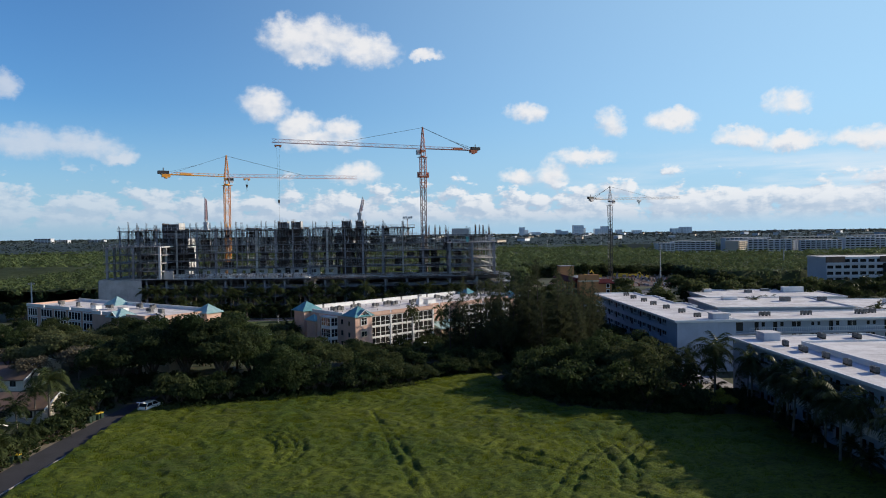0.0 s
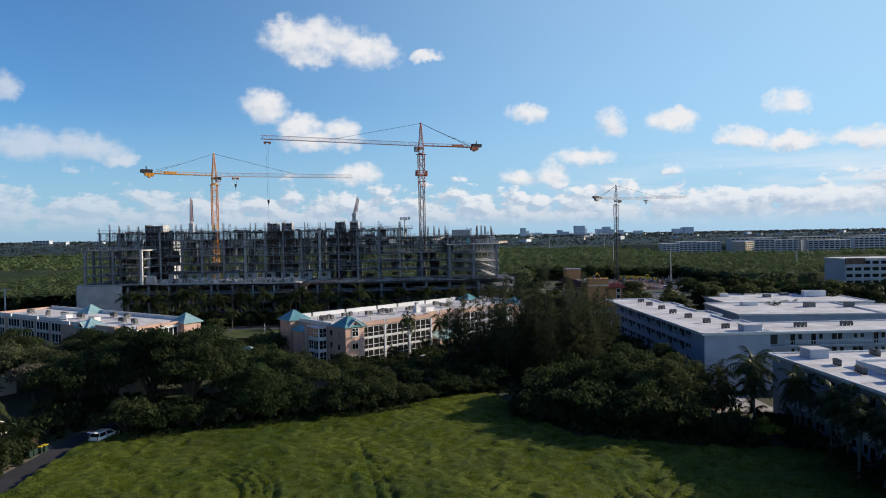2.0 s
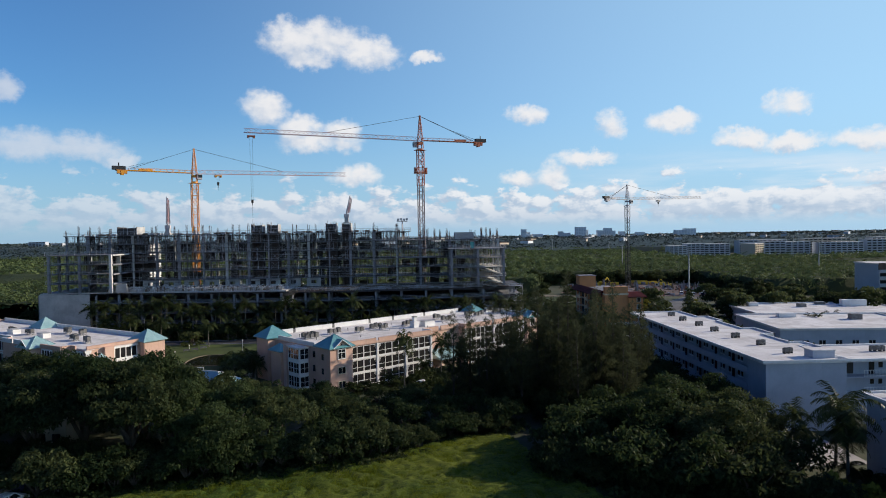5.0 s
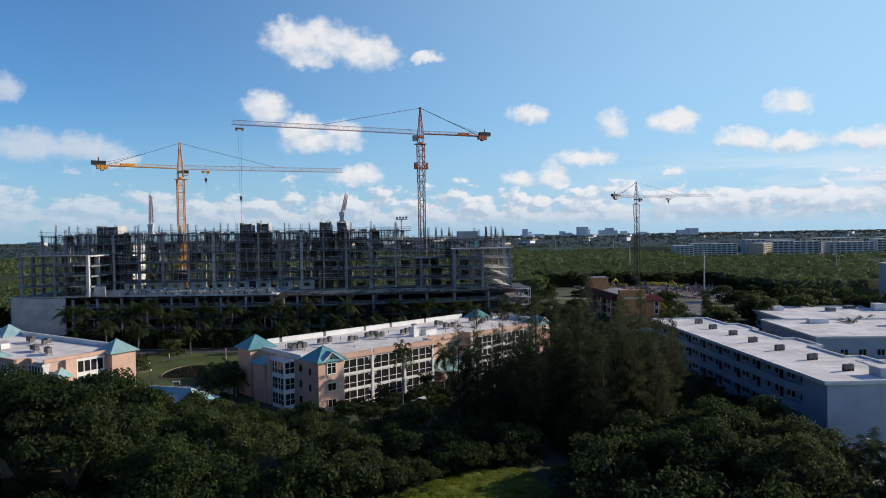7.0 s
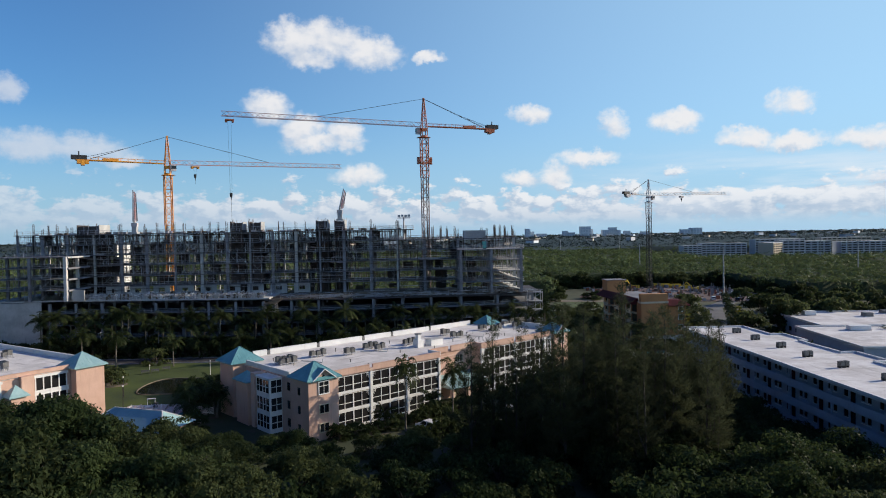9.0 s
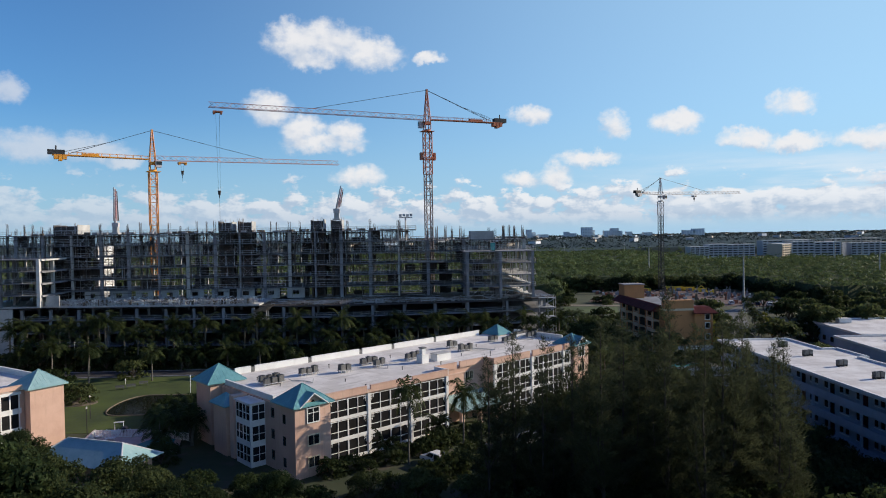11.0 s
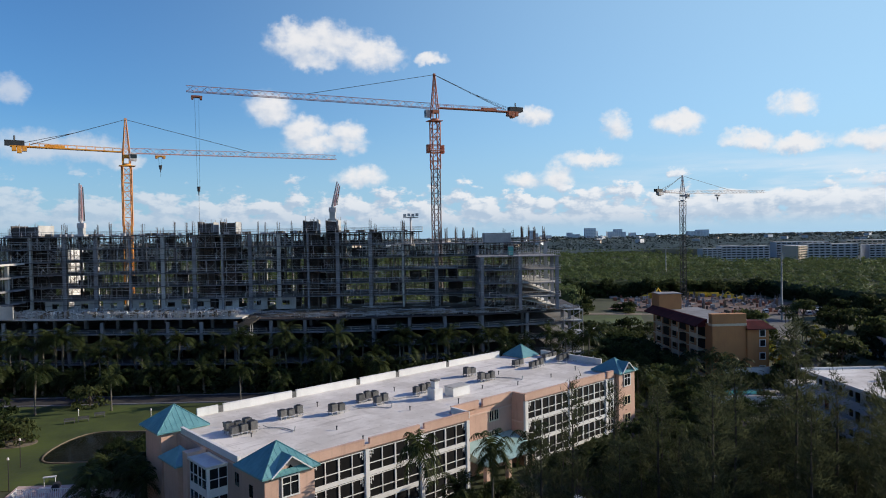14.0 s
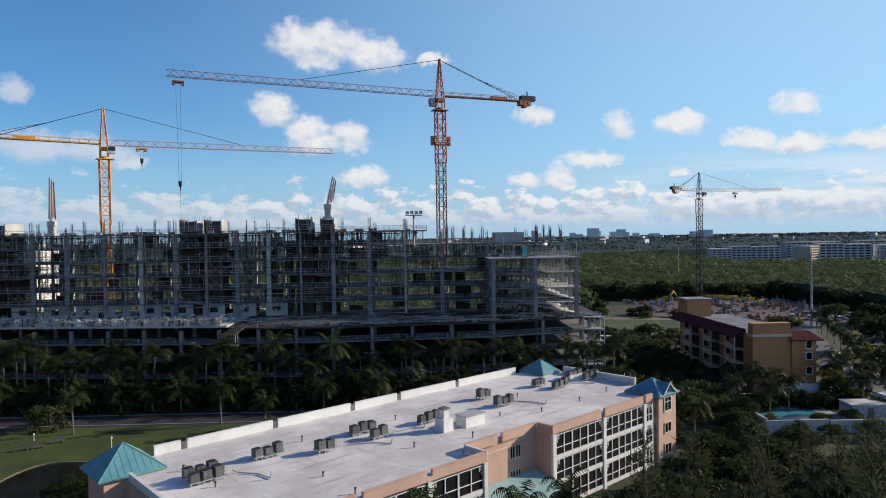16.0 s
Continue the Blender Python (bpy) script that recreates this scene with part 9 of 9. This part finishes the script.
for x, y, w, d, h in ((72.4, 235.5, 6.0, 4.0, 2.4), (79.0, 236.0, 4.0, 3.5, 2.0)):
    ob = thing("shed", pose(x, y, 0, 0, 0, -4), "white flat-roofed shed beside the street", "shed", "white sheds")
    boxed("wall", WHITE_WALL, ob, -w / 2, w / 2, -d / 2, d / 2, 0, h)
    boxed("roof", ROOF_WHITE, ob, -w / 2 - 0.15, w / 2 + 0.15, -d / 2 - 0.15, d / 2 + 0.15, h, h + 0.15)
    boxed("door", AC_GREY, ob, -0.5, 0.5, -d / 2 - 0.04, -d / 2 + 0.02, 0.05, 2.0 if h > 2.1 else 1.8)
trailer = thing("site_trailer", pose(49.6, 308.0, 0.0, 0, 0, -4), "small white site office trailer", "trailer")
boxed("body", CONCRETE_WHITE, trailer, -2.6, 2.6, -1.3, 1.3, 0.6, 3.2)
boxed("roof", WHITE, trailer, -2.75, 2.75, -1.45, 1.45, 3.2, 3.35)
boxed("window", GLASS, trailer, -1.6, -0.2, -1.35, -1.29, 1.6, 2.5)
boxed("door", AC_GREY, trailer, 0.8, 1.7, -1.35, -1.29, 0.7, 2.7)
for x in (-1.6, 1.6):
    boxed("support", DARK_STEEL, trailer, x - 0.2, x + 0.2, -1.1, 1.1, 0, 0.6)

# tall poles
for x, y, h in ((126.0, 342.0, 24.0), (-150.0, 265.0, 13.6), (235.0, 420.0, 24.0), (300.0, 560.0, 26.0), (150.0, 520.0, 22.0), (360.0, 620.0, 26.0), (70.0, 900.0, 22.0), (180.0, 920.0, 22.0), (10.0, 940.0, 22.0), (250.0, 900.0, 22.0)):
    ob = thing("utility_pole", pose(x, y, 0), "tall grey concrete utility pole above the trees", "pole", "utility poles")
    s = Solid()
    s.beam((0, 0, 0), (0, 0, h), 0.75, 8, 0.45)
    part("pole", s, CONCRETE_WHITE, ob)
    s = Solid()
    s.beam((-1.2, 0, h - 0.6), (1.2, 0, h - 0.6), 0.2)
    s.box(-1.3, -0.9, -0.2, 0.2, h - 0.5, h - 0.2)
    s.box(0.9, 1.3, -0.2, 0.2, h - 0.5, h - 0.2)
    part("crossarm", s, STEEL, ob)

# the second building site under the pale crane
s = Solid()
s.prism([(76, 386), (96, 364), (150, 350), (164, 372), (150, 440), (100, 436)], 0.0, 0.09)
tagged(part("site_ground", s, material("reddish_site_soil", (0.15, 0.088, 0.072), (0.085, 0.058, 0.052), 0.1, 2.0, 0.95, 0.3)), "reddish bare soil of a building site", "site", kind="structure")
site = thing("foundation_works", pose(115, 400, 0.09), "half-built concrete foundations with red formwork and rebar", "building site")
for i in range(250):
    x, y = rng.uniform(-28, 42), rng.uniform(-42, 32)
    if x < -12 and y < -16:
        continue
    w, d, h = rng.uniform(0.3, 3.4) * rng.random() + 0.3, rng.uniform(0.3, 1.6), rng.uniform(0.3, 1.6)
    s = Solid()
    s.box(x, x + w, y, y + d, 0, h)
    m = rng.choice((RED_DIRT, RED_DIRT, FORMWORK, FORMWORK, CONCRETE_WHITE, CONCRETE, CONCRETE, STEEL))
    part("formwork_box", s, m, site)
for i in range(34):
    x, y, h = rng.uniform(-20, 40), rng.uniform(-25, 26), rng.uniform(1.5, 3.6)
    s = Solid()
    s.box(x - 0.4, x + 0.4, y - 0.4, y + 0.4, 0, h)
    for k in range(4):
        s.beam((x + rng.uniform(-0.3, 0.3), y, h), (x + rng.uniform(-0.3, 0.3), y, h + 1.5), 0.08)
    part("column_start", s, CONCRETE if i % 3 else FORMWORK, site)
for x, y, long, h in ((-7, 28, 7, 1.7), (18, 33, 9, 2.2), (28, 22, 7, 1.8), (2, 31, 6, 1.6), (24, 29, 6, 2.0)):
    ob = thing("formwork_stack", pose(115 + x, 400 + y, 0.09, 0, 0, rng.uniform(-20, 20)), "stack of bright yellow formwork girders", "formwork", "yellow formwork stacks")
    for k in range(3):
        boxed("girder", YELLOW, ob, -long / 2, long / 2, -1.2 + 0.9 * k, -0.6 + 0.9 * k, 0, h - 0.5 * k)


def excavator(x, y, yaw):
    ob = thing("excavator", pose(x, y, 0.09, 0, 0, yaw), "yellow excavator on the building site", "excavator")
    for sg in (-1, 1):
        s = Solid()
        s.prism([(-2.0, 0), (1.9, 0), (2.2, 0.4), (1.9, 0.9), (-2.0, 0.9), (-2.3, 0.45)], sg * 1.2 - 0.3, sg * 1.2 + 0.3)
        s.verts = [(vx, vz, vy) for vx, vy, vz in s.verts]
        part("track", s, DARK_STEEL, ob)
    s = Solid()
    s.box(-2.2, 1.2, -1.3, 1.3, 1.0, 1.9)
    s.box(-2.3, -1.0, -1.2, 1.2, 1.9, 2.4)
    part("body", s, YELLOW, ob)
    boxed("cab", GLASS, ob, 0.0, 1.3, -1.25, -0.2, 1.9, 3.1)
    s = Solid()
    s.beam((1.0, 0.4, 1.6), (3.8, 0.4, 4.6), 0.5)
    s.beam((3.8, 0.4, 4.6), (5.9, 0.4, 2.2), 0.4)
    part("boom", s, YELLOW, ob)
    s = Solid()
    s.box(5.4, 6.4, -0.1, 0.9, 1.2, 2.2)
    part("bucket", s, DARK_STEEL, ob)


excavator(110, 428, 30)
excavator(140, 405, 160)
for x, y in ((134, 357), (138, 355), (142, 353), (130, 361), (147, 356), (152, 362), (143, 364)):
    car(x, y, 70 + rng.uniform(-8, 8), rng.choice((CAR_PAINT, SILVER, DARK_PAINT)), "car parked at the edge of the building site")
